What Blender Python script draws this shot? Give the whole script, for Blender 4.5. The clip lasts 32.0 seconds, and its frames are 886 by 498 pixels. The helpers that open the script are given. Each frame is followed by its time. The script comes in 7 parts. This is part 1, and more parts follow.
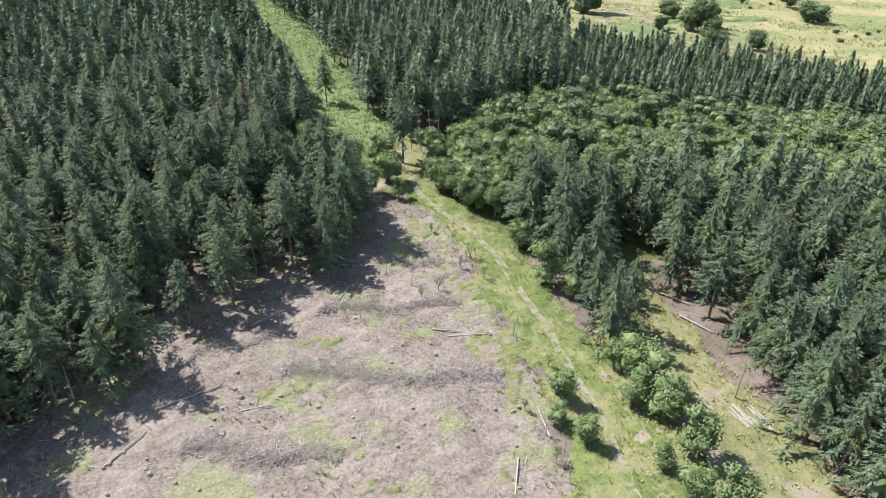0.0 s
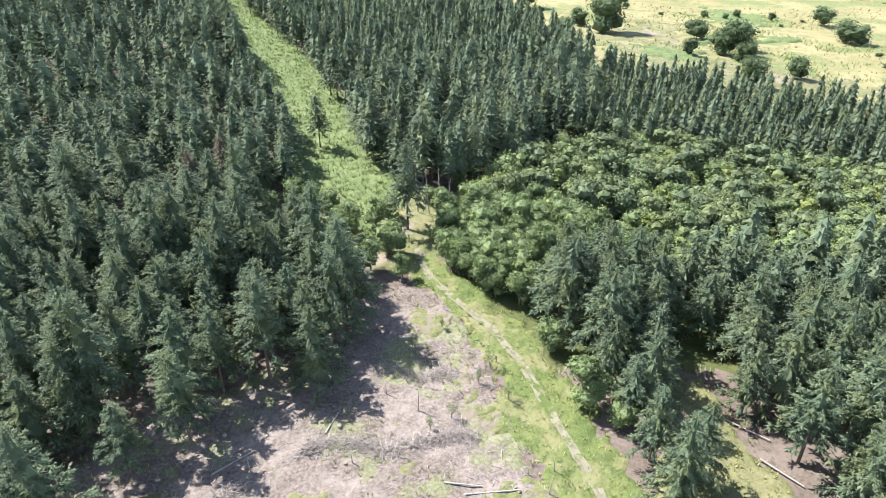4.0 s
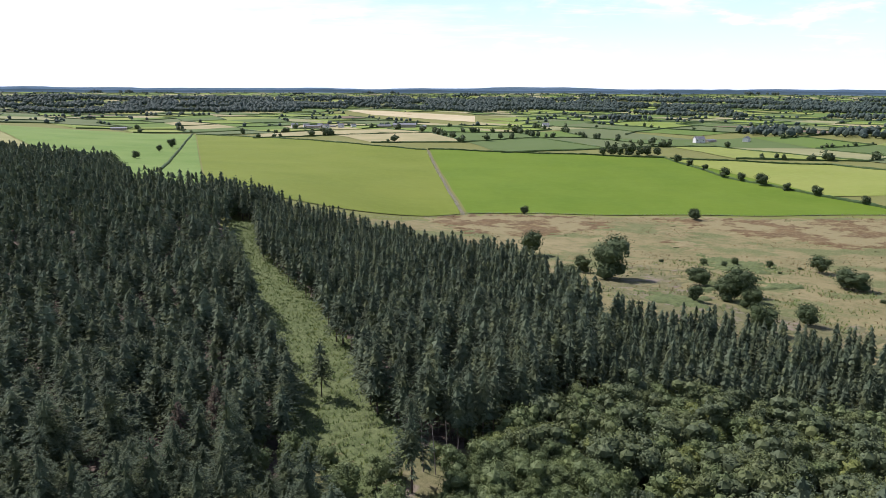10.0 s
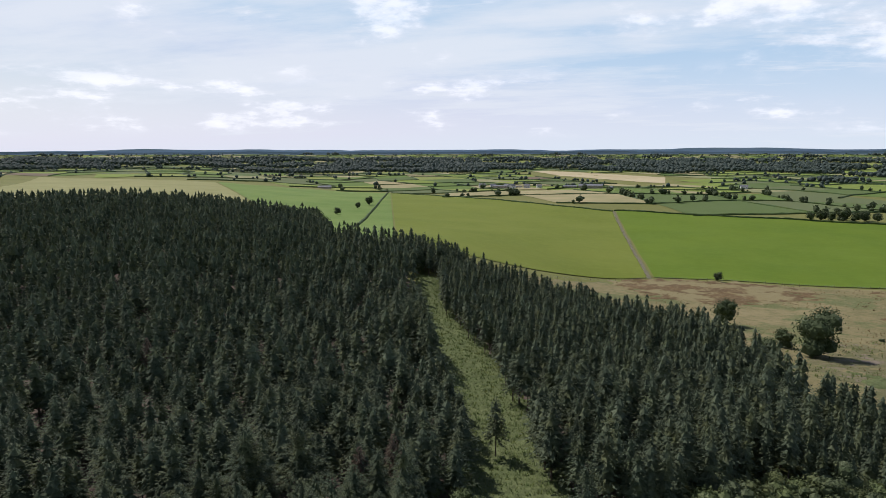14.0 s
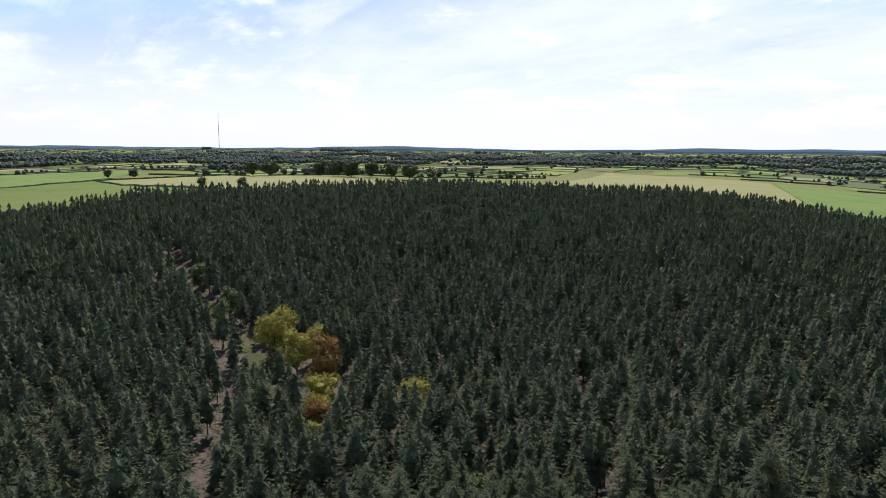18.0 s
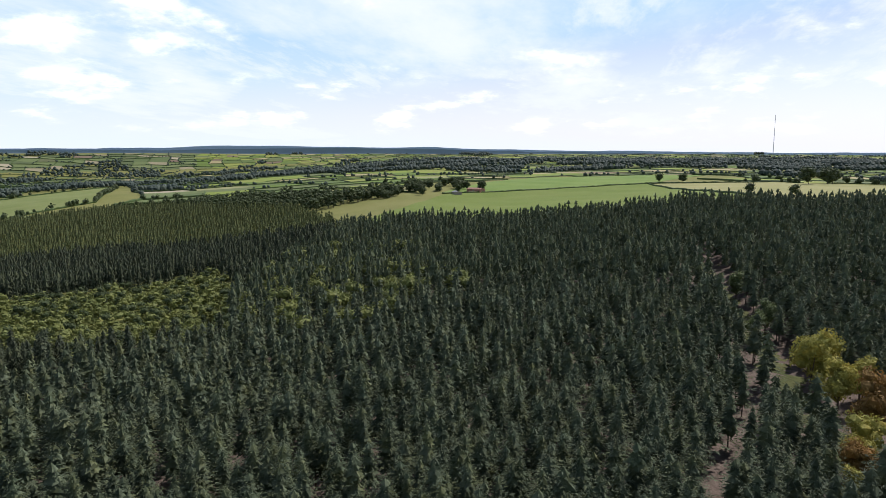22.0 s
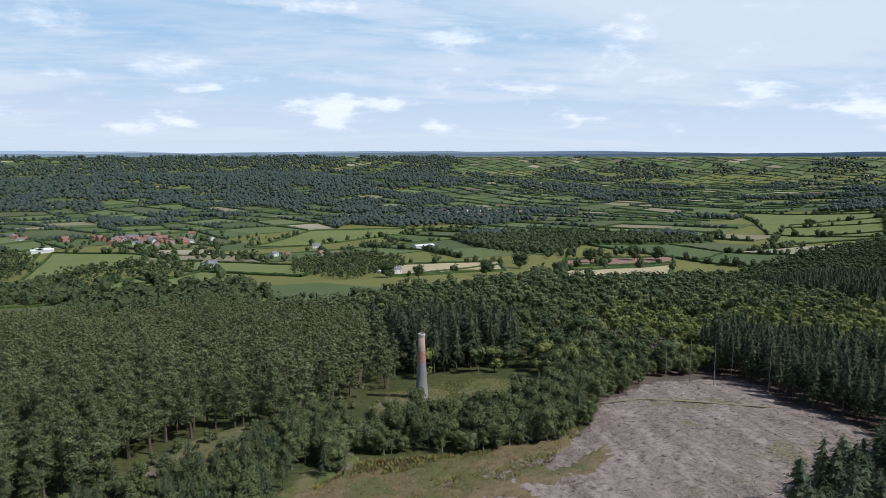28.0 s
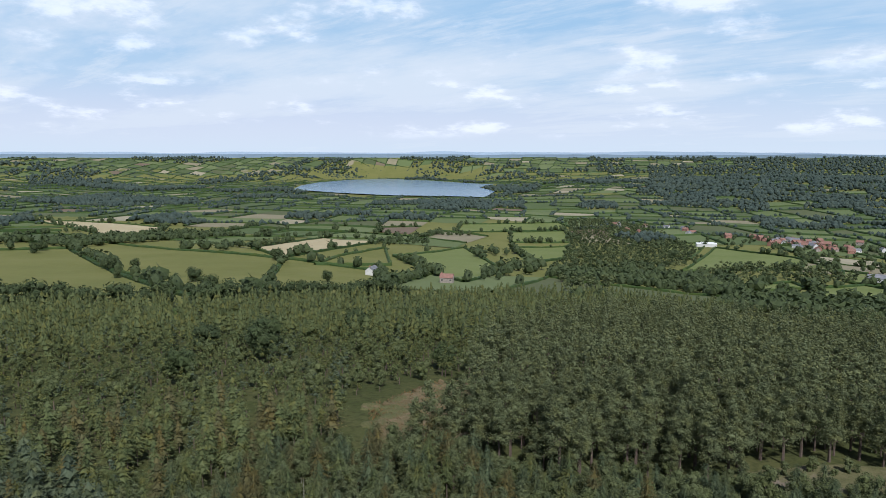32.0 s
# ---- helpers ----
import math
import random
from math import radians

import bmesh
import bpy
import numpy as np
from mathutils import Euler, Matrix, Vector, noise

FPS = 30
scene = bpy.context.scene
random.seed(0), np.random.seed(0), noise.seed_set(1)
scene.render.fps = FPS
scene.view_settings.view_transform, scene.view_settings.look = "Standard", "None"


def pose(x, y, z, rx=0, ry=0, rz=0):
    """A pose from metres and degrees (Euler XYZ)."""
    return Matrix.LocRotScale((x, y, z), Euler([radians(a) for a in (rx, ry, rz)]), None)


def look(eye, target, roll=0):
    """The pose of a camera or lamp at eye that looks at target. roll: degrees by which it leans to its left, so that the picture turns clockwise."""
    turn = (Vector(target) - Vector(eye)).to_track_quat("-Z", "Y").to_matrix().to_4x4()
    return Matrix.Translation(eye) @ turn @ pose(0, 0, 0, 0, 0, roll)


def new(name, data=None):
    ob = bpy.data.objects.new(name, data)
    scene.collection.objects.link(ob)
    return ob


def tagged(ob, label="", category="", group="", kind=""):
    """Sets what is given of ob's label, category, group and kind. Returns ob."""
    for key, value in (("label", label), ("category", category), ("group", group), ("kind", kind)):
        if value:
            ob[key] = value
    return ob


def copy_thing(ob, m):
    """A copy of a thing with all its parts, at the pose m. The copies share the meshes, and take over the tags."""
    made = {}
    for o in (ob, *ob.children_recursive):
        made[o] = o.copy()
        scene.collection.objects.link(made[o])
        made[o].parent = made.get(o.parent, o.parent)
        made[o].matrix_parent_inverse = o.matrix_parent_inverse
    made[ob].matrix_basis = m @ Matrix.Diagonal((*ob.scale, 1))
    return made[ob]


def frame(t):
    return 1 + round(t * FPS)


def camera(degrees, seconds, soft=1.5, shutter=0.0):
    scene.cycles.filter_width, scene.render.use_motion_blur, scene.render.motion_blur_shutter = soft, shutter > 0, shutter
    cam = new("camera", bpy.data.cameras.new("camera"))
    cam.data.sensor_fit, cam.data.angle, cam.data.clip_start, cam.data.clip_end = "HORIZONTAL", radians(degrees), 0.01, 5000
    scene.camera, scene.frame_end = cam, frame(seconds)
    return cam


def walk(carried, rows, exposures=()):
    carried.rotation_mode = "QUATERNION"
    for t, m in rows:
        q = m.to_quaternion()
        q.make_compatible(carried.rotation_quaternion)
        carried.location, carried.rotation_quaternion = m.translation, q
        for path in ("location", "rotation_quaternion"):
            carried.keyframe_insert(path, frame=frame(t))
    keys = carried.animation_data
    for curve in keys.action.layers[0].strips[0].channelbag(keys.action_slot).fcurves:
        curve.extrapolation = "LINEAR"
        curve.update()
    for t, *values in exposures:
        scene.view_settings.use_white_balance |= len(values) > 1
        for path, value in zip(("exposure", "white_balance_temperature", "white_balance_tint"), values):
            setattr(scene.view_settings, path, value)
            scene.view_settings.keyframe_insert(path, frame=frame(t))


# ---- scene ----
cam = camera(64.8, 32.0, 0.6)


def aim(x, y, z, yaw, pitch, roll=0):
    """A camera's pose: yaw to the left of +Y, pitch below the horizon, degrees."""
    return pose(x, y, z, 90 - pitch, 0, yaw) @ pose(0, 0, 0, 0, 0, roll)


# seconds, x, y, z, yaw, pitch, roll
PATH = [
    (0.0, 1.40, -31.87, 60.00, -0.87, 32.35, -0.11),
    (0.5, 1.27, -28.79, 60.00, -0.87, 32.40, -0.03),
    (1.0, 1.15, -25.55, 60.00, -0.89, 32.42, 0.01),
    (1.5, 1.02, -22.24, 60.00, -0.86, 32.36, 0.02),
    (2.0, 0.89, -18.90, 60.00, -0.78, 32.32, 0.03),
    (2.5, 0.76, -15.62, 60.00, -0.70, 32.27, 0.03),
    (3.0, 0.64, -12.45, 60.00, -0.65, 32.25, 0.06),
    (3.5, 0.51, -9.46, 60.00, -0.60, 32.22, 0.08),
    (5.5, 0.00, -0.10, 60.00, -0.42, 32.05, 0.10),
    (6.0, 0.00, 0.00, 60.00, -0.27, 31.71, 0.12),
    (6.5, 0.00, 0.00, 60.00, -0.29, 34.56, 0.17),
    (7.0, 0.00, 0.00, 60.00, -0.29, 34.95, 0.21),
    (7.1, 0.00, 0.00, 60.00, -0.10, 34.75, 0.20),
    (7.2, 0.00, 0.00, 60.00, -0.10, 34.15, 0.20),
    (7.3, 0.00, 0.00, 60.00, -0.10, 32.60, 0.20),
    (7.4, 0.00, 0.00, 60.00, -0.10, 30.20, 0.20),
    (7.5, 0.00, 0.00, 60.00, -0.14, 27.55, 0.21),
    (7.6, 0.00, 0.00, 60.00, -0.10, 24.95, 0.20),
    (7.7, 0.00, 0.00, 60.00, -0.10, 22.62, 0.20),
    (7.8, 0.00, 0.00, 60.00, -0.10, 20.60, 0.20),
    (7.9, 0.00, 0.00, 60.00, -0.10, 19.10, 0.20),
    (8.0, 0.00, 0.00, 60.00, -0.04, 18.37, 0.22),
    (8.5, 0.00, 0.00, 60.00, -0.04, 17.57, 0.24),
    (9.0, 0.00, 0.00, 60.00, -0.02, 16.29, 0.24),
    (9.5, 0.00, 0.00, 60.00, -0.03, 14.56, 0.22),
    (10.0, 0.00, 0.00, 60.00, -0.02, 12.93, 0.20),
    (10.5, 0.00, 0.00, 60.00, -0.00, 11.29, 0.16),
    (11.0, 0.00, 0.00, 60.00, 0.00, 9.63, 0.12),
    (11.5, 0.00, 0.00, 60.00, -0.00, 8.28, 0.08),
    (12.0, 0.00, 0.00, 60.00, 0.00, 8.05, 0.06),
    (12.5, 0.00, 0.00, 60.00, 0.19, 8.05, 0.03),
    (13.0, 0.00, 0.00, 60.00, 4.31, 8.04, -0.01),
    (13.5, 0.00, 0.00, 60.00, 9.70, 8.04, -0.07),
    (14.0, 0.00, 0.00, 60.00, 15.05, 8.07, -0.10),
    (14.5, 0.00, 0.00, 60.00, 20.09, 8.05, -0.01),
    (16.5, 0.00, 0.00, 60.00, 42.37, 8.29, 0.17),
    (17.0, 0.00, 0.00, 60.00, 47.72, 8.29, 0.29),
    (17.5, 0.00, 0.00, 60.00, 52.71, 8.25, 0.31),
    (18.0, 0.00, 0.00, 60.00, 58.06, 8.20, 0.31),
    (18.5, 0.00, 0.00, 60.00, 63.40, 8.17, 0.30),
    (19.0, 0.00, 0.00, 60.00, 68.74, 8.14, 0.28),
    (19.5, 0.00, 0.00, 60.00, 74.37, 8.13, 0.25),
    (20.0, 0.00, 0.00, 60.00, 79.72, 8.09, 0.23),
    (20.5, 0.00, 0.00, 60.00, 84.72, 8.06, 0.24),
    (21.0, 0.00, 0.00, 60.00, 90.06, 8.07, 0.27),
    (21.5, 0.00, 0.00, 60.00, 95.41, 8.01, 0.28),
    (22.0, 0.00, 0.00, 60.00, 100.76, 8.01, 0.26),
    (22.5, 0.00, 0.00, 60.00, 106.11, 7.96, 0.22),
    (23.0, 0.00, 0.00, 60.00, 111.80, 7.94, 0.18),
    (23.5, 0.00, 0.00, 60.00, 116.82, 7.92, 0.19),
    (24.0, 0.00, 0.00, 60.00, 122.21, 7.91, 0.24),
    (24.5, 0.00, 0.00, 60.00, 127.54, 7.94, 0.23),
    (26.5, 0.00, 0.00, 60.00, 150.90, 7.99, 0.14),
    (27.0, 0.00, 0.00, 60.00, 157.42, 7.95, 0.05),
    (27.5, 0.00, 0.00, 60.00, 163.96, 7.93, 0.02),
    (28.0, 0.00, 0.00, 60.00, 170.49, 7.91, 0.01),
    (28.5, 0.00, 0.00, 60.00, 177.04, 7.88, 0.01),
    (29.0, 0.00, 0.00, 60.00, 183.57, 7.90, 0.00),
    (29.5, 0.00, 0.00, 60.00, 190.10, 7.94, -0.01),
    (30.0, 0.00, 0.00, 60.00, 196.64, 7.95, -0.03),
    (30.5, 0.00, 0.00, 60.00, 203.16, 7.95, -0.04),
    (31.0, 0.00, 0.00, 60.00, 209.78, 7.90, -0.02),
    (31.5, 0.00, 0.00, 60.00, 216.59, 7.88, 0.02),
    (32.0, 0.00, 0.00, 60.00, 221.45, 7.86, 0.07),
]

# seconds, stops, white balance in kelvin, tint
EXPOSURES = [(0, 1.64, 5900, 6), (3, 1.95, 5850, 7), (7.4, 2.12, 5800, 17), (8.0, 1.9, 5450, 20), (8.5, 1.66, 5500, 21), (9.5, 0.92, 5750, 20), (11, -0.06, 6150, 16), (13, -0.22, 6150, 16), (14.5, 0.0, 6150, 15), (16.5, 0.12, 6150, 15), (19, 0.28, 6150, 15), (22, 0.22, 6200, 15), (24, 0.12, 6100, 14), (28, -0.15, 5780, 12), (32, -0.12, 5780, 12)]
walk(cam, [(t, aim(x, y, z, yaw, pitch, roll)) for t, x, y, z, yaw, pitch, roll in PATH], EXPOSURES)

# ---- world and sun ----
SUN_AZ, SUN_EL = 57.0, 50.0
world = bpy.data.worlds.new("sky")
scene.world = world
world.use_nodes = True
wt = world.node_tree
wt.nodes.clear()


def wlink(a, b):
    wt.links.new(a, b)


sky = wt.nodes.new("ShaderNodeTexSky")
sky.sky_type, sky.sun_disc = "NISHITA", False
sky.sun_elevation, sky.sun_rotation = radians(SUN_EL), radians(-SUN_AZ)
sky.air_density, sky.dust_density, sky.ozone_density = 1.0, 0.8, 0.35
way = wt.nodes.new("ShaderNodeTexCoord")
parts_xyz = wt.nodes.new("ShaderNodeSeparateXYZ")
wlink(way.outputs["Generated"], parts_xyz.inputs[0])


def wmath(op, a, b=None, c=None):
    n = wt.nodes.new("ShaderNodeMath")
    n.operation = op
    for k, v in enumerate((a, b, c)):
        if v is None:
            continue
        if isinstance(v, (int, float)):
            n.inputs[k].default_value = v
        else:
            wlink(v, n.inputs[k])
    return n.outputs[0]


# clouds on a flat layer high above: the view direction divided by its height
up = wmath("ADD", wmath("MAXIMUM", parts_xyz.outputs[2], 0.0), 0.11)
flat = wt.nodes.new("ShaderNodeCombineXYZ")
wlink(wmath("DIVIDE", parts_xyz.outputs[0], up), flat.inputs[0])
wlink(wmath("DIVIDE", parts_xyz.outputs[1], up), flat.inputs[1])


def wnoise(scale, detail, rough, shift, stretch=(1, 1, 1)):
    m = wt.nodes.new("ShaderNodeMapping")
    m.inputs["Location"].default_value = shift
    m.inputs["Scale"].default_value = stretch
    wlink(flat.outputs[0], m.inputs[0])
    n = wt.nodes.new("ShaderNodeTexNoise")
    n.inputs["Scale"].default_value, n.inputs["Detail"].default_value, n.inputs["Roughness"].default_value = scale, detail, rough
    wlink(m.outputs[0], n.inputs["Vector"])
    return n.outputs[0]


def wramp(value, a, b):
    n = wt.nodes.new("ShaderNodeMapRange")
    n.interpolation_type = "SMOOTHSTEP"
    n.inputs[1].default_value, n.inputs[2].default_value = a, b
    wlink(value, n.inputs[0])
    return n.outputs[0]


def puffs(scale, squash, shift, lo, hi):
    """Heaps of fair-weather cloud, sized by the angle that they cover."""
    m = wt.nodes.new("ShaderNodeMapping")
    m.inputs["Location"].default_value = shift
    m.inputs["Scale"].default_value = (1, 1, squash)
    wlink(way.outputs["Generated"], m.inputs[0])
    n = wt.nodes.new("ShaderNodeTexNoise")
    n.inputs["Scale"].default_value, n.inputs["Detail"].default_value, n.inputs["Roughness"].default_value = scale, 8, 0.58
    wlink(m.outputs[0], n.inputs["Vector"])
    return wramp(n.outputs[0], lo, hi)


height = parts_xyz.outputs[2]
big_puffs = wmath("MULTIPLY", puffs(7.0, 2.6, (4.3, 1.1, 0.7), 0.51, 0.70), wramp(height, 0.075, 0.12))
small_puffs = wmath("MULTIPLY", wmath("MULTIPLY", puffs(9.0, 3.4, (0.4, 2.2, 0.3), 0.50, 0.68), wramp(height, 0.012, 0.035)), wramp(height, 0.12, 0.085))
cumulus = wmath("MAXIMUM", big_puffs, small_puffs)
veil = wmath("MAXIMUM", wramp(wnoise(0.26, 7, 0.62, (7.3, 4.4, 0), (1.0, 1.9, 1)), 0.36, 0.62), wmath("MULTIPLY", wramp(wnoise(0.7, 8, 0.66, (2.3, 9.4, 0), (1.0, 3.0, 1)), 0.42, 0.68), 0.85))
tone = wt.nodes.new("ShaderNodeMixRGB")
tone.inputs[1].default_value, tone.inputs[2].default_value = (10.5, 10.8, 11.2, 1), (14.0, 14.0, 13.9, 1)
wlink(wramp(wmath("ADD", wmath("MULTIPLY", cumulus, 0.6), wmath("MULTIPLY", puffs(26.0, 2.6, (1.3, 0.2, 5.0), 0.35, 0.65), 0.4)), 0.25, 0.75), tone.inputs[0])
thin = wt.nodes.new("ShaderNodeMixRGB")
haze = wramp(height, 0.20, -0.03)
low = wramp(parts_xyz.outputs[2], 0.46, 0.2)
wlink(wmath("MAXIMUM", wmath("MULTIPLY", wmath("MULTIPLY", veil, 0.85), low), wmath("MULTIPLY", haze, 0.85)), thin.inputs[0])
clear = wt.nodes.new("ShaderNodeVectorMath")
clear.operation = "SCALE"
clear.inputs["Scale"].default_value = 1.0
wlink(sky.outputs[0], clear.inputs[0])
floor_blue = wt.nodes.new("ShaderNodeVectorMath")
floor_blue.operation = "SCALE"
floor_blue.inputs[0].default_value = (4.9, 7.3, 9.4)
wlink(low, floor_blue.inputs["Scale"])
bright = wt.nodes.new("ShaderNodeVectorMath")
bright.operation = "MAXIMUM"
wlink(clear.outputs[0], bright.inputs[0])
wlink(floor_blue.outputs[0], bright.inputs[1])
even = wt.nodes.new("ShaderNodeVectorMath")
even.operation = "MINIMUM"
even.inputs[1].default_value = (9.5, 10.4, 10.9)
wlink(bright.outputs[0], even.inputs[0])
wlink(even.outputs[0], thin.inputs[1])
thin.inputs[2].default_value = (9.9, 10.4, 10.6, 1)
clouds = wt.nodes.new("ShaderNodeMixRGB")
wlink(wmath("MULTIPLY", wmath("MULTIPLY", cumulus, 0.64), wmath("ADD", wmath("MULTIPLY", low, 0.6), 0.4)), clouds.inputs[0])
wlink(thin.outputs[0], clouds.inputs[1])
wlink(tone.outputs[0], clouds.inputs[2])
back = wt.nodes.new("ShaderNodeBackground")
back.inputs[1].default_value = 0.086
wlink(clouds.outputs[0], back.inputs[0])
wout = wt.nodes.new("ShaderNodeOutputWorld")
wlink(back.outputs[0], wout.inputs[0])

sun = new("sun", bpy.data.lights.new("sun", "SUN"))
sun.data.energy, sun.data.angle, sun.data.color = 5.0, radians(0.53), (1.0, 0.955, 0.88)
sun.matrix_world = look((-math.sin(radians(SUN_AZ)) * math.cos(radians(SUN_EL)), math.cos(radians(SUN_AZ)) * math.cos(radians(SUN_EL)), math.sin(radians(SUN_EL))), (0, 0, 0))

# ---- the lie of the land ----
RADII = (0, 60, 120, 200, 320, 450, 650, 1000, 1500, 2200, 3200, 4200, 4950)
PROFILES = []


def profile(az, *heights):
    """The ground's height along one bearing, degrees to the left of +Y."""
    PROFILES.append((az, heights))


profile(-35, 0, -2, -4, -8, -17, -22, -22, -21, -20, -20, -12, 5, 30)
profile(0, 0, -1, -1, -3, -16, -22, -19, -16, -15, -15, -10, 8, 30)
profile(20, 0, -1, 0, 1, 3, 2, -8, -14, -15, -15, -8, 8, 30)
profile(42, 0, 0, 1, 3, 10, 19, 14, 4, 2, 4, 6, 15, 34)
profile(60, 0, 0, 1, 4, 14, 23, 19, 12, 6, 6, 10, 20, 40)
profile(75, 0, 0, 1, 4, 13, 20, 19, 16, 12, 10, 14, 25, 46)
profile(100, 0, 0, 0, 2, 4, 5, 5, 0, -4, -5, 0, 10, 38)
profile(125, 0, 0, -1, -4, -12, -20, -30, -36, -32, -45, -90, -90, 35)
profile(150, 0, 0, -2, -5, -14, -30, -58, -85, -100, -110, -115, -105, 28)
profile(180, 0, -1, -3, -8, -20, -38, -65, -95, -115, -118, -72, -60, 28)
profile(200, 0, -1, -3, -8, -20, -37, -63, -92, -108, -112, -75, -62, 28)
profile(220, 0, -1, -3, -8, -20, -36, -58, -80, -98, -105, -106, -106, 26)
profile(240, 0, -1, -3, -7, -17, -30, -48, -66, -88, -103, -106, -104, 26)
profile(280, 0, -1, -3, -6, -12, -20, -30, -40, -50, -60, -60, -40, 28)
TURN_AZ = np.array([a for a, _ in PROFILES], float)
TURN_Z = np.array([h for _, h in PROFILES], float)
STEP_R = np.log1p(np.array(RADII) / 40.0)


def _cubic(p0, p1, p2, p3, s):
    return p1 + 0.5 * s * (p2 - p0 + s * (2 * p0 - 5 * p1 + 4 * p2 - p3 + s * (3 * (p1 - p2) + p3 - p0)))


def ground_z(x, y):
    """The ground's height under x, y (numbers or arrays)."""
    x, y = np.asarray(x, float), np.asarray(y, float)
    d = np.hypot(x, y)
    az = (np.degrees(np.arctan2(-x, y)) + 35) % 360 - 35
    n, m = len(TURN_AZ), len(STEP_R)
    i = np.clip(np.searchsorted(TURN_AZ, az, side="right") - 1, 0, n - 1)
    nxt = np.where(i + 1 < n, TURN_AZ[(i + 1) % n], 325.0)
    s = (az - TURN_AZ[i]) / (nxt - TURN_AZ[i])
    q = np.log1p(d / 40.0)
    j = np.clip(np.searchsorted(STEP_R, q, side="right") - 1, 0, m - 2)
    u = np.clip((q - STEP_R[j]) / (STEP_R[j + 1] - STEP_R[j]), 0, 1.2)
    s = s * s * (3 - 2 * s)

    def along(k):
        k = k % n
        return _cubic(TURN_Z[k, np.maximum(j - 1, 0)], TURN_Z[k, j], TURN_Z[k, j + 1], TURN_Z[k, np.minimum(j + 2, m - 1)], u)

    z = along(i) * (1 - s) + along(i + 1) * s
    lake = np.clip(1.6 - ((az - 225) / 9.5) ** 2 - ((d - 3500) / 1050) ** 2, 0, 0.5) * 2
    amp = np.clip(d / 900, 0, 1) * np.clip((4700 - d) / 500, 0.35, 1)
    z = z + amp * (5 * np.sin(x / 310 + 1.3 * np.sin(y / 420)) * np.cos(y / 270 + 0.7) + 2.5 * np.sin(x / 120 + y / 150))
    z = z * (1 - lake) + (-111) * lake
    return z + 0.5 * np.sin(x / 17 + 1) * np.cos(y / 21) * np.clip(d / 80, 0, 1)


# ---- materials ----


class Nodes:
    """A short hand for building a node material."""

    def __init__(self, name):
        self.mat = bpy.data.materials.new(name)
        self.mat.use_nodes = True
        self.t = self.mat.node_tree
        self.p = self.t.nodes["Principled BSDF"]
        self.out = self.t.nodes["Material Output"]
        self.co = self.t.nodes.new("ShaderNodeNewGeometry").outputs["Position"]

    def node(self, kind):
        return self.t.nodes.new(kind)

    def link(self, a, b):
        self.t.links.new(a, b)

    def noise(self, scale, detail=4, rough=0.55, stretch=None, angle=0):
        n = self.node("ShaderNodeTexNoise")
        n.inputs["Scale"].default_value, n.inputs["Detail"].default_value, n.inputs["Roughness"].default_value = scale, detail, rough
        src = self.co
        if stretch:
            m = self.node("ShaderNodeMapping")
            m.inputs["Scale"].default_value = stretch
            m.inputs["Rotation"].default_value = (0, 0, radians(angle))
            self.link(src, m.inputs[0])
            src = m.outputs[0]
        self.link(src, n.inputs["Vector"])
        return n.outputs[0]

    def range(self, value, a, b, lo=0.0, hi=1.0):
        n = self.node("ShaderNodeMapRange")
        for k, v in enumerate((a, b, lo, hi), 1):
            n.inputs[k].default_value = v
        self.link(value, n.inputs[0])
        return n.outputs[0]

    def mix(self, fac, a, b, blend="MIX"):
        n = self.node("ShaderNodeMixRGB")
        n.blend_type = blend
        for k, v in enumerate((fac, a, b)):
            if isinstance(v, (int, float)):
                n.inputs[k].default_value = v
            elif isinstance(v, tuple):
                n.inputs[k].default_value = (*v, 1)
            else:
                self.link(v, n.inputs[k])
        return n.outputs[0]

    def random(self):
        return self.node("ShaderNodeObjectInfo").outputs["Random"]

    def island(self):
        return self.node("ShaderNodeNewGeometry").outputs["Random Per Island"]

    def bump(self, height, strength, dist):
        n = self.node("ShaderNodeBump")
        n.inputs["Strength"].default_value, n.inputs["Distance"].default_value = strength, dist
        self.link(height, n.inputs["Height"])
        self.link(n.outputs[0], self.p.inputs["Normal"])

    def done(self, colour, rough=0.9, spec=0.2):
        if isinstance(colour, tuple):
            self.p.inputs["Base Color"].default_value = (*colour, 1)
        else:
            self.link(colour, self.p.inputs["Base Color"])
        self.p.inputs["Roughness"].default_value = rough
        self.p.inputs["Specular IOR Level"].default_value = spec
        return self.mat


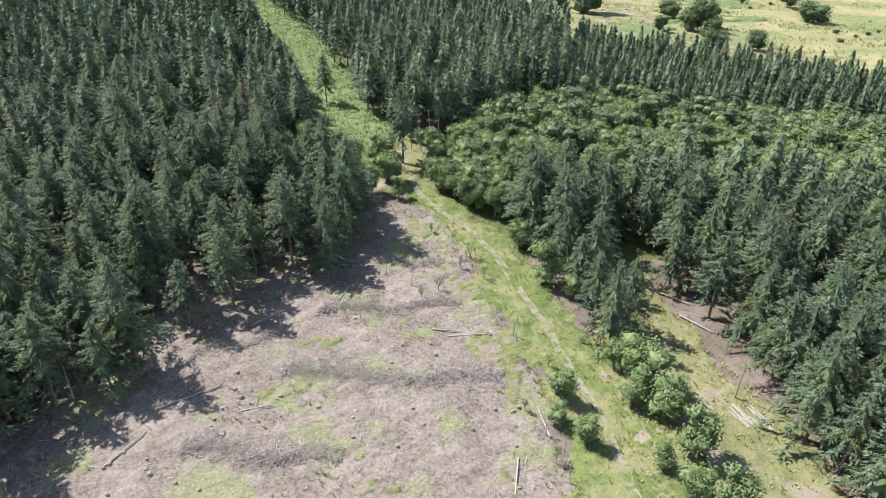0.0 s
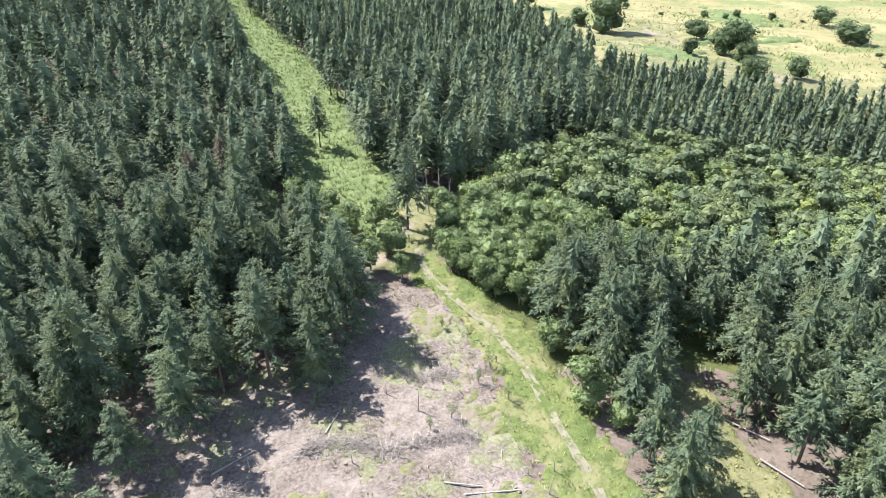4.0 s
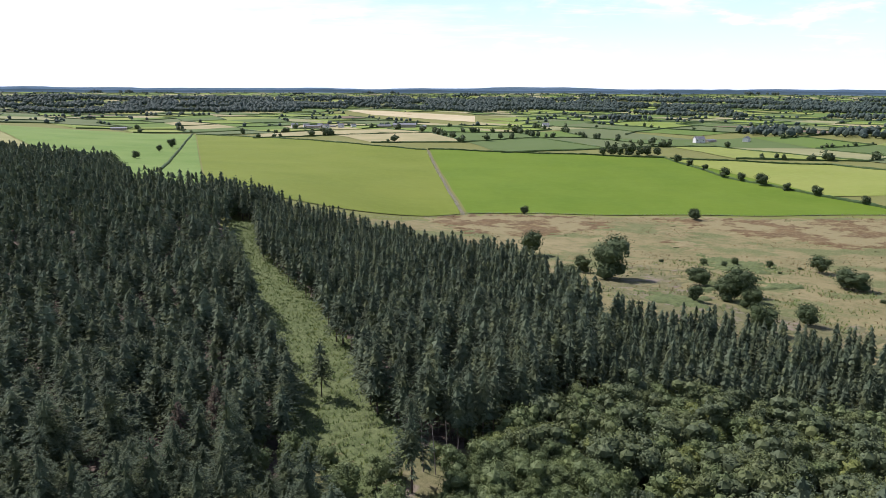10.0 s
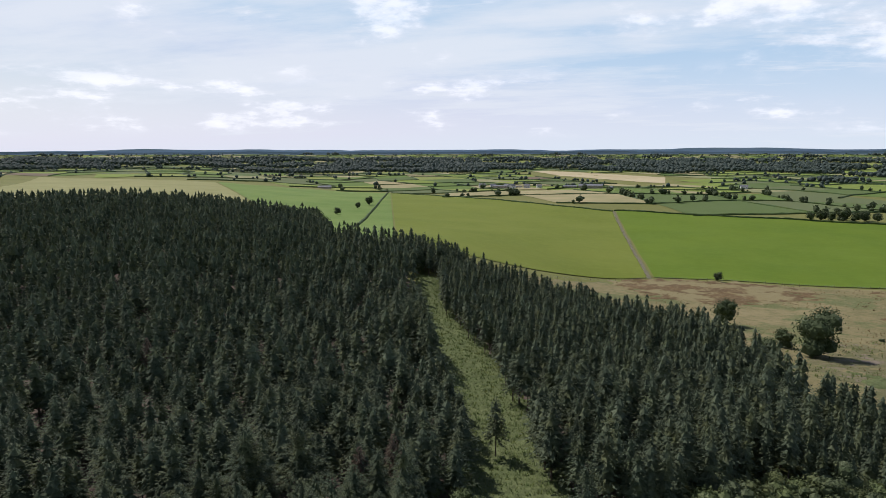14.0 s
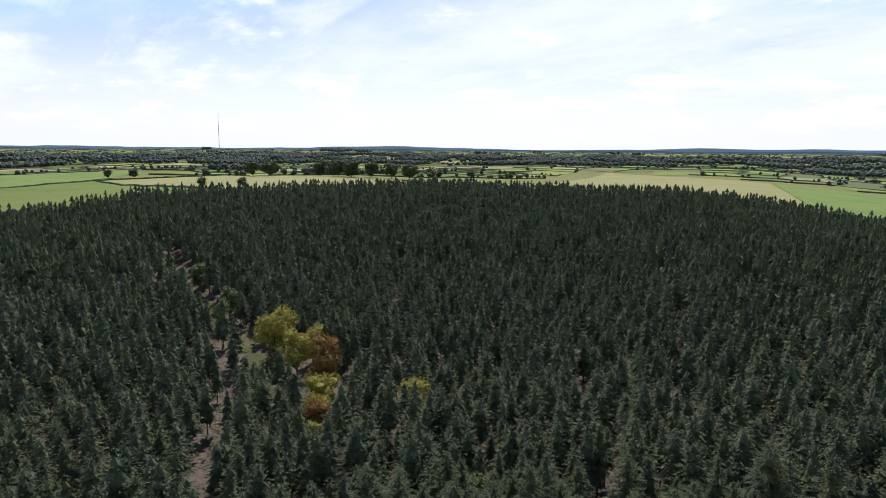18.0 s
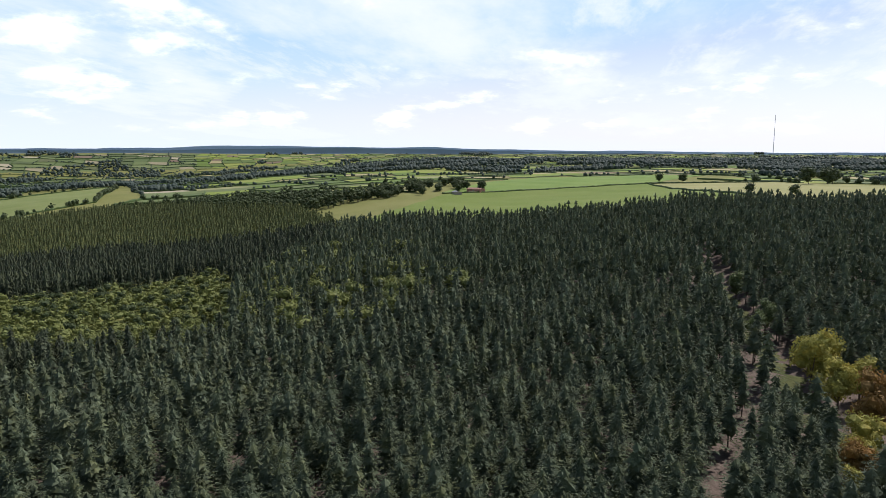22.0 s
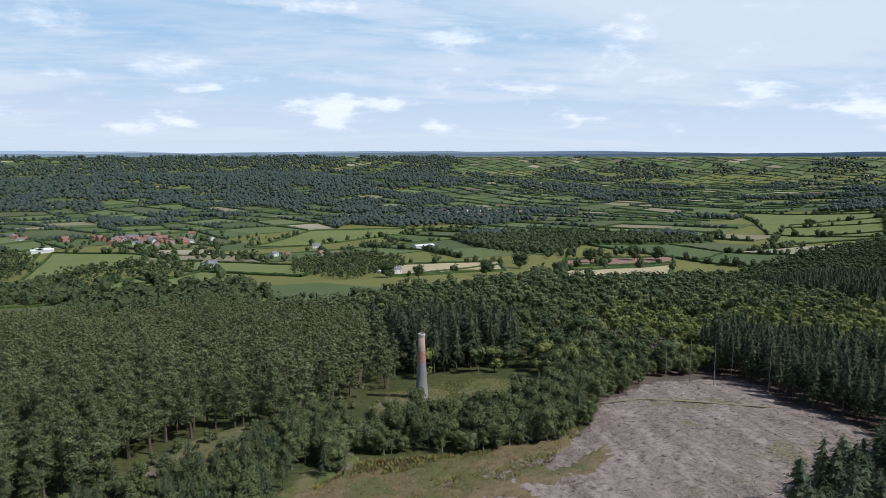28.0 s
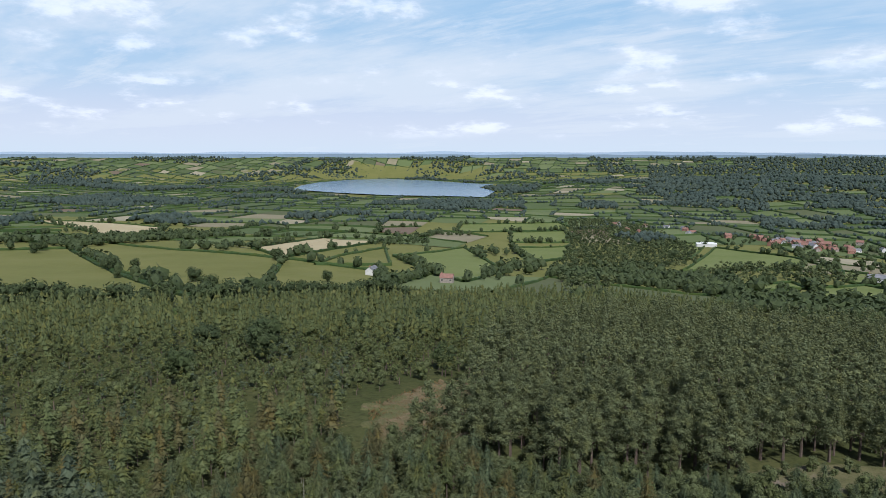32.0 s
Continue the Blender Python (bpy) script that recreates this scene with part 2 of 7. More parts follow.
def foliage(name, dark, mid, light, tree=0.16, leaf=1.3, glow=0.22, rough=0.7, tint=(1.25, 1.05, 0.75), grain=0.5):
    """Leaves or needles: varies from tree to tree and from spray to spray."""
    n = Nodes(name)
    a = n.mix(n.range(n.noise(tree, 2, 0.6), 0.32, 0.68), dark, mid)
    b = n.mix(n.range(n.noise(leaf, 3, 0.6), 0.42, 0.72, 0.0, 0.6), a, light)
    c = n.mix(n.range(n.random(), 0, 1, 0.0, 0.4), b, mid)
    d = n.mix(n.range(n.island(), 0.25, 1, 0.0, grain), c, light)
    d = n.mix(n.range(n.island(), 0.0, 0.35, grain, 0.0), d, dark)
    d = n.mix(n.range(n.noise(tree * 1.7, 2, 0.5), 0.45, 0.7, 0.0, 1.0), d, n.mix(1.0, d, tint, "MULTIPLY"))
    n.done(d, rough, 0.14)
    t = n.node("ShaderNodeBsdfTranslucent")
    n.link(d, t.inputs[0])
    m = n.node("ShaderNodeMixShader")
    m.inputs[0].default_value = glow
    n.link(n.p.outputs[0], m.inputs[1])
    n.link(t.outputs[0], m.inputs[2])
    n.link(m.outputs[0], n.out.inputs[0])
    return n.mat


def earth(name, a, b, c, big=0.06, small=0.9, bump=0.35, fine=None, stretch=None, angle=0, spots=None):
    """Ground cover in three colours at two scales, with relief."""
    n = Nodes(name)
    g = n.noise(big, 5, 0.62, stretch, angle)
    s = n.noise(small, 6, 0.65)
    col = n.mix(n.range(g, 0.36, 0.62), a, b)
    col = n.mix(n.range(s, 0.46, 0.7), col, c)
    if spots:
        col = n.mix(n.range(n.noise(spots[0], 4, 0.6), spots[1], spots[1] + 0.07), col, spots[2])
    if fine:
        col = n.mix(n.range(n.noise(fine[0], 3, 0.7), 0.35, 0.7, 0.0, fine[1]), col, fine[2])
    n.bump(s, bump, 0.4)
    return n.done(col, 0.95, 0.1)


SPRUCE = foliage("spruce_needles", (0.027, 0.037, 0.021), (0.080, 0.107, 0.060), (0.18, 0.212, 0.13), 0.19, 0.9, 0.34, tint=(1.16, 1.03, 0.74), grain=0.45)
SPRUCE_YOUNG = foliage("young_spruce_needles", (0.040, 0.058, 0.028), (0.068, 0.09, 0.044), (0.13, 0.155, 0.08), 0.17, 0.9, 0.12)
LARCH = foliage("larch_needles", (0.044, 0.060, 0.024), (0.102, 0.125, 0.046), (0.175, 0.20, 0.084), 0.22, 0.7, 0.24, tint=(1.22, 1.0, 0.7), grain=0.4)
LARCH_TAN = foliage("tawny_larch_needles", (0.050, 0.050, 0.020), (0.092, 0.088, 0.036), (0.15, 0.14, 0.062), 0.2, 0.8, 0.15)
PINE = foliage("pine_needles", (0.048, 0.060, 0.028), (0.118, 0.138, 0.062), (0.205, 0.225, 0.112), 0.24, 0.9, 0.22, tint=(1.1, 1.0, 0.8), grain=0.35)
LEAF = foliage("broad_leaves", (0.066, 0.09, 0.034), (0.122, 0.152, 0.062), (0.19, 0.218, 0.102), 0.2, 0.9, 0.22, tint=(1.06, 1.04, 0.85), grain=0.3)
# far trees: distance haze is put into the leaf colour as blue-grey
HAZE_LEAF = foliage("haze_tinted_leaves", (0.036, 0.053, 0.044), (0.049, 0.069, 0.057), (0.068, 0.09, 0.072), 0.012, 0.1, 0.1, tint=(1.1, 1.02, 0.85))
LEAF_DARK = foliage("dark_broad_leaves", (0.034, 0.049, 0.020), (0.056, 0.076, 0.032), (0.094, 0.116, 0.052), 0.05, 0.5, 0.18, tint=(1.04, 1.02, 0.85), grain=0.3)
LEAF_GOLD = foliage("golden_leaves", (0.19, 0.19, 0.04), (0.28, 0.265, 0.055), (0.37, 0.35, 0.10), 0.2, 0.9, 0.25)
LEAF_RUST = foliage("rusty_leaves", (0.13, 0.085, 0.03), (0.20, 0.11, 0.03), (0.24, 0.16, 0.05), 0.2, 0.9, 0.2)
LEAF_OLIVE = foliage("olive_leaves", (0.095, 0.118, 0.034), (0.156, 0.176, 0.052), (0.23, 0.246, 0.09), 0.1, 0.6, 0.24, tint=(1.06, 1.02, 0.84), grain=0.25)
SPRUCE_DARK = foliage("dark_fir_needles", (0.015, 0.022, 0.012), (0.036, 0.048, 0.025), (0.085, 0.10, 0.054), 0.17, 0.9, 0.06, tint=(1.1, 1.0, 0.8))
BIRCH_LEAF = foliage("birch_leaves", (0.06, 0.077, 0.03), (0.108, 0.127, 0.054), (0.172, 0.187, 0.088), 0.2, 0.9, 0.22, tint=(1.03, 1.02, 0.84), grain=0.3)
LEAF_MIX = foliage("grey_green_leaves", (0.048, 0.066, 0.03), (0.082, 0.102, 0.05), (0.14, 0.158, 0.086), 0.2, 0.9, 0.2, tint=(1.05, 1.02, 0.85), grain=0.3)
DEAD_NEEDLE = foliage("dead_needles", (0.07, 0.052, 0.036), (0.105, 0.078, 0.055), (0.15, 0.115, 0.082), 0.3, 0.9, 0.1, tint=(1.05, 1.0, 0.9))
HEDGE = foliage("hedge_leaves", (0.026, 0.050, 0.016), (0.045, 0.078, 0.022), (0.075, 0.115, 0.035), 0.05, 0.5, 0.12)


def bark(name, a, b):
    n = Nodes(name)
    n.bump(n.noise(3, 4, 0.7, (3, 3, 0.6)), 0.6, 0.05)
    return n.done(n.mix(n.range(n.noise(4, 5, 0.7, (3, 3, 0.5)), 0.35, 0.65), a, b), 0.95, 0.1)


BARK = bark("spruce_bark", (0.075, 0.055, 0.042), (0.16, 0.125, 0.10))
BARK_PALE = bark("pale_bark", (0.20, 0.18, 0.15), (0.36, 0.33, 0.29))
WOOD_GREY = bark("weathered_wood", (0.15, 0.122, 0.104), (0.33, 0.28, 0.25))
WOOD_CUT = bark("cut_wood", (0.12, 0.097, 0.075), (0.20, 0.165, 0.13))

FOREST_FLOOR = earth("forest_floor", (0.075, 0.054, 0.041), (0.125, 0.095, 0.077), (0.046, 0.036, 0.024), 0.12, 0.8, 0.5, (2.5, 0.4, (0.17, 0.135, 0.115)))
BRASH_GROUND = earth("brash_ground", (0.066, 0.048, 0.037), (0.148, 0.115, 0.097), (0.048, 0.035, 0.026), 0.13, 0.5, 1.0, (2.5, 0.55, (0.24, 0.198, 0.172)), None, 0, (0.11, 0.52, (0.095, 0.10, 0.038)))
BRASH_FAR = earth("old_brash_ground", (0.112, 0.083, 0.066), (0.275, 0.22, 0.19), (0.066, 0.049, 0.038), 0.2, 0.55, 1.0, (1.6, 0.55, (0.34, 0.285, 0.252)), (1, 0.22, 1), 24, (0.07, 0.58, (0.11, 0.095, 0.042)))
UNDERGROWTH = earth("woodland_undergrowth", (0.052, 0.062, 0.020), (0.08, 0.082, 0.03), (0.036, 0.040, 0.015), 0.08, 0.6, 0.6)
GRASS_LUSH = earth("lush_grass", (0.058, 0.08, 0.02), (0.098, 0.106, 0.034), (0.034, 0.046, 0.014), 0.22, 0.9, 0.8, (4, 0.5, (0.14, 0.145, 0.06)), None, 0, (0.16, 0.5, (0.135, 0.122, 0.058)))
GRASS_DRY = earth("dry_rough_grass", (0.082, 0.086, 0.03), (0.136, 0.12, 0.058), (0.054, 0.058, 0.02), 0.16, 0.9, 0.6, (5, 0.5, (0.19, 0.168, 0.096)), None, 0, (0.14, 0.55, (0.165, 0.13, 0.104)))
PATH_EARTH = earth("trodden_path", (0.135, 0.118, 0.08), (0.19, 0.162, 0.118), (0.078, 0.085, 0.032), 0.5, 1.3, 0.4, None, None, 0, (0.5, 0.54, (0.07, 0.085, 0.025)))
STRAW_TRACK = earth("pale_grass_track", (0.215, 0.18, 0.10), (0.27, 0.228, 0.135), (0.13, 0.12, 0.055), 0.3, 1.2, 0.3)
GRASS_PATCH = earth("patchy_grass", (0.075, 0.09, 0.026), (0.12, 0.115, 0.048), (0.048, 0.055, 0.018), 0.3, 1.1, 0.8, (4, 0.5, (0.165, 0.15, 0.078)), None, 0, (0.45, 0.47, (0.14, 0.108, 0.088)))
BRACKEN = earth("bracken_cover", (0.066, 0.084, 0.030), (0.105, 0.12, 0.048), (0.042, 0.054, 0.02), 0.15, 0.8, 0.9, (3, 0.45, (0.16, 0.185, 0.08)))
BRACKEN_RUST = earth("browned_bracken", (0.115, 0.085, 0.04), (0.165, 0.122, 0.066), (0.062, 0.066, 0.022), 0.16, 0.9, 0.9, (3, 0.5, (0.20, 0.16, 0.10)), None, 0, (0.13, 0.5, (0.075, 0.086, 0.028)))
MOOR = earth("moor_grass", (0.128, 0.112, 0.046), (0.19, 0.156, 0.074), (0.085, 0.088, 0.032), 0.03, 0.22, 0.7, (0.9, 0.5, (0.235, 0.196, 0.108)), None, 0, (0.035, 0.51, (0.076, 0.094, 0.03)))
RUSHES = earth("brown_rushes", (0.085, 0.055, 0.026), (0.13, 0.085, 0.04), (0.17, 0.135, 0.07), 0.09, 0.4, 0.9, None, None, 0, (0.045, 0.47, (0.19, 0.16, 0.08)))


def pasture(name, a, b, mow=0.0, angle=0, fade=0.5):
    """Grass or stubble of a field, with mowing lines where mow is set."""
    n = Nodes(name)
    col = n.mix(n.range(n.noise(0.012, 5, 0.6), 0.35, 0.65), a, b)
    col = n.mix(n.range(n.noise(0.15, 5, 0.65), 0.45, 0.75, 0, fade), col, tuple(min(1, 1.25 * v + 0.01) for v in a))
    if mow:
        w = n.node("ShaderNodeTexWave")
        w.inputs["Scale"].default_value, w.inputs["Distortion"].default_value = mow, 1.2
        m = n.node("ShaderNodeMapping")
        m.inputs["Rotation"].default_value = (0, 0, radians(angle))
        n.link(n.co, m.inputs[0])
        n.link(m.outputs[0], w.inputs["Vector"])
        col = n.mix(n.range(w.outputs["Fac"], 0.3, 0.8, 0, 0.5), col, tuple(1.5 * v for v in a))
    n.bump(n.noise(0.6, 4), 0.2, 0.3)
    return n.done(col, 0.95, 0.1)


F_BRIGHT = pasture("bright_meadow", (0.080, 0.126, 0.009), (0.103, 0.148, 0.013))
F_GRAZED = pasture("grazed_meadow", (0.111, 0.137, 0.017), (0.135, 0.157, 0.024))
F_GREEN = pasture("green_pasture", (0.104, 0.161, 0.035), (0.139, 0.191, 0.048))
F_DULL = pasture("dull_pasture", (0.126, 0.131, 0.038), (0.157, 0.155, 0.050))
F_YELLOW = pasture("yellow_pasture", (0.165, 0.191, 0.039), (0.196, 0.213, 0.052))
F_VALE = pasture("valley_pasture", (0.122, 0.148, 0.045), (0.150, 0.172, 0.061))
F_PALE = pasture("pale_mown_grass", (0.191, 0.191, 0.074), (0.235, 0.222, 0.096))
F_TAN = pasture("straw_stubble", (0.348, 0.287, 0.165), (0.400, 0.339, 0.209))
F_HAY = pasture("mown_hay", (0.091, 0.124, 0.024), (0.120, 0.146, 0.037), 0.045, 20)
F_BROWN = pasture("ploughed_earth", (0.22, 0.14, 0.10), (0.26, 0.17, 0.12))


def patchwork(name, stops):
    n = Nodes(name)
    r = n.node("ShaderNodeValToRGB")
    r.color_ramp.interpolation = "CONSTANT"
    for k, (p, c) in enumerate(stops):
        e = r.color_ramp.elements[k] if k < 2 else r.color_ramp.elements.new(p)
        e.position, e.color = p, (*c, 1)
    n.link(n.island(), r.inputs[0])
    col = n.mix(n.range(n.noise(0.02, 5, 0.6), 0.35, 0.7, 0, 0.4), r.outputs[0], (0.10, 0.13, 0.05))
    return n.done(col, 0.95, 0.1)


F_PATCH = patchwork("level_fields", ((0, (0.096, 0.144, 0.028)), (0.2, (0.165, 0.209, 0.039)), (0.4, (0.083, 0.117, 0.035)), (0.55, (0.200, 0.222, 0.052)), (0.7, (0.104, 0.122, 0.052)), (0.8, (0.296, 0.252, 0.131)), (0.92, (0.226, 0.217, 0.104)), (0.97, (0.148, 0.104, 0.074))))
F_VALLEY = patchwork("valley_fields", ((0, (0.082, 0.11, 0.044)), (0.22, (0.11, 0.138, 0.055)), (0.42, (0.072, 0.092, 0.042)), (0.58, (0.132, 0.158, 0.068)), (0.72, (0.092, 0.10, 0.05)), (0.85, (0.24, 0.205, 0.135)), (0.94, (0.33, 0.285, 0.20)), (0.98, (0.16, 0.11, 0.085))))


def plain(name, colour, rough=0.8, spec=0.3, vary=0.25, scale=1.2, metal=0.0, bump=0.15):
    n = Nodes(name)
    dark = tuple(v * (1 - vary) for v in colour)
    n.bump(n.noise(scale * 4, 4), bump, 0.05)
    n.p.inputs["Metallic"].default_value = metal
    return n.done(n.mix(n.range(n.noise(scale, 5, 0.65), 0.35, 0.65), dark, colour), rough, spec)


def masonry(name, a, b, joint, width, height, mortar):
    """Courses of stone or brick round a shaft, mapped by bearing and height."""
    n = Nodes(name)
    tc = n.node("ShaderNodeTexCoord")
    sep = n.node("ShaderNodeSeparateXYZ")
    n.link(tc.outputs["Object"], sep.inputs[0])
    ang = n.node("ShaderNodeMath")
    ang.operation = "ARCTAN2"
    n.link(sep.outputs[1], ang.inputs[0])
    n.link(sep.outputs[0], ang.inputs[1])
    com = n.node("ShaderNodeCombineXYZ")
    mul = n.node("ShaderNodeMath")
    mul.operation = "MULTIPLY"
    mul.inputs[1].default_value = 1.4
    n.link(ang.outputs[0], mul.inputs[0])
    n.link(mul.outputs[0], com.inputs[0])
    n.link(sep.outputs[2], com.inputs[1])
    br = n.node("ShaderNodeTexBrick")
    br.inputs["Color1"].default_value, br.inputs["Color2"].default_value, br.inputs["Mortar"].default_value = (*a, 1), (*b, 1), (*joint, 1)
    br.inputs["Scale"].default_value, br.inputs["Mortar Size"].default_value = 1.0, mortar
    br.inputs["Brick Width"].default_value, br.inputs["Row Height"].default_value = width, height
    n.link(com.outputs[0], br.inputs["Vector"])
    col = n.mix(n.range(n.noise(0.9, 5, 0.65), 0.35, 0.7, 0, 0.5), br.outputs[0], tuple(0.6 * v for v in a))
    n.bump(br.outputs["Fac"], -0.6, 0.05)
    return n.done(col, 0.95, 0.1)


STONE = masonry("limestone_masonry", (0.27, 0.258, 0.245), (0.20, 0.19, 0.185), (0.15, 0.145, 0.14), 0.55, 0.28, 0.03)
BRICK = masonry("red_brickwork", (0.36, 0.16, 0.11), (0.30, 0.13, 0.09), (0.33, 0.28, 0.25), 0.25, 0.085, 0.012)
BRICK_PALE = masonry("patched_brickwork", (0.36, 0.24, 0.18), (0.29, 0.19, 0.15), (0.33, 0.29, 0.26), 0.25, 0.085, 0.012)
CAP_STONE = plain("cap_stone", (0.40, 0.37, 0.33))
ROOF_GREY = plain("grey_roof", (0.20, 0.20, 0.21), 0.7, 0.3, 0.35, 0.4)
ROOF_DARK = plain("dark_barn_roof", (0.17, 0.17, 0.18), 0.6, 0.3, 0.3, 0.4)
ROOF_TILE = plain("orange_roof_tiles", (0.27, 0.15, 0.115), 0.85, 0.2, 0.35, 0.4)
ROOF_WHITE = plain("pale_sheet_roof", (0.72, 0.72, 0.70), 0.5, 0.3, 0.12, 0.3)
WALL_WHITE = plain("white_plaster", (0.62, 0.60, 0.56), 0.85, 0.2, 0.15, 0.5)
WALL_STONE = plain("rubble_wall", (0.36, 0.31, 0.26), 0.95, 0.1, 0.35, 0.8)
WALL_RED = plain("red_brick_wall", (0.38, 0.20, 0.15), 0.95, 0.1, 0.3, 0.8)
GLASS = plain("window_glass", (0.03, 0.035, 0.04), 0.08, 0.6, 0.1)
STEEL = plain("galvanised_steel", (0.42, 0.43, 0.45), 0.5, 0.5, 0.2, 1.0, 0.4)
FENCE_WOOD = bark("fence_wood", (0.19, 0.16, 0.13), (0.31, 0.27, 0.23))


def lake_water():
    n = Nodes("lake_water")
    n.p.inputs["Coat Weight"].default_value = 0.0
    n.p.inputs["IOR"].default_value = 1.33
    return n.done((0.14, 0.22, 0.31), 0.2, 0.8)


WATER = lake_water()

# ---- mesh builders ----
RNG = np.random.default_rng(7)


def polar(az, d):
    return (-math.sin(radians(az)) * d, math.cos(radians(az)) * d)


def gz(x, y):
    return float(ground_z(x, y))


def mesh_from(name, verts, tris, mats, index=None, smooth=False):
    """A mesh of triangles from arrays."""
    verts, tris = np.asarray(verts, np.float32), np.asarray(tris, np.int32)
    me = bpy.data.meshes.new(name)
    me.vertices.add(len(verts))
    me.vertices.foreach_set("co", verts.ravel())
    me.loops.add(tris.size)
    me.loops.foreach_set("vertex_index", tris.ravel())
    me.polygons.add(len(tris))
    me.polygons.foreach_set("loop_start", np.arange(0, tris.size, 3, dtype=np.int32))
    for m in mats:
        me.materials.append(m)
    if index is not None:
        me.polygons.foreach_set("material_index", np.asarray(index, np.int32))
    me.polygons.foreach_set("use_smooth", np.full(len(tris), smooth))
    me.update(calc_edges=True)
    me.validate()
    return me


def part(name, bm, material, parent=None, label="", smooth=False):
    """Links a bmesh as one mesh object under a thing or a part."""
    me = bpy.data.meshes.new(name)
    bm.to_mesh(me)
    bm.free()
    me.materials.append(material)
    if smooth:
        me.polygons.foreach_set("use_smooth", np.ones(len(me.polygons), bool))
    ob = new(name, me)
    if parent:
        ob.parent = parent
    if label:
        ob["label"] = label
    return ob


def child(name, me, parent):
    ob = new(name, me)
    ob.parent = parent
    return ob


def box(bm, sx, sy, sz, x=0, y=0, z=0, rz=0, rx=0, ry=0, taper=1.0):
    r = bmesh.ops.create_cube(bm, size=1.0)
    for v in r["verts"]:
        k = taper if v.co.z > 0 else 1.0
        v.co = Vector((v.co.x * sx * k, v.co.y * sy * k, v.co.z * sz))
    bmesh.ops.transform(bm, matrix=pose(x, y, z, rx, ry, rz), verts=r["verts"])
    return r["verts"]


def tube(verts, tris, a, b, ra, rb, sides=6):
    """Adds a tapered tube from a to b to the two lists."""
    a, b = np.array(a, float), np.array(b, float)
    w = b - a
    w /= np.linalg.norm(w)
    u = np.cross(w, (0, 0, 1) if abs(w[2]) < 0.9 else (1, 0, 0))
    u /= np.linalg.norm(u)
    v = np.cross(w, u)
    k0 = len(verts)
    for c, r in ((a, ra), (b, rb)):
        for s in range(sides):
            t = 2 * math.pi * s / sides
            verts.append(c + r * (math.cos(t) * u + math.sin(t) * v))
    verts.append(b)
    for s in range(sides):
        n = (s + 1) % sides
        tris.append((k0 + s, k0 + n, k0 + sides + n))
        tris.append((k0 + s, k0 + sides + n, k0 + sides + s))
        tris.append((k0 + sides + s, k0 + sides + n, k0 + 2 * sides))


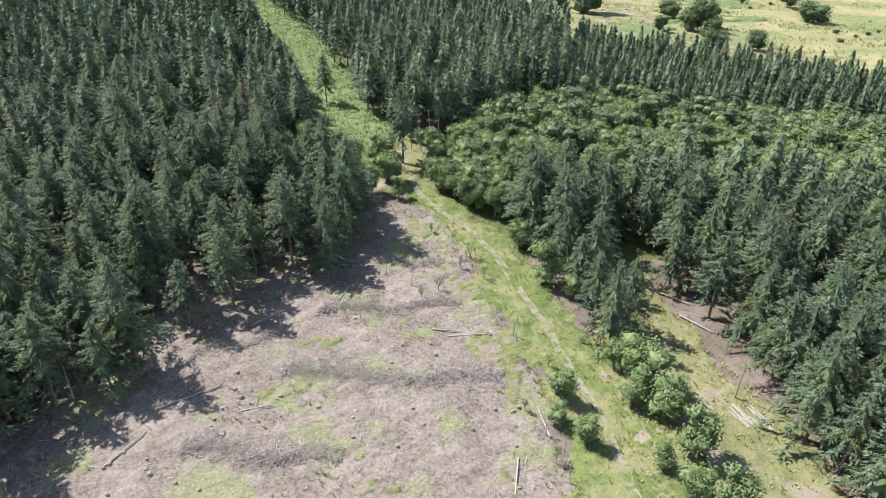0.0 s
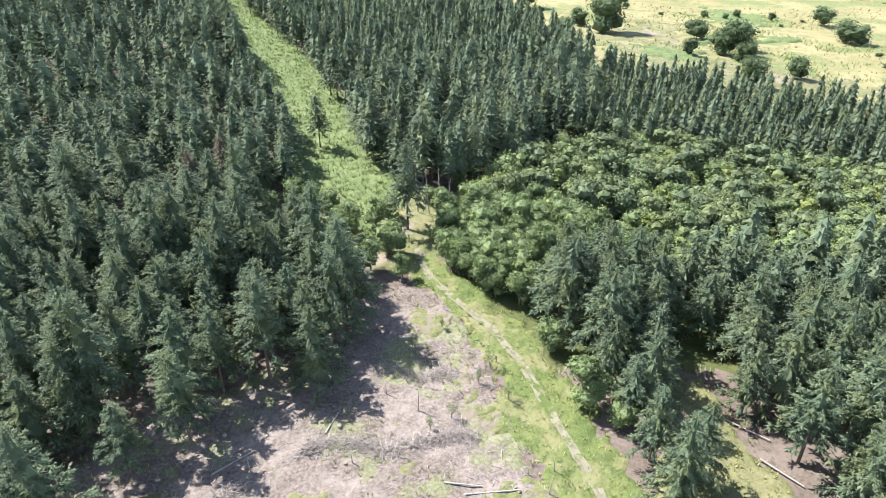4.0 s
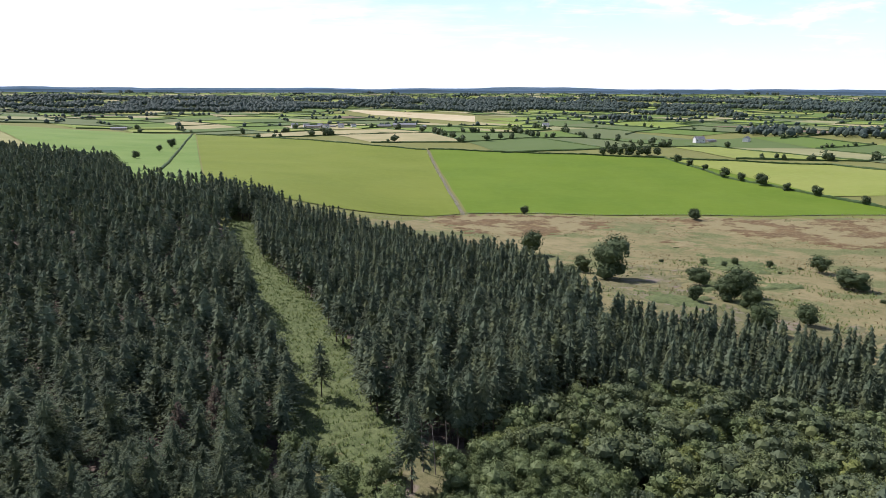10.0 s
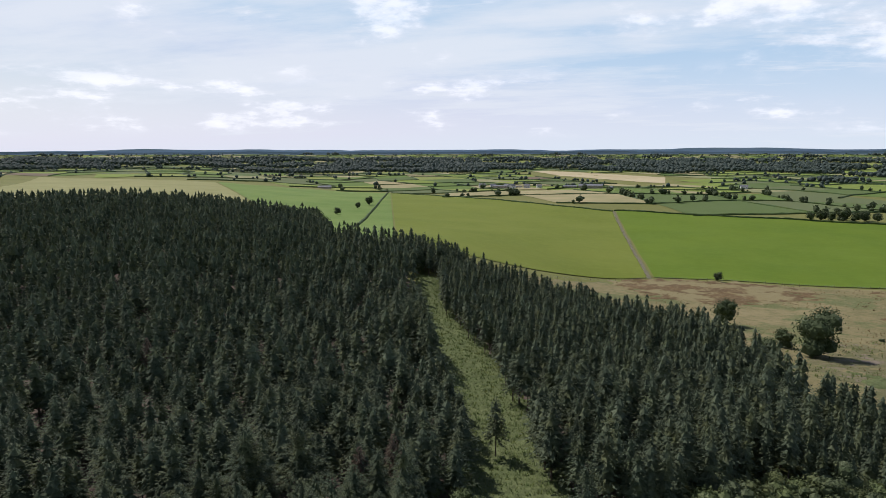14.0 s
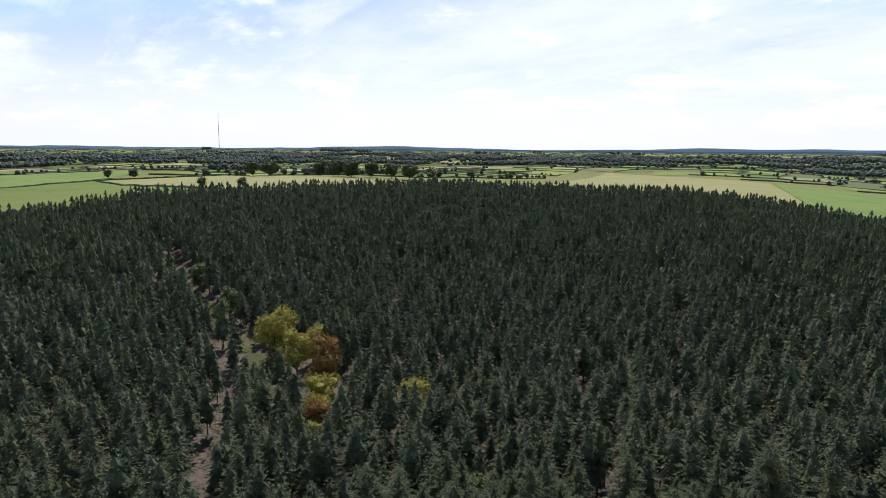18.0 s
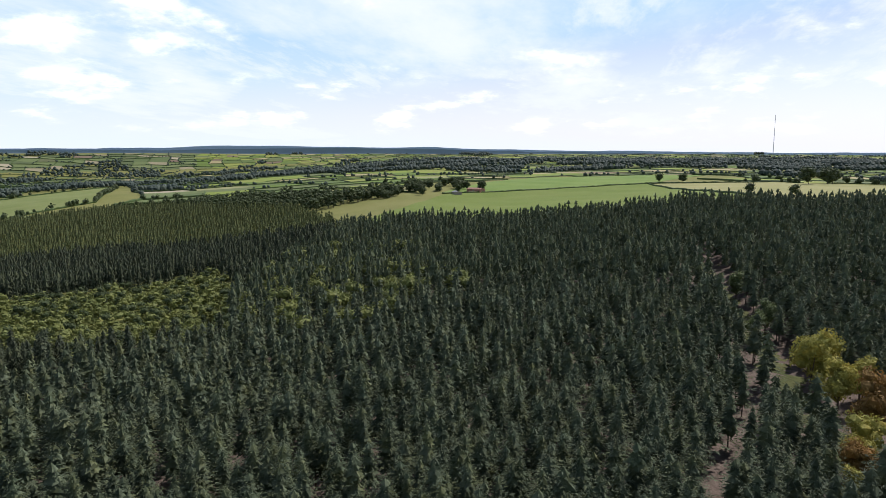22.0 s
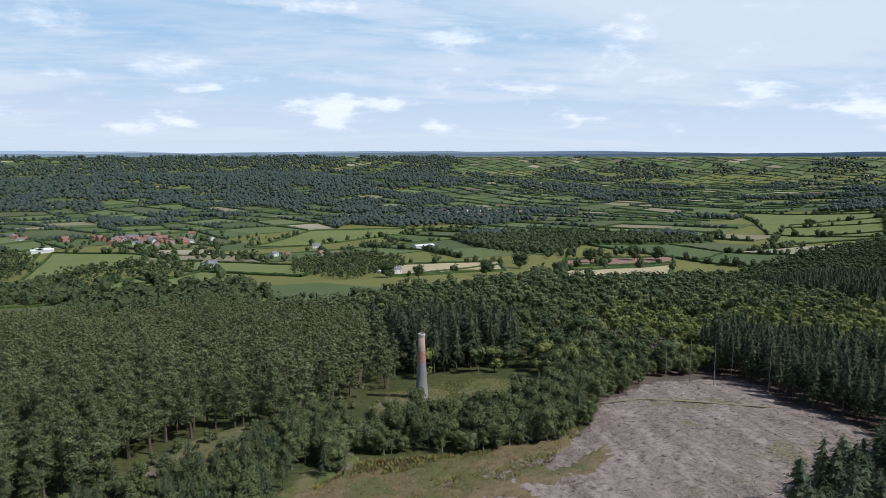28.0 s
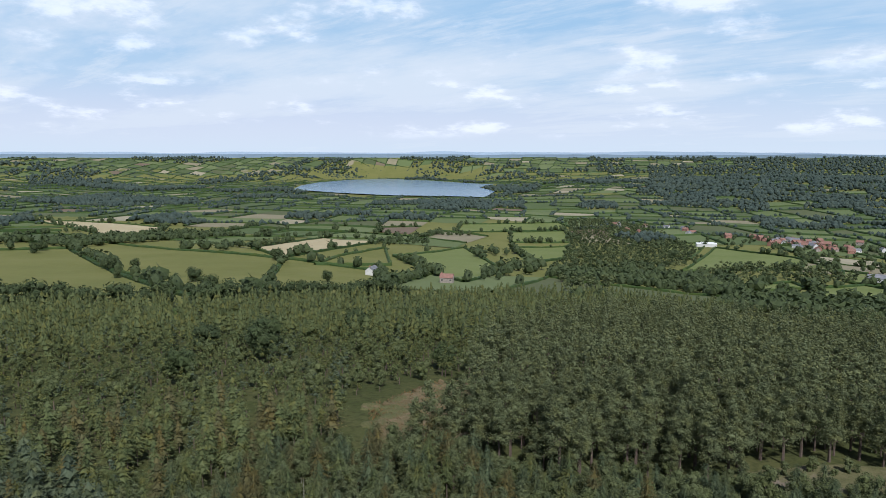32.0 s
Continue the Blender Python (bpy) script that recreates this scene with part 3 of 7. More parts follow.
def conifer(rng, h=15.0, radius=3.0, tiers=10, points=9, sprays=160, size=0.8, base=0.25, power=0.75, trunk=4, droop=0.4, skirt=0.8, wide=0.2):
    """A conifer: ragged drooping skirts of boughs round a stem, feathered with short needle sprays along each bough."""
    cv, ct = [], []
    step = (1 - base) / tiers
    for i in range(tiers):
        u = 0.86 * (i + rng.uniform(0.0, 0.7)) / tiers
        z = h * (base + (1 - base) * u)
        r = (radius * (1 - u) ** power * rng.uniform(0.84, 1.14) + 0.12) * skirt * (0.68 if u < 0.1 else 1.0)
        n = max(4, int(round(points * (0.5 + 0.5 * (1 - u)))))
        fall = droop * (1.15 - 1.25 * u)
        k, off = len(cv), rng.uniform(0, 6.283)
        cv.append((0, 0, min(h, z + h * step * 0.95 + 0.2 * r)))
        for m in range(2 * n):
            t = off + math.pi * (m + rng.uniform(-0.3, 0.3)) / n
            if m % 2:
                q, dz = r * rng.uniform(0.52, 0.8), h * step * rng.uniform(-0.1, 0.35)
            else:
                q, dz = r * rng.uniform(0.72, 1.25), rng.uniform(-0.2, 0.25)
            cv.append((q * math.cos(t), q * math.sin(t), z - fall * q + dz))
        for m in range(2 * n):
            ct.append((k, k + 1 + m, k + 1 + (m + 1) % (2 * n)))
    cv, ct = [np.array(cv, float)], [np.array(ct)]
    whorls = int(tiers * 1.7)
    w = 1 - rng.uniform(0.0, 1, sprays) ** 0.72
    j = np.minimum((w * whorls).astype(int), whorls - 1)
    w = np.clip((j + 0.5 + rng.normal(0, 0.16, sprays)) / whorls, 0, 0.985)
    per = max(5, points - 1)
    bough = rng.integers(0, per, sprays)
    reach_of, turn_of = rng.uniform(0.72, 1.2, (whorls, per)), rng.uniform(0, 6.283, whorls)
    bend = rng.uniform(-0.3, 0.3, (whorls, per))
    t0 = turn_of[j] + 6.283 * bough / per + bend[j, bough]
    f = rng.uniform(0.3, 1.0, sprays) ** 0.7
    reach = (radius * (1 - w) ** power + 0.14) * reach_of[j, bough]
    ln = size * rng.uniform(0.6, 1.35, sprays) * (0.5 + 0.6 * (1 - w))
    fan = rng.normal(0, 0.65, sprays)
    t = t0 + 0.16 * fan * f
    q = reach * f
    z = h * (base + (1 - base) * w) - droop * (1.15 - 1.3 * w) * q * (1.12 - 0.22 * f) + rng.normal(0, 0.09, sprays)
    o = np.stack((np.cos(t) * q, np.sin(t) * q, z), 1)
    d = np.stack((np.cos(t + fan), np.sin(t + fan), -droop * (1.1 - 1.6 * w) + rng.uniform(-0.45, 0.45, sprays)), 1)
    d /= np.linalg.norm(d, axis=1)[:, None]
    s = np.cross(d, rng.normal(0, 0.5, (sprays, 3)) + np.stack((0.5 * np.cos(t), 0.5 * np.sin(t), np.ones(sprays)), 1))
    s /= np.linalg.norm(s, axis=1)[:, None]
    o = o - d * (0.4 * ln)[:, None]
    side = s * (wide * ln)[:, None]
    k = len(cv[0])
    cv.append(np.stack((o + side, o - side, o + d * ln[:, None]), 1).reshape(-1, 3))
    ct.append(np.arange(3 * sprays).reshape(-1, 3) + k)
    tv, tt = [], []
    if not trunk:
        return (np.concatenate(cv), np.concatenate(ct)), (np.zeros((0, 3)), np.zeros((0, 3), int))
    tube(tv, tt, (0, 0, -0.5), (0, 0, h * 0.8), 0.011 * h + 0.03, 0.03, trunk)
    return (np.concatenate(cv), np.concatenate(ct)), (np.array(tv), np.array(tt))


def ico(sub=1):
    bm = bmesh.new()
    bmesh.ops.create_icosphere(bm, subdivisions=sub, radius=1)
    v = np.array([x.co[:] for x in bm.verts])
    f = np.array([[x.index for x in p.verts] for p in bm.faces])
    bm.free()
    return v, f


def broadleaf(rng, h=9.0, radius=3.2, lobes=8, leaves=420, size=0.5, low=0.18, core=True, trunk=5, flat=0.8, limbs=4, sink=0.7, cone=False):
    """Crown of leaf sprays over uneven lobes, and a forked trunk."""
    cv, ct = [], []
    mid = h * (low + 1) / 2
    half = h * (1 - low) / 2
    cs, rs = [], []
    for i in range(lobes):
        t, q = rng.uniform(0, 6.283), rng.uniform(-sink, 0.75)
        rr = radius * rng.uniform(0.25, 0.62) * math.sqrt(1 - q * q * 0.7)
        size_ = rng.uniform(0.36, 0.56) * radius
        if cone:
            w = (i + rng.uniform(0.1, 0.9)) / lobes
            q = -0.95 + 2.0 * w ** 0.8
            rr = radius * rng.uniform(0.35, 0.72) * (1 - w) ** 0.7
            size_ = radius * rng.uniform(0.36, 0.5) * (1.05 - 0.62 * w)
        cs.append((rr * math.cos(t), rr * math.sin(t), mid + q * half * (0.9 if cone else 0.75)))
        rs.append(size_)
    cs, rs = np.array(cs), np.array(rs)
    if core:
        v, f = ico(1)
        for c, r in zip(cs, rs):
            k = len(cv)
            cv.extend(c + v * r * (0.5 if cone else 0.7) * np.array((1, 1, flat)) * rng.uniform(0.85, 1.15, (len(v), 1)))
            ct.extend(f + k)
    per = rs ** 2 / (rs ** 2).sum()
    for c, r, p in zip(cs, rs, per):
        for _ in range(max(3, int(leaves * p))):
            d = rng.normal(size=3)
            d /= np.linalg.norm(d)
            if d[2] < -0.5:
                d[2] *= -1
            o = c + d * r * rng.uniform(0.55 if cone else 0.78, 1.28 if cone else 1.2) * np.array((1, 1, flat))
            a = rng.normal(size=3)
            a -= d * (a @ d) * 0.6
            a /= np.linalg.norm(a)
            b = np.cross(a, d + 0.5 * rng.normal(size=3))
            b /= np.linalg.norm(b) + 1e-9
            s = size * rng.uniform(0.6, 1.3)
            k = len(cv)
            cv.extend((o - a * s + b * s * 0.5, o - a * s * 0.6 - b * s * 0.6, o + a * s))
            ct.append((k, k + 1, k + 2))
    tv, tt = [], []
    fork = h * (low + 0.18)
    tube(tv, tt, (0, 0, -0.5), (0, 0, fork), 0.02 * h + 0.03, 0.013 * h + 0.02, trunk)
    for c in cs[:limbs]:
        tube(tv, tt, (0, 0, fork * 0.85), c, 0.01 * h + 0.015, 0.02, 4)
    return (np.array(cv), np.array(ct)), (np.array(tv), np.array(tt))


def blob(rng, h=11.0, radius=5.0, sub=1, tufts=0):
    """A far tree: an uneven crown down to a short trunk."""
    v, f = ico(sub)
    v = v * rng.uniform(0.72, 1.22, (len(v), 1))
    v = v * np.array((radius, radius, h * 0.46)) + np.array((0, 0, h * 0.54))
    cv, ct = list(v), list(f)
    for _ in range(tufts):
        d = rng.normal(size=3)
        d /= np.linalg.norm(d)
        d[2] = abs(d[2])
        o = d * np.array((radius, radius, h * 0.46)) + np.array((0, 0, h * 0.54))
        a = rng.normal(size=3) * radius * 0.28
        b = rng.normal(size=3) * radius * 0.28
        k = len(cv)
        cv.extend((o - a, o + b, o + a))
        ct.append((k, k + 1, k + 2))
    tv, tt = [], []
    if not tufts:
        return (np.array(cv), np.array(ct)), (np.zeros((0, 3)), np.zeros((0, 3), int))
    tube(tv, tt, (0, 0, -1), (0, 0, h * 0.35), 0.3, 0.2, 3)
    return (np.array(cv), np.array(ct)), (np.array(tv), np.array(tt))


def joined(name, templates, xs, ys, zs, sc, mats, label, category, tall=None, kind="stuff"):
    """Many trees in one mesh: each a turned and scaled copy of one of the templates."""
    n = len(xs)
    if not n:
        return None
    pick = RNG.integers(0, len(templates), n)
    rot = RNG.uniform(0, 6.283, n)
    tall = np.ones(n) if tall is None else tall
    allv, allt, alli, base = [], [], [], 0
    for k, (crown, stem) in enumerate(templates):
        v = np.concatenate((crown[0], stem[0]))
        t = np.concatenate((crown[1], stem[1] + len(crown[0])))
        ix = np.concatenate((np.zeros(len(crown[1]), int), np.ones(len(stem[1]), int)))
        m = np.where(pick == k)[0]
        if not len(m):
            continue
        c, s = np.cos(rot[m])[:, None], np.sin(rot[m])[:, None]
        px = (v[:, 0] * c - v[:, 1] * s) * sc[m][:, None] + xs[m][:, None]
        py = (v[:, 0] * s + v[:, 1] * c) * sc[m][:, None] + ys[m][:, None]
        pz = v[:, 2][None] * (sc[m] * tall[m])[:, None] + zs[m][:, None]
        allv.append(np.stack((px, py, pz), 2).reshape(-1, 3))
        allt.append((t[None] + (np.arange(len(m)) * len(v))[:, None, None] + base).reshape(-1, 3))
        alli.append(np.tile(ix, len(m)))
        base += len(m) * len(v)
    me = mesh_from(name, np.concatenate(allv), np.concatenate(allt), mats, np.concatenate(alli))
    return tagged(new(name, me), label, category, kind=kind)


class Kind:
    """One kind of tree as a thing: an Empty with a trunk and a crown, a few shapes that share meshes."""

    def __init__(self, name, templates, mats, category="tree"):
        self.name, self.category = name, category
        self.shapes = [(mesh_from(name + "_crown", *c, [mats[0]]), mesh_from(name + "_trunk", *s, [mats[1]])) for c, s in templates]

    def plant(self, x, y, scale=1.0, label="", group="", shape=None, tall=1.0, z=None, turn=None, lean=0.0):
        crown, stem = self.shapes[RNG.integers(0, len(self.shapes)) if shape is None else shape]
        ob = new(self.name)
        ob.empty_display_size = 0.5
        ob.matrix_basis = pose(x, y, gz(x, y) if z is None else z, lean, 0, RNG.uniform(0, 360) if turn is None else turn) @ Matrix.Diagonal((scale, scale, scale * tall, 1))
        child("trunk", stem, ob)
        child("crown", crown, ob)
        return tagged(ob, label, self.category, group)


def inside(poly, x, y):
    """Which of the points lie in the polygon."""
    x, y = np.asarray(x, float), np.asarray(y, float)
    ok = np.zeros(x.shape, bool)
    n = len(poly)
    for i in range(n):
        (x1, y1), (x2, y2) = poly[i], poly[(i + 1) % n]
        if y1 == y2:
            continue
        hit = ((y1 > y) != (y2 > y)) & (x < (x2 - x1) * (y - y1) / (y2 - y1) + x1)
        ok ^= hit
    return ok


def scatter(poly, step, jitter=0.35, angle=0.0, row=1.0):
    """Points in rows with some disorder inside a polygon."""
    p = np.array(poly, float)
    c = p.mean(0)
    r = np.abs(p - c).max() * 1.5
    a, b = np.meshgrid(np.arange(-r, r, step * row), np.arange(-r, r, step / row))
    a = a + RNG.uniform(-jitter, jitter, a.shape) * step
    b = b + RNG.uniform(-jitter, jitter, b.shape) * step
    ca, sa = math.cos(radians(angle)), math.sin(radians(angle))
    x, y = (c[0] + a * ca - b * sa).ravel(), (c[1] + a * sa + b * ca).ravel()
    m = inside(poly, x, y)
    return x[m], y[m]


def sheet(name, poly, step, lift, mat, label, category="ground", relief=0.0, kind="structure", ragged=0.0, rough=0.35):
    """Ground cover laid over the land inside a polygon, in small squares, ragged at its edge."""
    p = np.array(poly, float)
    x0, y0 = p.min(0) - step
    x1, y1 = p.max(0) + step
    gx, gy = np.meshgrid(np.arange(x0, x1, step), np.arange(y0, y1, step), indexing="ij")
    d = np.full(gx.shape, 1e9)
    for (ax, ay), (bx, by) in zip(poly, list(poly[1:]) + [poly[0]]):
        ex, ey = bx - ax, by - ay
        f = np.clip(((gx - ax) * ex + (gy - ay) * ey) / (ex * ex + ey * ey + 1e-9), 0, 1)
        d = np.minimum(d, np.hypot(gx - ax - f * ex, gy - ay - f * ey))
    d = np.where(inside(poly, gx, gy), d, -d)
    d = d + ragged * (np.sin(gx * 0.53 + 2.7 * np.sin(gy * 0.21)) + np.sin(gy * 0.47 + 2.3 * np.sin(gx * 0.17)) + 0.7 * np.sin(gx * 1.9 + 2 * np.sin(gy * 1.3)))
    keep = (d[:-1, :-1] > -2.5 * step) & (d[1:, 1:] > -2.5 * step)
    z = ground_z(gx, gy) + lift
    if relief:
        z = z + relief * np.abs(np.sin(gx * rough * 2.1 + 1.7 * np.sin(gy * rough * 1.3)) * np.sin(gy * rough * 2.7 + np.cos(gx * rough))) + RNG.uniform(0, relief * 0.6, z.shape)
    edge = max(1.0, 1.6 * step)
    z = z - (lift + relief + 0.1) * np.clip((edge - d) / edge, 0, 2.5)
    n1 = gx.shape[1]
    i, j = np.where(keep)
    a, b, c, d = i * n1 + j, (i + 1) * n1 + j, (i + 1) * n1 + j + 1, i * n1 + j + 1
    tris = np.concatenate((np.stack((a, b, c), 1), np.stack((a, c, d), 1)))
    used = np.unique(tris)
    remap = np.zeros(gx.size, int)
    remap[used] = np.arange(len(used))
    v = np.stack((gx.ravel(), gy.ravel(), z.ravel()), 1)[used]
    return tagged(new(name, mesh_from(name, v, remap[tris], [mat], smooth=True)), label, category, kind=kind)


def quad_arrays(q, step, lift):
    """A four-cornered field laid over the land."""
    q = np.array(q, float)
    n = max(2, int(max(np.linalg.norm(q[1] - q[0]), np.linalg.norm(q[2] - q[3])) / step))
    m = max(2, int(max(np.linalg.norm(q[3] - q[0]), np.linalg.norm(q[2] - q[1])) / step))
    u, w = np.meshgrid(np.linspace(0, 1, n + 1), np.linspace(0, 1, m + 1), indexing="ij")
    xy = ((1 - u) * (1 - w))[..., None] * q[0] + (u * (1 - w))[..., None] * q[1] + (u * w)[..., None] * q[2] + ((1 - u) * w)[..., None] * q[3]
    z = ground_z(xy[..., 0], xy[..., 1]) + lift
    v = np.concatenate((xy.reshape(-1, 2), z.reshape(-1, 1)), 1)
    i, j = np.meshgrid(np.arange(n), np.arange(m), indexing="ij")
    i, j = i.ravel(), j.ravel()
    a, b, c, d = i * (m + 1) + j, (i + 1) * (m + 1) + j, (i + 1) * (m + 1) + j + 1, i * (m + 1) + j + 1
    t = np.concatenate((np.stack((a, b, c), 1), np.stack((a, c, d), 1)))
    area = 0.5 * np.cross(q[2] - q[0], q[3] - q[1])
    return v, (t if area > 0 else t[:, ::-1])


def field(q, mat, label, lift=0.5, step=14.0):
    v, t = quad_arrays(q, step, lift)
    return tagged(new("field", mesh_from("field", v, t, [mat], smooth=True)), label, "field", kind="structure")


def hedge_arrays(a, b, width=2.6, height=2.2, step=5.0, gap=0.0):
    """An uneven clipped hedge from a to b."""
    a, b = np.array(a, float), np.array(b, float)
    n = max(2, int(np.linalg.norm(b - a) / step))
    s = np.linspace(0, 1, n + 1)
    d = (b - a) / np.linalg.norm(b - a)
    side = np.array((-d[1], d[0]))
    xy = a + s[:, None] * (b - a) + side * RNG.uniform(-0.4, 0.4, (n + 1, 1))
    z = ground_z(xy[:, 0], xy[:, 1])
    rows = []
    for off, hh in ((-0.5, -0.3), (-0.42, 0.62), (-0.1, 1.0), (0.35, 0.85), (0.5, -0.3)):
        r = RNG.uniform(0.75, 1.25, n + 1)
        p = xy + side * off * width * r[:, None]
        rows.append(np.stack((p[:, 0], p[:, 1], z + height * hh * RNG.uniform(0.8, 1.25, n + 1)), 1))
    v = np.concatenate(rows)
    t = []
    k = n + 1
    for r in range(4):
        i = np.arange(n) + r * k
        t.append(np.stack((i, i + k, i + k + 1), 1))
        t.append(np.stack((i, i + k + 1, i + 1), 1))
    return v, np.concatenate(t)


def hedge(points, label="clipped green field hedge", width=2.6, height=2.2, step=4.0):
    vs, ts, base = [], [], 0
    for a, b in zip(points, points[1:]):
        v, t = hedge_arrays(a, b, width, height, step)
        vs.append(v)
        ts.append(t + base)
        base += len(v)
    return tagged(new("hedge", mesh_from("hedge", np.concatenate(vs), np.concatenate(ts), [HEDGE])), label, "hedge")

# ---- ground ----


def ground_sheet():
    az = np.concatenate((np.arange(-42, 262, 0.5), np.arange(262, 318, 4.0)))
    rad = np.concatenate(([0.0], np.geomspace(4, 4950, 190)))
    a, r = np.meshgrid(np.radians(az), rad, indexing="ij")
    x, y = -np.sin(a) * r, np.cos(a) * r
    v = np.stack((x.ravel(), y.ravel(), ground_z(x, y).ravel()), 1)
    n, m = a.shape
    i, j = np.meshgrid(np.arange(n), np.arange(m - 1), indexing="ij")
    i, j = i.ravel(), j.ravel()
    k = (i + 1) % n
    p, q, s, t = i * m + j, i * m + j + 1, k * m + j + 1, k * m + j
    tris = np.concatenate((np.stack((p, s, q), 1), np.stack((p, t, s), 1)))
    cx, cy = v[tris][:, :, 0].mean(1), v[tris][:, :, 1].mean(1)
    far = (np.hypot(cx, cy) > 300) & ~inside([(-108, 335), (-195, 402), (-218, 470), (-300, 490), (-430, 300), (-500, 100), (-480, -80), (-500, -170), (0, 0)], cx, cy)
    return tagged(new("ground", mesh_from("ground", v, tris, [FOREST_FLOOR, F_DULL, UNDERGROWTH], np.where(far, 1, np.where(((cy < -70) & (cx > -70)) | ((cx > 4) & (cy > 62)) | (cx > 62), 2, 0)), True)), "brown forest floor giving way to rough pasture", "ground", kind="structure")


ground_sheet()

# plan of the place, in metres
CLEARING = [(-66, -62), (-62, -5), (-56, 12), (-52, 24), (-43, 34), (-39, 46), (-31, 55), (-22, 62), (-17, 68), (-10, 78), (-2, 82), (4, 74), (9, 60), (12, 44), (16, 30), (17, 10), (17, -62)]
VERGE = [(-4, 92), (-1, 96), (5, 82), (14, 70), (18, 60), (20, 50), (24, 40), (30, 30), (33, -10), (33, -62), (16, -62), (15, 28), (10, 45), (6, 60), (2, 73), (-4, 80)]
RIGHT_OPEN = [(22, 40), (26, 50), (31, 62), (35, 60), (37, 50), (38, 40), (44, 24), (48, 0), (22, -4)]
BREAK = [(-18, 100), (-27, 110), (-33, 128), (-50, 166), (-59, 189), (-79, 249), (-94, 304), (-84, 308), (-60, 240), (-37, 196), (-18, 150), (-8, 122), (-3, 108), (-6, 102), (-4, 92), (-12, 90)]
LANE = [(-3, 90), (-2, 85), (1, 79), (8, 70), (12, 61), (13.5, 55), (17, 44), (19, 34), (21, 27), (22, 15), (25, -15), (26, -60)]
CLEARING_2 = [(5, -112), (-1, -123), (-22, -130), (-57, -147), (-64, -162), (-78, -174), (-94, -186), (-120, -188), (-124, -176), (-118, -160), (-124, -150), (-124, -132), (-108, -117), (-86, -109), (-72, -97), (-40, -90), (-10, -95)]

sheet("clearing", CLEARING, 0.6, 0.05, BRASH_GROUND, "felled clearing strewn with pale grey brash and stumps", relief=0.22, ragged=0.6)
for x_, y_, rx_, ry_ in ((-14, 41, 5, 2), (-3, 45, 2.2, 1.6), (-20, 34, 3.5, 1.8), (9, 41, 5, 5), (-3, 27, 1.4, 3), (-4, 16, 4, 1.5), (5, 53, 3, 2.5), (-1, 72, 4, 4), (9, 17, 3, 3), (-16, 31, 4, 1.4), (-29, 41, 3, 2), (11, 33, 2.5, 6), (-9, 22, 3, 1), (-24, 8, 5, 2), (4, 60, 2, 5)):
    sheet("grass_patch", [(x_ + rx_ * math.cos(0.7 * k), y_ + ry_ * math.sin(0.7 * k)) for k in range(9)], 0.5, 0.14, GRASS_PATCH, "patch of green and straw grass in the clearing", relief=0.22, ragged=0.7, rough=0.9)
sheet("grass_verge", VERGE, 0.7, 0.13, GRASS_LUSH, "lush green grass along the path", relief=0.2, ragged=1.1)
sheet("rough_grass", RIGHT_OPEN, 0.7, 0.10, GRASS_DRY, "dry tussocky grass at the forest edge", relief=0.2, ragged=0.6)
sheet("firebreak", BREAK, 1.2, 0.12, BRACKEN, "green bracken in a firebreak between plantations", relief=0.5, ragged=0.9, rough=0.6)
sheet("rough_grass", [(-24, 84), (-26, 110), (-12, 114), (6, 110), (6, 98), (2, 88), (-8, 82)], 0.8, 0.09, GRASS_DRY, "rough grass and brash where the path enters the wood", relief=0.25, ragged=1.4)
sheet("clearing", CLEARING_2, 1.0, 0.08, BRASH_FAR, "felled clearing with grey brash among dark trees", relief=0.3, ragged=0.8)
sheet("rough_grass", [(5, -105), (8, -128), (-6, -134), (-24, -138), (-58, -152), (-54, -142), (-40, -132), (-22, -124), (-10, -112)], 1.0, 0.4, BRACKEN_RUST, "browned grass and bracken beside the felled clearing", relief=0.3, ragged=1.2)
sheet("rough_grass", [(8, -104), (4, -118), (-14, -126), (-28, -130), (-44, -131), (-60, -140), (-57, -131), (-42, -121), (-24, -113), (-8, -100)], 1.0, 0.36, BRACKEN_RUST, "browned rough grass at the edge of the felled clearing", relief=0.3, ragged=2.0)
sheet("chimney_lawn", [(-2, -158), (-8, -170), (-14, -190), (-26, -196), (-34, -188), (-30, -172), (-16, -164)], 1.0, 0.1, GRASS_DRY, "rough grass round the old chimney", relief=0.2, ragged=0.9)
sheet("chimney_lawn", [(-34, -186), (-44, -200), (-60, -196), (-58, -178), (-46, -176)], 1.0, 0.12, GRASS_LUSH, "bright green marshy grass", relief=0.2, ragged=0.9)
sheet("mud_patch", [(-24, -158), (-22, -172), (-36, -178), (-46, -172), (-40, -160)], 1.0, 0.14, PATH_EARTH, "bare pale mud among the rough grass", relief=0.05, ragged=1.2)
sheet("forest_ride", [(20, -150), (10, -160), (18, -170), (34, -160), (46, -140), (36, -132)], 1.0, 0.12, GRASS_DRY, "grassy ride between the pines", relief=0.2, ragged=1.0)
sheet("forest_ride", [(6, -118), (-6, -140), (-4, -160), (2, -160), (3, -140), (14, -120)], 1.0, 0.44, GRASS_LUSH, "grassy path to the chimney", relief=0.15, ragged=0.7)
sheet("bracken_patch", [(101, -92), (92, -114), (108, -140), (122, -158), (134, -150), (130, -118)], 1.0, 0.2, BRACKEN_RUST, "patch of reddish bracken among the trees", relief=0.5, ragged=1.6)
sheet("forest_ride", [(-126, 50), (-126, 58), (-336, 58), (-336, 50)], 1.5, 0.1, UNDERGROWTH, "narrow grassy ride between the spruce blocks", relief=0.3, ragged=1.2)
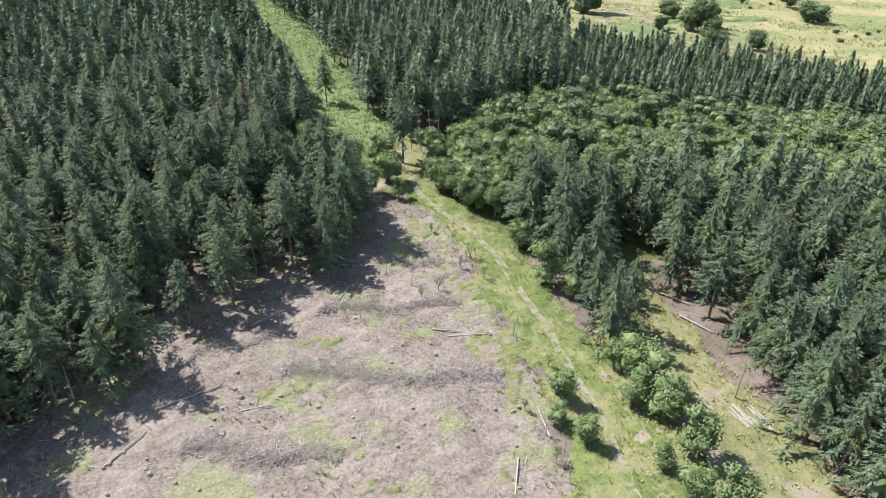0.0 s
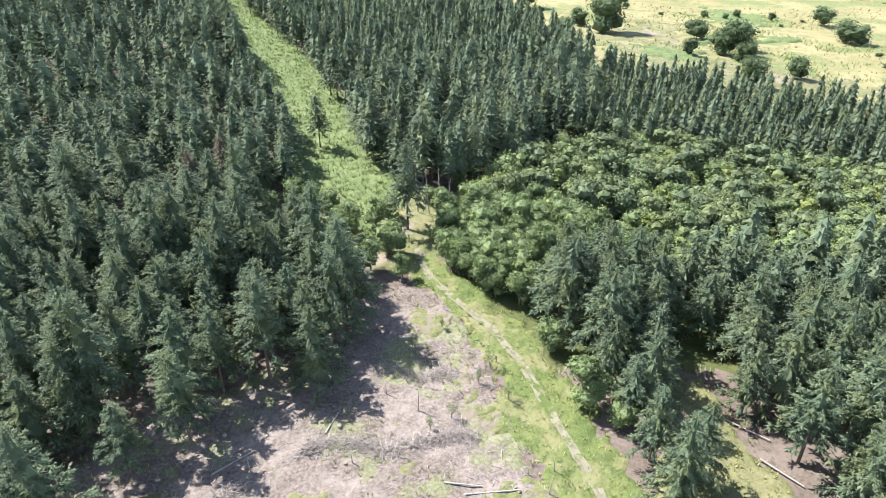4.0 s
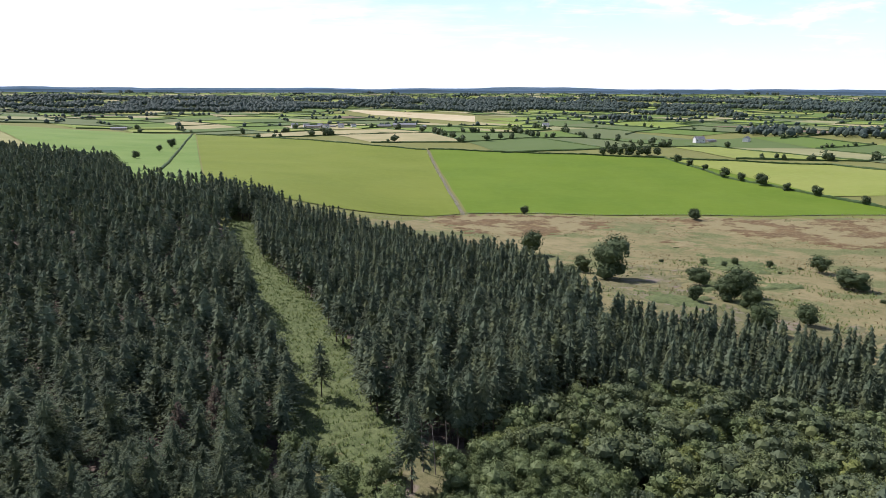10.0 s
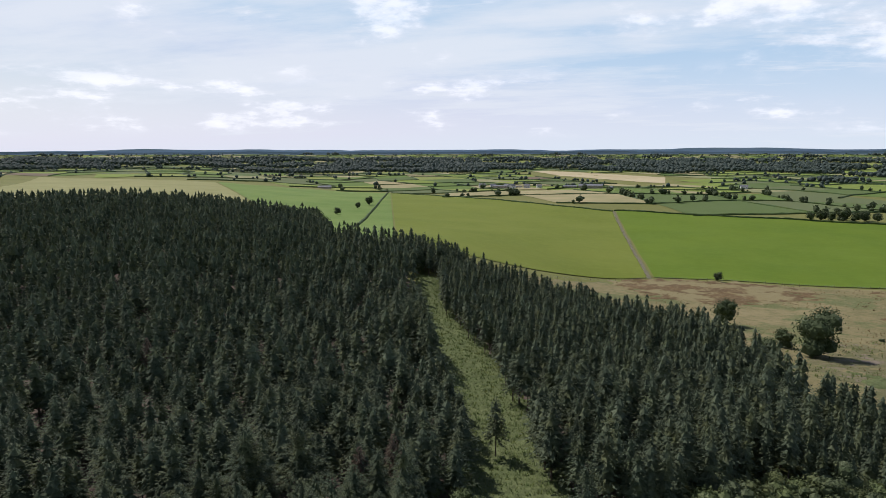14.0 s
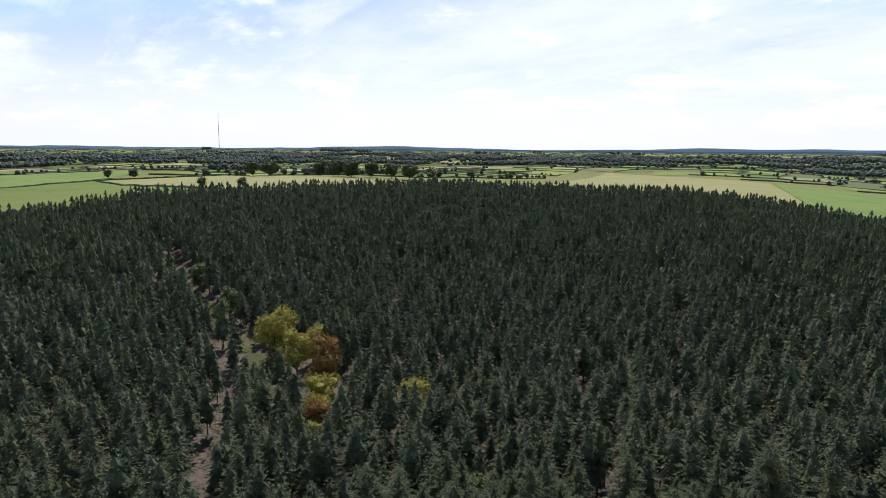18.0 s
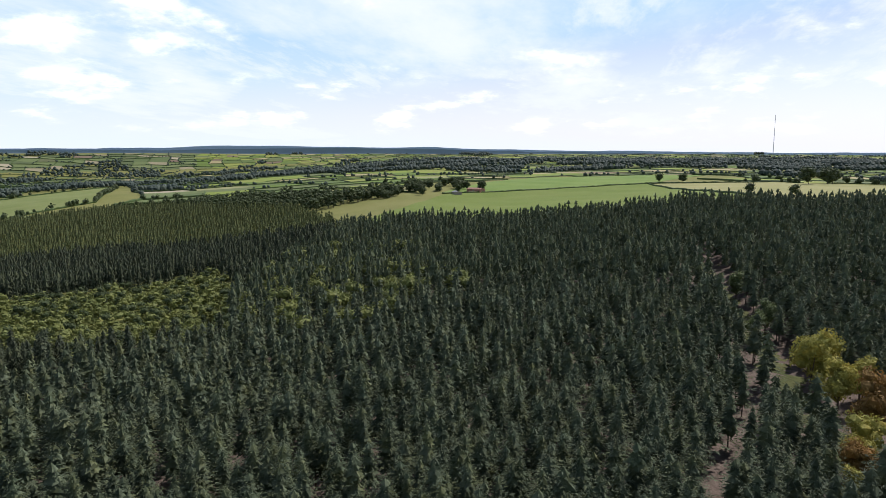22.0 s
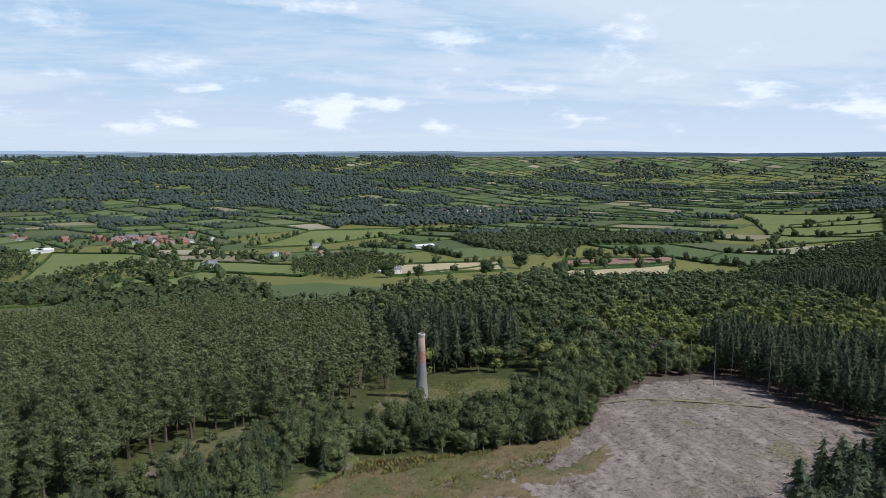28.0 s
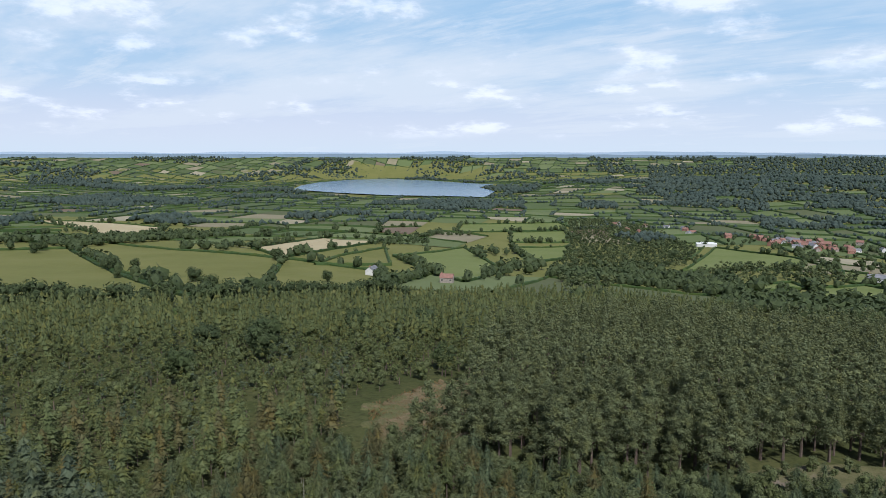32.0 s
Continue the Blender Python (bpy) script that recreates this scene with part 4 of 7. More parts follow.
sheet("bare_patch", [(-102, 18), (-116, 29), (-160, 44), (-188, 46), (-190, 41), (-160, 38), (-118, 22)], 1.0, 0.1, FOREST_FLOOR, "strip of bare ground under the spruces", relief=0.2, ragged=1.2)


def ribbon(name, line, width, lift, mat, label, relief=0.03, kind="structure", category="path"):
    """A path along a line, a little uneven in width."""
    pts = []
    for a, b in zip(line, line[1:]):
        n = max(2, int(math.dist(a, b) / 1.5))
        pts += [(a[0] + (b[0] - a[0]) * k / n, a[1] + (b[1] - a[1]) * k / n) for k in range(n)]
    pts = np.array(pts + [line[-1]], float)
    for _ in range(4):
        pts[1:-1] = 0.25 * pts[:-2] + 0.5 * pts[1:-1] + 0.25 * pts[2:]
    d = np.gradient(pts, axis=0)
    d /= np.linalg.norm(d, axis=1)[:, None]
    side = np.stack((-d[:, 1], d[:, 0]), 1)
    v = []
    for off in (-0.5, -0.25, 0, 0.25, 0.5):
        p = pts + side * off * width * RNG.uniform(0.7, 1.2, (len(pts), 1))
        v.append(np.stack((p[:, 0], p[:, 1], ground_z(p[:, 0], p[:, 1]) + lift - 0.06 * (off == 0)), 1))
    n = len(pts)
    t = []
    for r in range(4):
        i = np.arange(n - 1) + r * n
        t += [np.stack((i, i + 1, i + n + 1), 1), np.stack((i, i + n + 1, i + n), 1)]
    return tagged(new(name, mesh_from(name, np.concatenate(v), np.concatenate(t)[:, ::-1], [mat], smooth=True)), label, category, kind=kind)


ribbon("path", LANE, 1.2, 0.34, PATH_EARTH, "narrow trodden earth path through grass")
ribbon("path", [(-70, -166), (-82, -168), (-98, -162), (-112, -156)], 1.1, 0.5, STRAW_TRACK, "pale earth path crossing the felled clearing")
ribbon("path", [(8, -104), (3, -118), (0, -124), (-3, -132), (-4, -144), (-6, -156), (-12, -168)], 1.4, 0.52, PATH_EARTH, "earth path leading to the chimney")

# ---- fields and moor ----
MOOR_POLY = [(-110, 370), (-60, 402), (15, 474), (140, 476), (300, 470), (420, 440), (420, 120), (240, 110), (135, 150), (100, 164), (60, 178), (44, 195), (25, 275), (-25, 330)]
sheet("moor", MOOR_POLY, 4.0, 0.15, MOOR, "straw-coloured moor grass with green patches", relief=0.3, ragged=2.0, rough=0.08)
for n_, poly_ in enumerate(([(-14, 452), (16, 474), (60, 474), (112, 460), (102, 415), (46, 384), (12, 388)], [(132, 466), (260, 466), (420, 440), (400, 380), (300, 370), (215, 362), (190, 390), (158, 424)], [(119, 384), (146, 376), (132, 348), (118, 362)])):
    sheet("rush_patch", poly_, 3.0, 0.35, RUSHES, "dark brown rushes on the moor", relief=0.6, ragged=4.0, rough=0.2)
for poly_ in ([(125, 338), (153, 314), (138, 286), (116, 294)], [(127, 269), (143, 268), (134, 253), (120, 251)], [(100, 262), (118, 256), (112, 236), (92, 240)], [(70, 236), (92, 226), (84, 204), (62, 212)]):
    sheet("bracken_patch", poly_, 1.6, 0.3, BRACKEN, "green bracken patch on the moor", relief=0.9, ragged=2.5, rough=0.5)

sheet("rough_grass", [(86, 306), (102, 290), (92, 225), (150, 190), (110, 172), (63, 188), (50, 230), (58, 262)], 2.0, 0.22, GRASS_DRY, "green and straw tussocky grass beside the spruces", relief=0.4, ragged=4.0, rough=0.3)

FIELDS = [
    ([(15, 477), (-20, 925), (-430, 1230), (-130, 385)], F_GRAZED, "wide grazed meadow beside the forest"),
    ([(17, 478), (330, 480), (264, 835), (-18, 935)], F_BRIGHT, "bright green level meadow"),
    ([(-356, 2381), (-199, 2049), (77, 1724), (87, 1943)], F_TAN, "pale straw stubble field behind the farm"),
    ([(268, 825), (315, 560), (560, 560), (430, 770)], F_YELLOW, "yellow-green pasture behind a hedge"),
    ([(-133, 389), (-433, 1233), (-800, 1240), (-300, 560)], F_GREEN, "green pasture beyond the forest corner"),
    ([(-305, 565), (-803, 1236), (-1250, 1250), (-760, 640)], F_PALE, "straw-coloured stubble field"),
    ([(-500, -200), (-940, -175), (-1160, 110), (-510, 180)], F_HAY, "mown hay field with pale swaths"),
    ([(-950, -185), (-1640, -100), (-1540, 270), (-1170, 115)], F_GREEN, "green pasture behind a hedge"),
    ([(-520, 190), (-1150, 120), (-1230, 350), (-600, 420)], F_PALE, "pale mown field by the plantation"),
    ([(-870, -945), (-1150, -880), (-1700, -1230), (-1230, -1370)], F_VALE, "sloping green pasture on a spur"),
    ([(-820, -1180), (-860, -955), (-1220, -1375), (-1150, -1800)], F_VALE, "green pasture edged by hedges"),
    ([(-262, -738), (-419, -791), (-316, -612), (-217, -605)], F_TAN, "straw stubble field below the wood"),
    ([(-78, -873), (-221, -884), (-195, -755), (-69, -709)], F_TAN, "straw stubble field below the wood"),
    ([(165, -850), (30, -740), (0, -860), (198, -1000)], F_VALE, "bright green pasture below the pine wood"),
    ([(345, -850), (205, -1005), (300, -1160), (440, -1215)], F_VALE, "bright green pasture below the pine wood"),
    ([(33, -1300), (139, -1290), (33, -1560), (-330, -1560)], F_VALE, "long green pasture in the valley"),
    ([(-840, -930), (-1020, -1130), (-900, -1250), (-700, -1000)], F_VALE, "sloping green pasture on a spur"),
    ([(312, -184), (430, -62), (940, -150), (905, -330)], F_DULL, "dull green hillside pasture"),
    ([(318, -196), (905, -340), (1010, -410), (612, -432)], F_DULL, "dull green hillside pasture"),
    ([(316, -204), (608, -436), (480, -450), (304, -288)], F_DULL, "dull green hillside pasture"),
    ([(630, -450), (757, -497), (900, -720), (830, -800)], F_TAN, "straw stubble field on the hillside"),
    ([(-310, -873), (-464, -877), (-429, -810), (-280, -789)], F_BROWN, "strip of bare reddish earth behind the stubble"),
    ([(605, -597), (676, -813), (445, -602), (384, -462)], F_VALE, "rough green pasture below the larch wood"),
    ([(840, -1163), (785, -1281), (673, -1110), (718, -995)], F_VALE, "bright green pasture in the valley"),
    ([(994, -1194), (885, -1444), (801, -1297), (898, -1061)], F_VALE, "green pasture in the valley"),
    ([(544, -1224), (480, -1275), (406, -1015), (449, -1032)], F_VALE, "bright green pasture in the valley"),
    ([(255, -428), (247, -499), (204, -412), (206, -354)], F_TAN, "narrow straw field behind the pines"),
    ([(240, -703), (205, -788), (177, -743), (216, -648)], F_VALE, "narrow pale pasture below the pine wood"),
    ([(174, -749), (131, -865), (104, -692), (151, -674)], F_VALE, "pale green pasture below the pine wood"),
    ([(649, -900), (630, -1030), (528, -895), (494, -728)], F_VALE, "bright green pasture in the valley"),
    ([(620, -520), (713, -681), (531, -515), (550, -432)], F_DULL, "yellowish pasture on the hillside"),
    ([(-939, -1286), (-1109, -1232), (-924, -1024), (-826, -1100)], F_VALE, "bright pasture on the spur"),
    ([(1100, -470), (1127, -545), (1290, -650), (1720, -560)], F_TAN, "long straw stubble field"),
]
for q_, m_, l_ in FIELDS:
    field(q_, m_, l_)
FIELD_POLYS = [q for q, _, _ in FIELDS]

# ---- tree shapes ----
R_ = np.random.default_rng(11)
SPRUCE_NEAR = [conifer(R_, 15, r, 9, 7, 4000, 0.45, b, p, 6, dr, 0.46, 0.19) for r, b, p, dr in ((3.7, 0.22, 0.74, 0.4), (4.1, 0.28, 0.66, 0.46), (3.3, 0.34, 0.72, 0.34), (3.8, 0.4, 0.62, 0.43), (4.3, 0.18, 0.8, 0.48))]
SPRUCE_MID = [conifer(R_, 15, r, 10, 7, 520, 0.66, b, p, 4, dr, 0.6, 0.18) for r, b, p, dr in ((3.4, 0.22, 0.7, 0.26), (3.9, 0.24, 0.64, 0.32), (3.5, 0.3, 0.66, 0.24), (3.1, 0.26, 0.76, 0.2), (3.7, 0.34, 0.6, 0.28))]
PINE_NEAR = [broadleaf(R_, 14, r, 28, 2500, 0.19, lo, True, 5, 0.6, 5, cone=True) for r, lo in ((3.3, 0.24), (3.7, 0.3), (3.0, 0.18), (3.5, 0.16))]
PINE_FAR = [broadleaf(R_, 14, r, 11, 260, 0.29, 0.12, True, 3, 0.75, 0, cone=True) for r in (3.4, 3.8, 3.1, 3.5)]
LARCH_FAR = [broadleaf(R_, 12, r, 7, 110, 0.42, 0.04, trunk=3, limbs=0, flat=1.0, cone=True) for r in (2.5, 2.9, 2.2)]
SPRUCE_FAR = [conifer(R_, 15, r, 8, 6, 200, 0.85, 0.26, p, 3, 0.26, 0.66, 0.19) for r, p in ((3.2, 0.7), (3.6, 0.64), (3.0, 0.76), (3.4, 0.61))]
SPRUCE_TINY = [conifer(R_, 15, r, 4, 6, 60, 1.3, 0.3, p, 0, 0.3, 0.7, 0.2) for r, p in ((3.3, 0.64), (3.7, 0.58), (3.0, 0.7))]
LEAF_NEAR = [broadleaf(R_, 9, r, 15, 1700, 0.235, 0.04, sink=0.9, flat=0.95) for r in (3.4, 2.9, 3.8, 2.6)]
LEAF_MID = [broadleaf(R_, 7, r, 13, 480, 0.25, 0.0, trunk=3, limbs=0, sink=0.9, flat=0.9) for r in (3.2, 2.7, 3.6, 2.4)]
OAK = [broadleaf(R_, 9, r, 18, 1500, 0.3, 0.05, limbs=5, sink=0.9) for r in (5.0, 4.4, 5.4)]
LEAF_FAR = [broadleaf(R_, 9, r, 6, 210, 0.4, 0.05, trunk=3, limbs=0, sink=0.9) for r in (3.6, 3.0, 4.0)]
LEAF_TINY = [broadleaf(R_, 9, r, 5, 50, 0.75, 0.05, trunk=3, limbs=0, sink=0.9) for r in (3.6, 3.0, 4.0)]
BIRCH_MID = [broadleaf(R_, 9, r, 10, 900, 0.25, 0.06, trunk=4, limbs=3, sink=0.85, flat=1.0) for r in (2.5, 3.0, 2.2)]
SAPLING = [broadleaf(R_, 9, r, 7, 330, 0.26, 0.1, False, 4, 1.3, 4) for r in (2.0, 2.6)]
BLOBS = [blob(R_, 11, r, 1, 14) for r in (5.0, 4.2, 6.0)]
BLOBS_FAR = [blob(R_, 11, r, 1, 0) for r in (6.0, 5.0)]

spruce_tree = Kind("spruce_tree", SPRUCE_NEAR, (SPRUCE, BARK))
young_spruce = Kind("young_spruce", SPRUCE_NEAR, (SPRUCE_YOUNG, BARK))
leafy_tree = Kind("broadleaf_tree", LEAF_NEAR, (LEAF, BARK))
bush_kind = Kind("bush", LEAF_NEAR, (BIRCH_LEAF, BARK), "bush")
dark_tree = Kind("oak_tree", OAK, (LEAF_DARK, BARK))
birch_tree = Kind("birch_tree", BIRCH_MID, (BIRCH_LEAF, BARK_PALE))
sapling_kind = Kind("sapling", SAPLING, (BIRCH_LEAF, BARK), "sapling")
pine_tree = Kind("pine_tree", PINE_NEAR, (PINE, BARK))
larch_tree = Kind("larch_tree", SPRUCE_NEAR, (LARCH, BARK))
tawny_larch = Kind("larch_tree", SPRUCE_NEAR, (LARCH_TAN, BARK))
gold_tree = Kind("golden_tree", LEAF_NEAR, (LEAF_GOLD, BARK))
rust_tree = Kind("rusty_tree", LEAF_NEAR, (LEAF_RUST, BARK))

# ---- woods ----
S1 = [(-60, -40), (-56, -10), (-50, 10), (-46, 20), (-37, 29), (-33, 38), (-30, 46), (-23, 50), (-15, 56), (-11, 63), (-8, 73), (-14, 88), (-19, 104), (-24, 113), (-30, 129), (-46, 167), (-56, 190), (-78, 249), (-95, 304), (-108, 335), (-137, 350), (-195, 402), (-218, 470), (-300, 490), (-370, 400), (-430, 300), (-480, 190), (-500, 100), (-492, 0), (-480, -80), (-500, -170), (-300, -150), (-280, -150), (-205, -108), (-150, -150), (-126, -132), (-108, -115), (-86, -107), (-72, -95), (-60, -60)]
S2 = [(-9, 112), (-14, 124), (-24, 152), (-42, 198), (-65, 240), (-84, 306), (-88, 335), (-25, 330), (25, 275), (40, 205), (45, 175), (44, 160), (30, 132), (12, 113), (4, 106)]
S3 = [(30, 130), (58, 128), (90, 120), (150, 92), (160, 140), (135, 150), (100, 163), (60, 176), (45, 180), (44, 160)]
B1 = [(2, 83), (1.5, 99), (10, 110), (30, 130), (58, 128), (90, 120), (150, 92), (150, 60), (110, 58), (66, 82), (39, 78), (22, 86), (14, 72), (8, 77)]
S4 = [(17, 64), (17, 78), (39, 78), (66, 82), (110, 58), (150, 60), (150, -40), (50, -40), (47, 5), (44, 18), (42, 27), (39, 38), (36, 50), (35, 60), (33, 66), (30, 66), (27, 50), (22, 50), (21, 58)]
BARE = [(-100, 19), (-116, 26.5), (-160, 43), (-190, 45.5), (-190, 42.5), (-160, 38.5), (-118, 22.5)]


def split(xs, ys, cuts):
    d = np.hypot(xs, ys)
    out, lo = [], 0
    for c in cuts:
        out.append((xs[(d >= lo) & (d < c)], ys[(d >= lo) & (d < c)]))
        lo = c
    return out


def sizes(n, lo, hi):
    return RNG.uniform(lo, hi, n)


def stand(name, temps, x, y, lo, hi, mats, label, category="tree", squat=1.0):
    return joined(name, temps, x, y, ground_z(x, y), sizes(len(x), lo, hi), mats, label, category, RNG.uniform(0.92, 1.08, len(x)) * squat)


# spruce plantation beside the clearing
x_, y_ = scatter(S1, 4.35, 0.46, 18)
d_ = np.hypot(x_, y_)
az_ = np.degrees(np.arctan2(-x_, y_))
keep_ = ~((np.abs(y_ - 54) < 4.5) & (x_ > -335) & (x_ < -128)) & ~((d_ < 92) & (az_ > 62) & ~((x_ > -72) & (y_ > 2))) & ~inside(BARE, x_, y_) & ~inside([(-8, 76), (-19, 84), (-25, 102), (-20, 112), (-12, 104), (-8, 88)], x_, y_) & (RNG.uniform(0, 1, len(x_)) > np.where((d_ > 115) | (az_ > 50), 0.08, 0.3))
for cx_, cy_, r_ in ((-24, 100, 5), (-78, 252, 9), (-176, 57, 9), (-166, 52, 9), (-164, 59, 8), (-151, 61, 9), (-183, 62, 7), (-160, 52, 8), (-142, 55, 7), (-128, 50, 5), (-125, 71, 5), (-223, 58, 5), (-259, 57, 5), (-121, 47, 4), (-113, 43, 4), (-87, 60.5, 4), (-77, 70, 4), (-67, 83.5, 4)):
    keep_ &= np.hypot(x_ - cx_, y_ - cy_) > r_
x_, y_, d_ = x_[keep_], y_[keep_], d_[keep_]
order_ = np.argsort(np.hypot(x_ + 12, y_ - 30))
near_ = order_[:185]
rest_ = order_[185:]
for k in near_:
    spruce_tree.plant(x_[k], y_[k], RNG.uniform(0.78, 1.38), "dark green spruce at the edge of the clearing", "spruces round the clearing", tall=RNG.uniform(0.78, 0.98), lean=RNG.uniform(-3, 3))
(xa, ya), (xb, yb), (xc, yc), (xd, yd) = split(x_[rest_], y_[rest_], (110, 155, 270, 2000))
stand("spruce_plantation", SPRUCE_MID, xa, ya, 0.86, 1.3, (SPRUCE, BARK), "dense dark green spruce plantation", squat=0.78)
stand("spruce_plantation", SPRUCE_MID, xb, yb, 0.82, 1.26, (SPRUCE, BARK), "dense dark green spruce plantation", squat=0.78)
stand("spruce_plantation", SPRUCE_FAR, xc, yc, 0.82, 1.24, (SPRUCE, BARK), "dense dark green spruce plantation", squat=0.8)
stand("spruce_plantation", SPRUCE_TINY, xd, yd, 0.76, 1.22, (SPRUCE, BARK), "far part of the spruce plantation")

# block beyond the firebreak
x_, y_ = scatter(S2, 3.9, 0.5, 18)
m_ = RNG.uniform(0, 1, len(x_)) > 0.08
(xa, ya), (xb, yb) = split(x_[m_], y_[m_], (165, 2000))
stand("spruce_block", SPRUCE_MID, xa, ya, 0.84, 1.24, (SPRUCE, BARK), "tall spruce block beyond the firebreak", squat=0.9)
stand("spruce_block", SPRUCE_FAR, xb, yb, 0.7, 1.0, (SPRUCE, BARK), "tall spruce block beyond the firebreak")
x_, y_ = scatter(S3, 3.1, 0.5, 18)
stand("spruce_belt", SPRUCE_FAR, x_, y_, 0.55, 0.8, (SPRUCE, BARK), "belt of slender spruces beside the moor")

x_, y_ = scatter([(-97, 308), (-81, 310), (-78, 345), (-142, 352), (-112, 338)], 4.0, 0.4, 18)
stand("spruce_block", SPRUCE_FAR, x_, y_, 0.85, 1.2, (SPRUCE, BARK), "dark spruces closing the end of the firebreak")

# spruces on the other side of the path
x_, y_ = scatter(S4, 4.0, 0.42, 5)
m_ = RNG.uniform(0, 1, len(x_)) > 0.16
x_, y_ = x_[m_], y_[m_]
order_ = np.argsort(np.hypot(x_ - 26, y_ - 36))
for k in order_[:105]:
    spruce_tree.plant(x_[k], y_[k], RNG.uniform(0.82, 1.25), "grey-green spruce beside the path", "spruces beside the path", tall=RNG.uniform(0.8, 0.95))
stand("spruce_wood", SPRUCE_MID, x_[order_[105:]], y_[order_[105:]], 0.8, 1.22, (SPRUCE, BARK), "grey-green spruce wood beside the path", squat=0.88)

# leafy scrub
x_, y_ = scatter(B1, 2.8, 0.48)
order_ = np.argsort(np.hypot(x_ - 14, y_ - 80))
for k in order_[:90]:
    leafy_tree.plant(x_[k], y_[k], RNG.uniform(0.5, 0.9), "leafy green young broadleaf tree", "leafy trees by the path")
o_ = order_[90:]
for first_, lo_, hi_, mat_, label_ in ((0, 0.75, 1.25, BIRCH_LEAF, "rounded grey-green willow scrub"), (1, 0.7, 1.1, LEAF, "rounded light green broadleaf scrub"), (2, 0.65, 1.05, LEAF, "rounded light green broadleaf scrub"),
                                       (3, 0.8, 1.3, LEAF_MIX, "darker rounded trees in the scrub"), (4, 0.6, 1.0, LEAF_OLIVE, "yellowish green low scrub")):
    stand("leafy_scrub", LEAF_MID, x_[o_[first_::5]], y_[o_[first_::5]], lo_, hi_, (mat_, BARK), label_)


# ---- woods round the chimney and the second clearing ----
RIDE = [(20, -150), (10, -160), (18, -170), (34, -160), (46, -140), (36, -132)]
PINES = [(96, -98), (66, -114), (36, -138), (14, -158), (0, -176), (-8, -186), (-19, -197), (-24, -215), (-15, -238), (-10, -285), (0, -340), (60, -350), (130, -335), (160, -300), (158, -219), (132, -157), (113, -137), (97, -110)]
SCRUB_A = [(-8, -142), (-14, -143), (-30, -141), (-51, -143), (-62, -156), (-68, -170), (-68, -180), (-60, -180), (-52, -172), (-42, -164), (-24, -162), (-16, -164), (-10, -158)]
SCRUB_B = [(10, -122), (6, -150), (12, -157), (20, -148), (36, -130), (56, -114), (74, -104), (70, -92), (40, -96), (16, -110)]
FRINGE = [(-122, -200), (-121, -160), (-127, -134), (-150, -150), (-208, -110), (-180, -140), (-175, -192), (-150, -226), (-124, -214)]
GOLD_WOOD = [(-215, -112), (-300, -158), (-371, -204), (-305, -256), (-280, -300), (-295, -385), (-210, -380), (-140, -320), (-112, -262), (-118, -214), (-150, -228), (-175, -196), (-180, -140)]
DARK_STAND = [(-285, -330), (-300, -262), (-371, -205), (-310, -158), (-490, -172), (-530, -330), (-480, -480), (-410, -530), (-330, -500), (-296, -390)]
LARCH_HILL = [(-490, -172), (-575, -205), (-800, -330), (-1000, -640), (-850, -800), (-660, -700), (-480, -480), (-530, -330)]
EDGE_WOOD = [(-230, -440), (-300, -500), (-400, -540), (-480, -490), (-650, -710), (-760, -770), (-720, -830), (-600, -800), (-420, -660), (-260, -560), (-200, -470)]
SCRUB_C = [(-46, -153), (-60, -150), (-70, -166), (-84, -178), (-96, -192), (-84, -200), (-66, -198), (-62, -184), (-56, -174), (-48, -162)]
SCRUB_D = [(12, -148), (12, -166), (0, -172), (-5, -164), (-5, -146), (1, -130), (4, -138)]
GLADE_EDGE = [(-66, -184), (-80, -182), (-96, -192), (-124, -194), (-124, -206), (-100, -212), (-70, -208)]
BACK_WOOD = [(-24, -204), (-38, -208), (-58, -206), (-64, -188), (-80, -182), (-96, -196), (-124, -198), (-108, -208), (-100, -262), (-130, -300), (-170, -292), (-260, -280), (-330, -480), (-240, -570), (-60, -520), (0, -420), (60, -440), (100, -350), (0, -345), (-10, -290)]
DARK_GROVE = [(-26, -208), (-62, -214), (-68, -250), (-40, -278), (-14, -264)]
LARCHES = [(108, -86), (136, -118), (138, -152), (128, -164), (154, -226), (164, -300), (120, -345), (140, -420), (230, -430), (288, -292), (298, -188), (352, -142), (402, -100), (420, 70), (300, 80), (140, 0), (112, -50)]
BELT = [(282, -292), (296, -190), (350, -146), (402, -104), (430, -50), (446, -60), (414, -114), (360, -158), (310, -196), (298, -292)]

x_, y_ = scatter(PINES, 4.9, 0.6, 27)
m_ = ~inside(RIDE, x_, y_)
x_, y_ = x_[m_], y_[m_]
order_ = np.argsort(np.hypot(x_ - 40, y_ + 115))
for k in order_[:150]:
    pine_tree.plant(x_[k], y_[k], RNG.uniform(0.62, 1.3), "tall pine with a bare trunk and tufted crown", "pines by the chimney")
stand("pine_wood", PINE_FAR, x_[order_[150:]], y_[order_[150:]], 0.65, 1.4, (PINE, BARK), "dense grey-green pine wood")
x_, y_ = scatter(SCRUB_A, 3.0, 0.5)
for k in range(len(x_)):
    if k % 7 == 3:
        young_spruce.plant(x_[k], y_[k], RNG.uniform(0.4, 0.66), "young spruce in scrub before the chimney", "young spruces before the chimney")
    elif k % 3 == 0:
        bush_kind.plant(x_[k], y_[k], RNG.uniform(0.5, 1.0), "rounded green willow in scrub before the chimney", "willows before the chimney", tall=RNG.uniform(0.8, 1.15))
    else:
        birch_tree.plant(x_[k], y_[k], RNG.uniform(0.5, 1.1), "slender young birch in scrub before the chimney", "birches before the chimney", tall=RNG.uniform(0.85, 1.15))
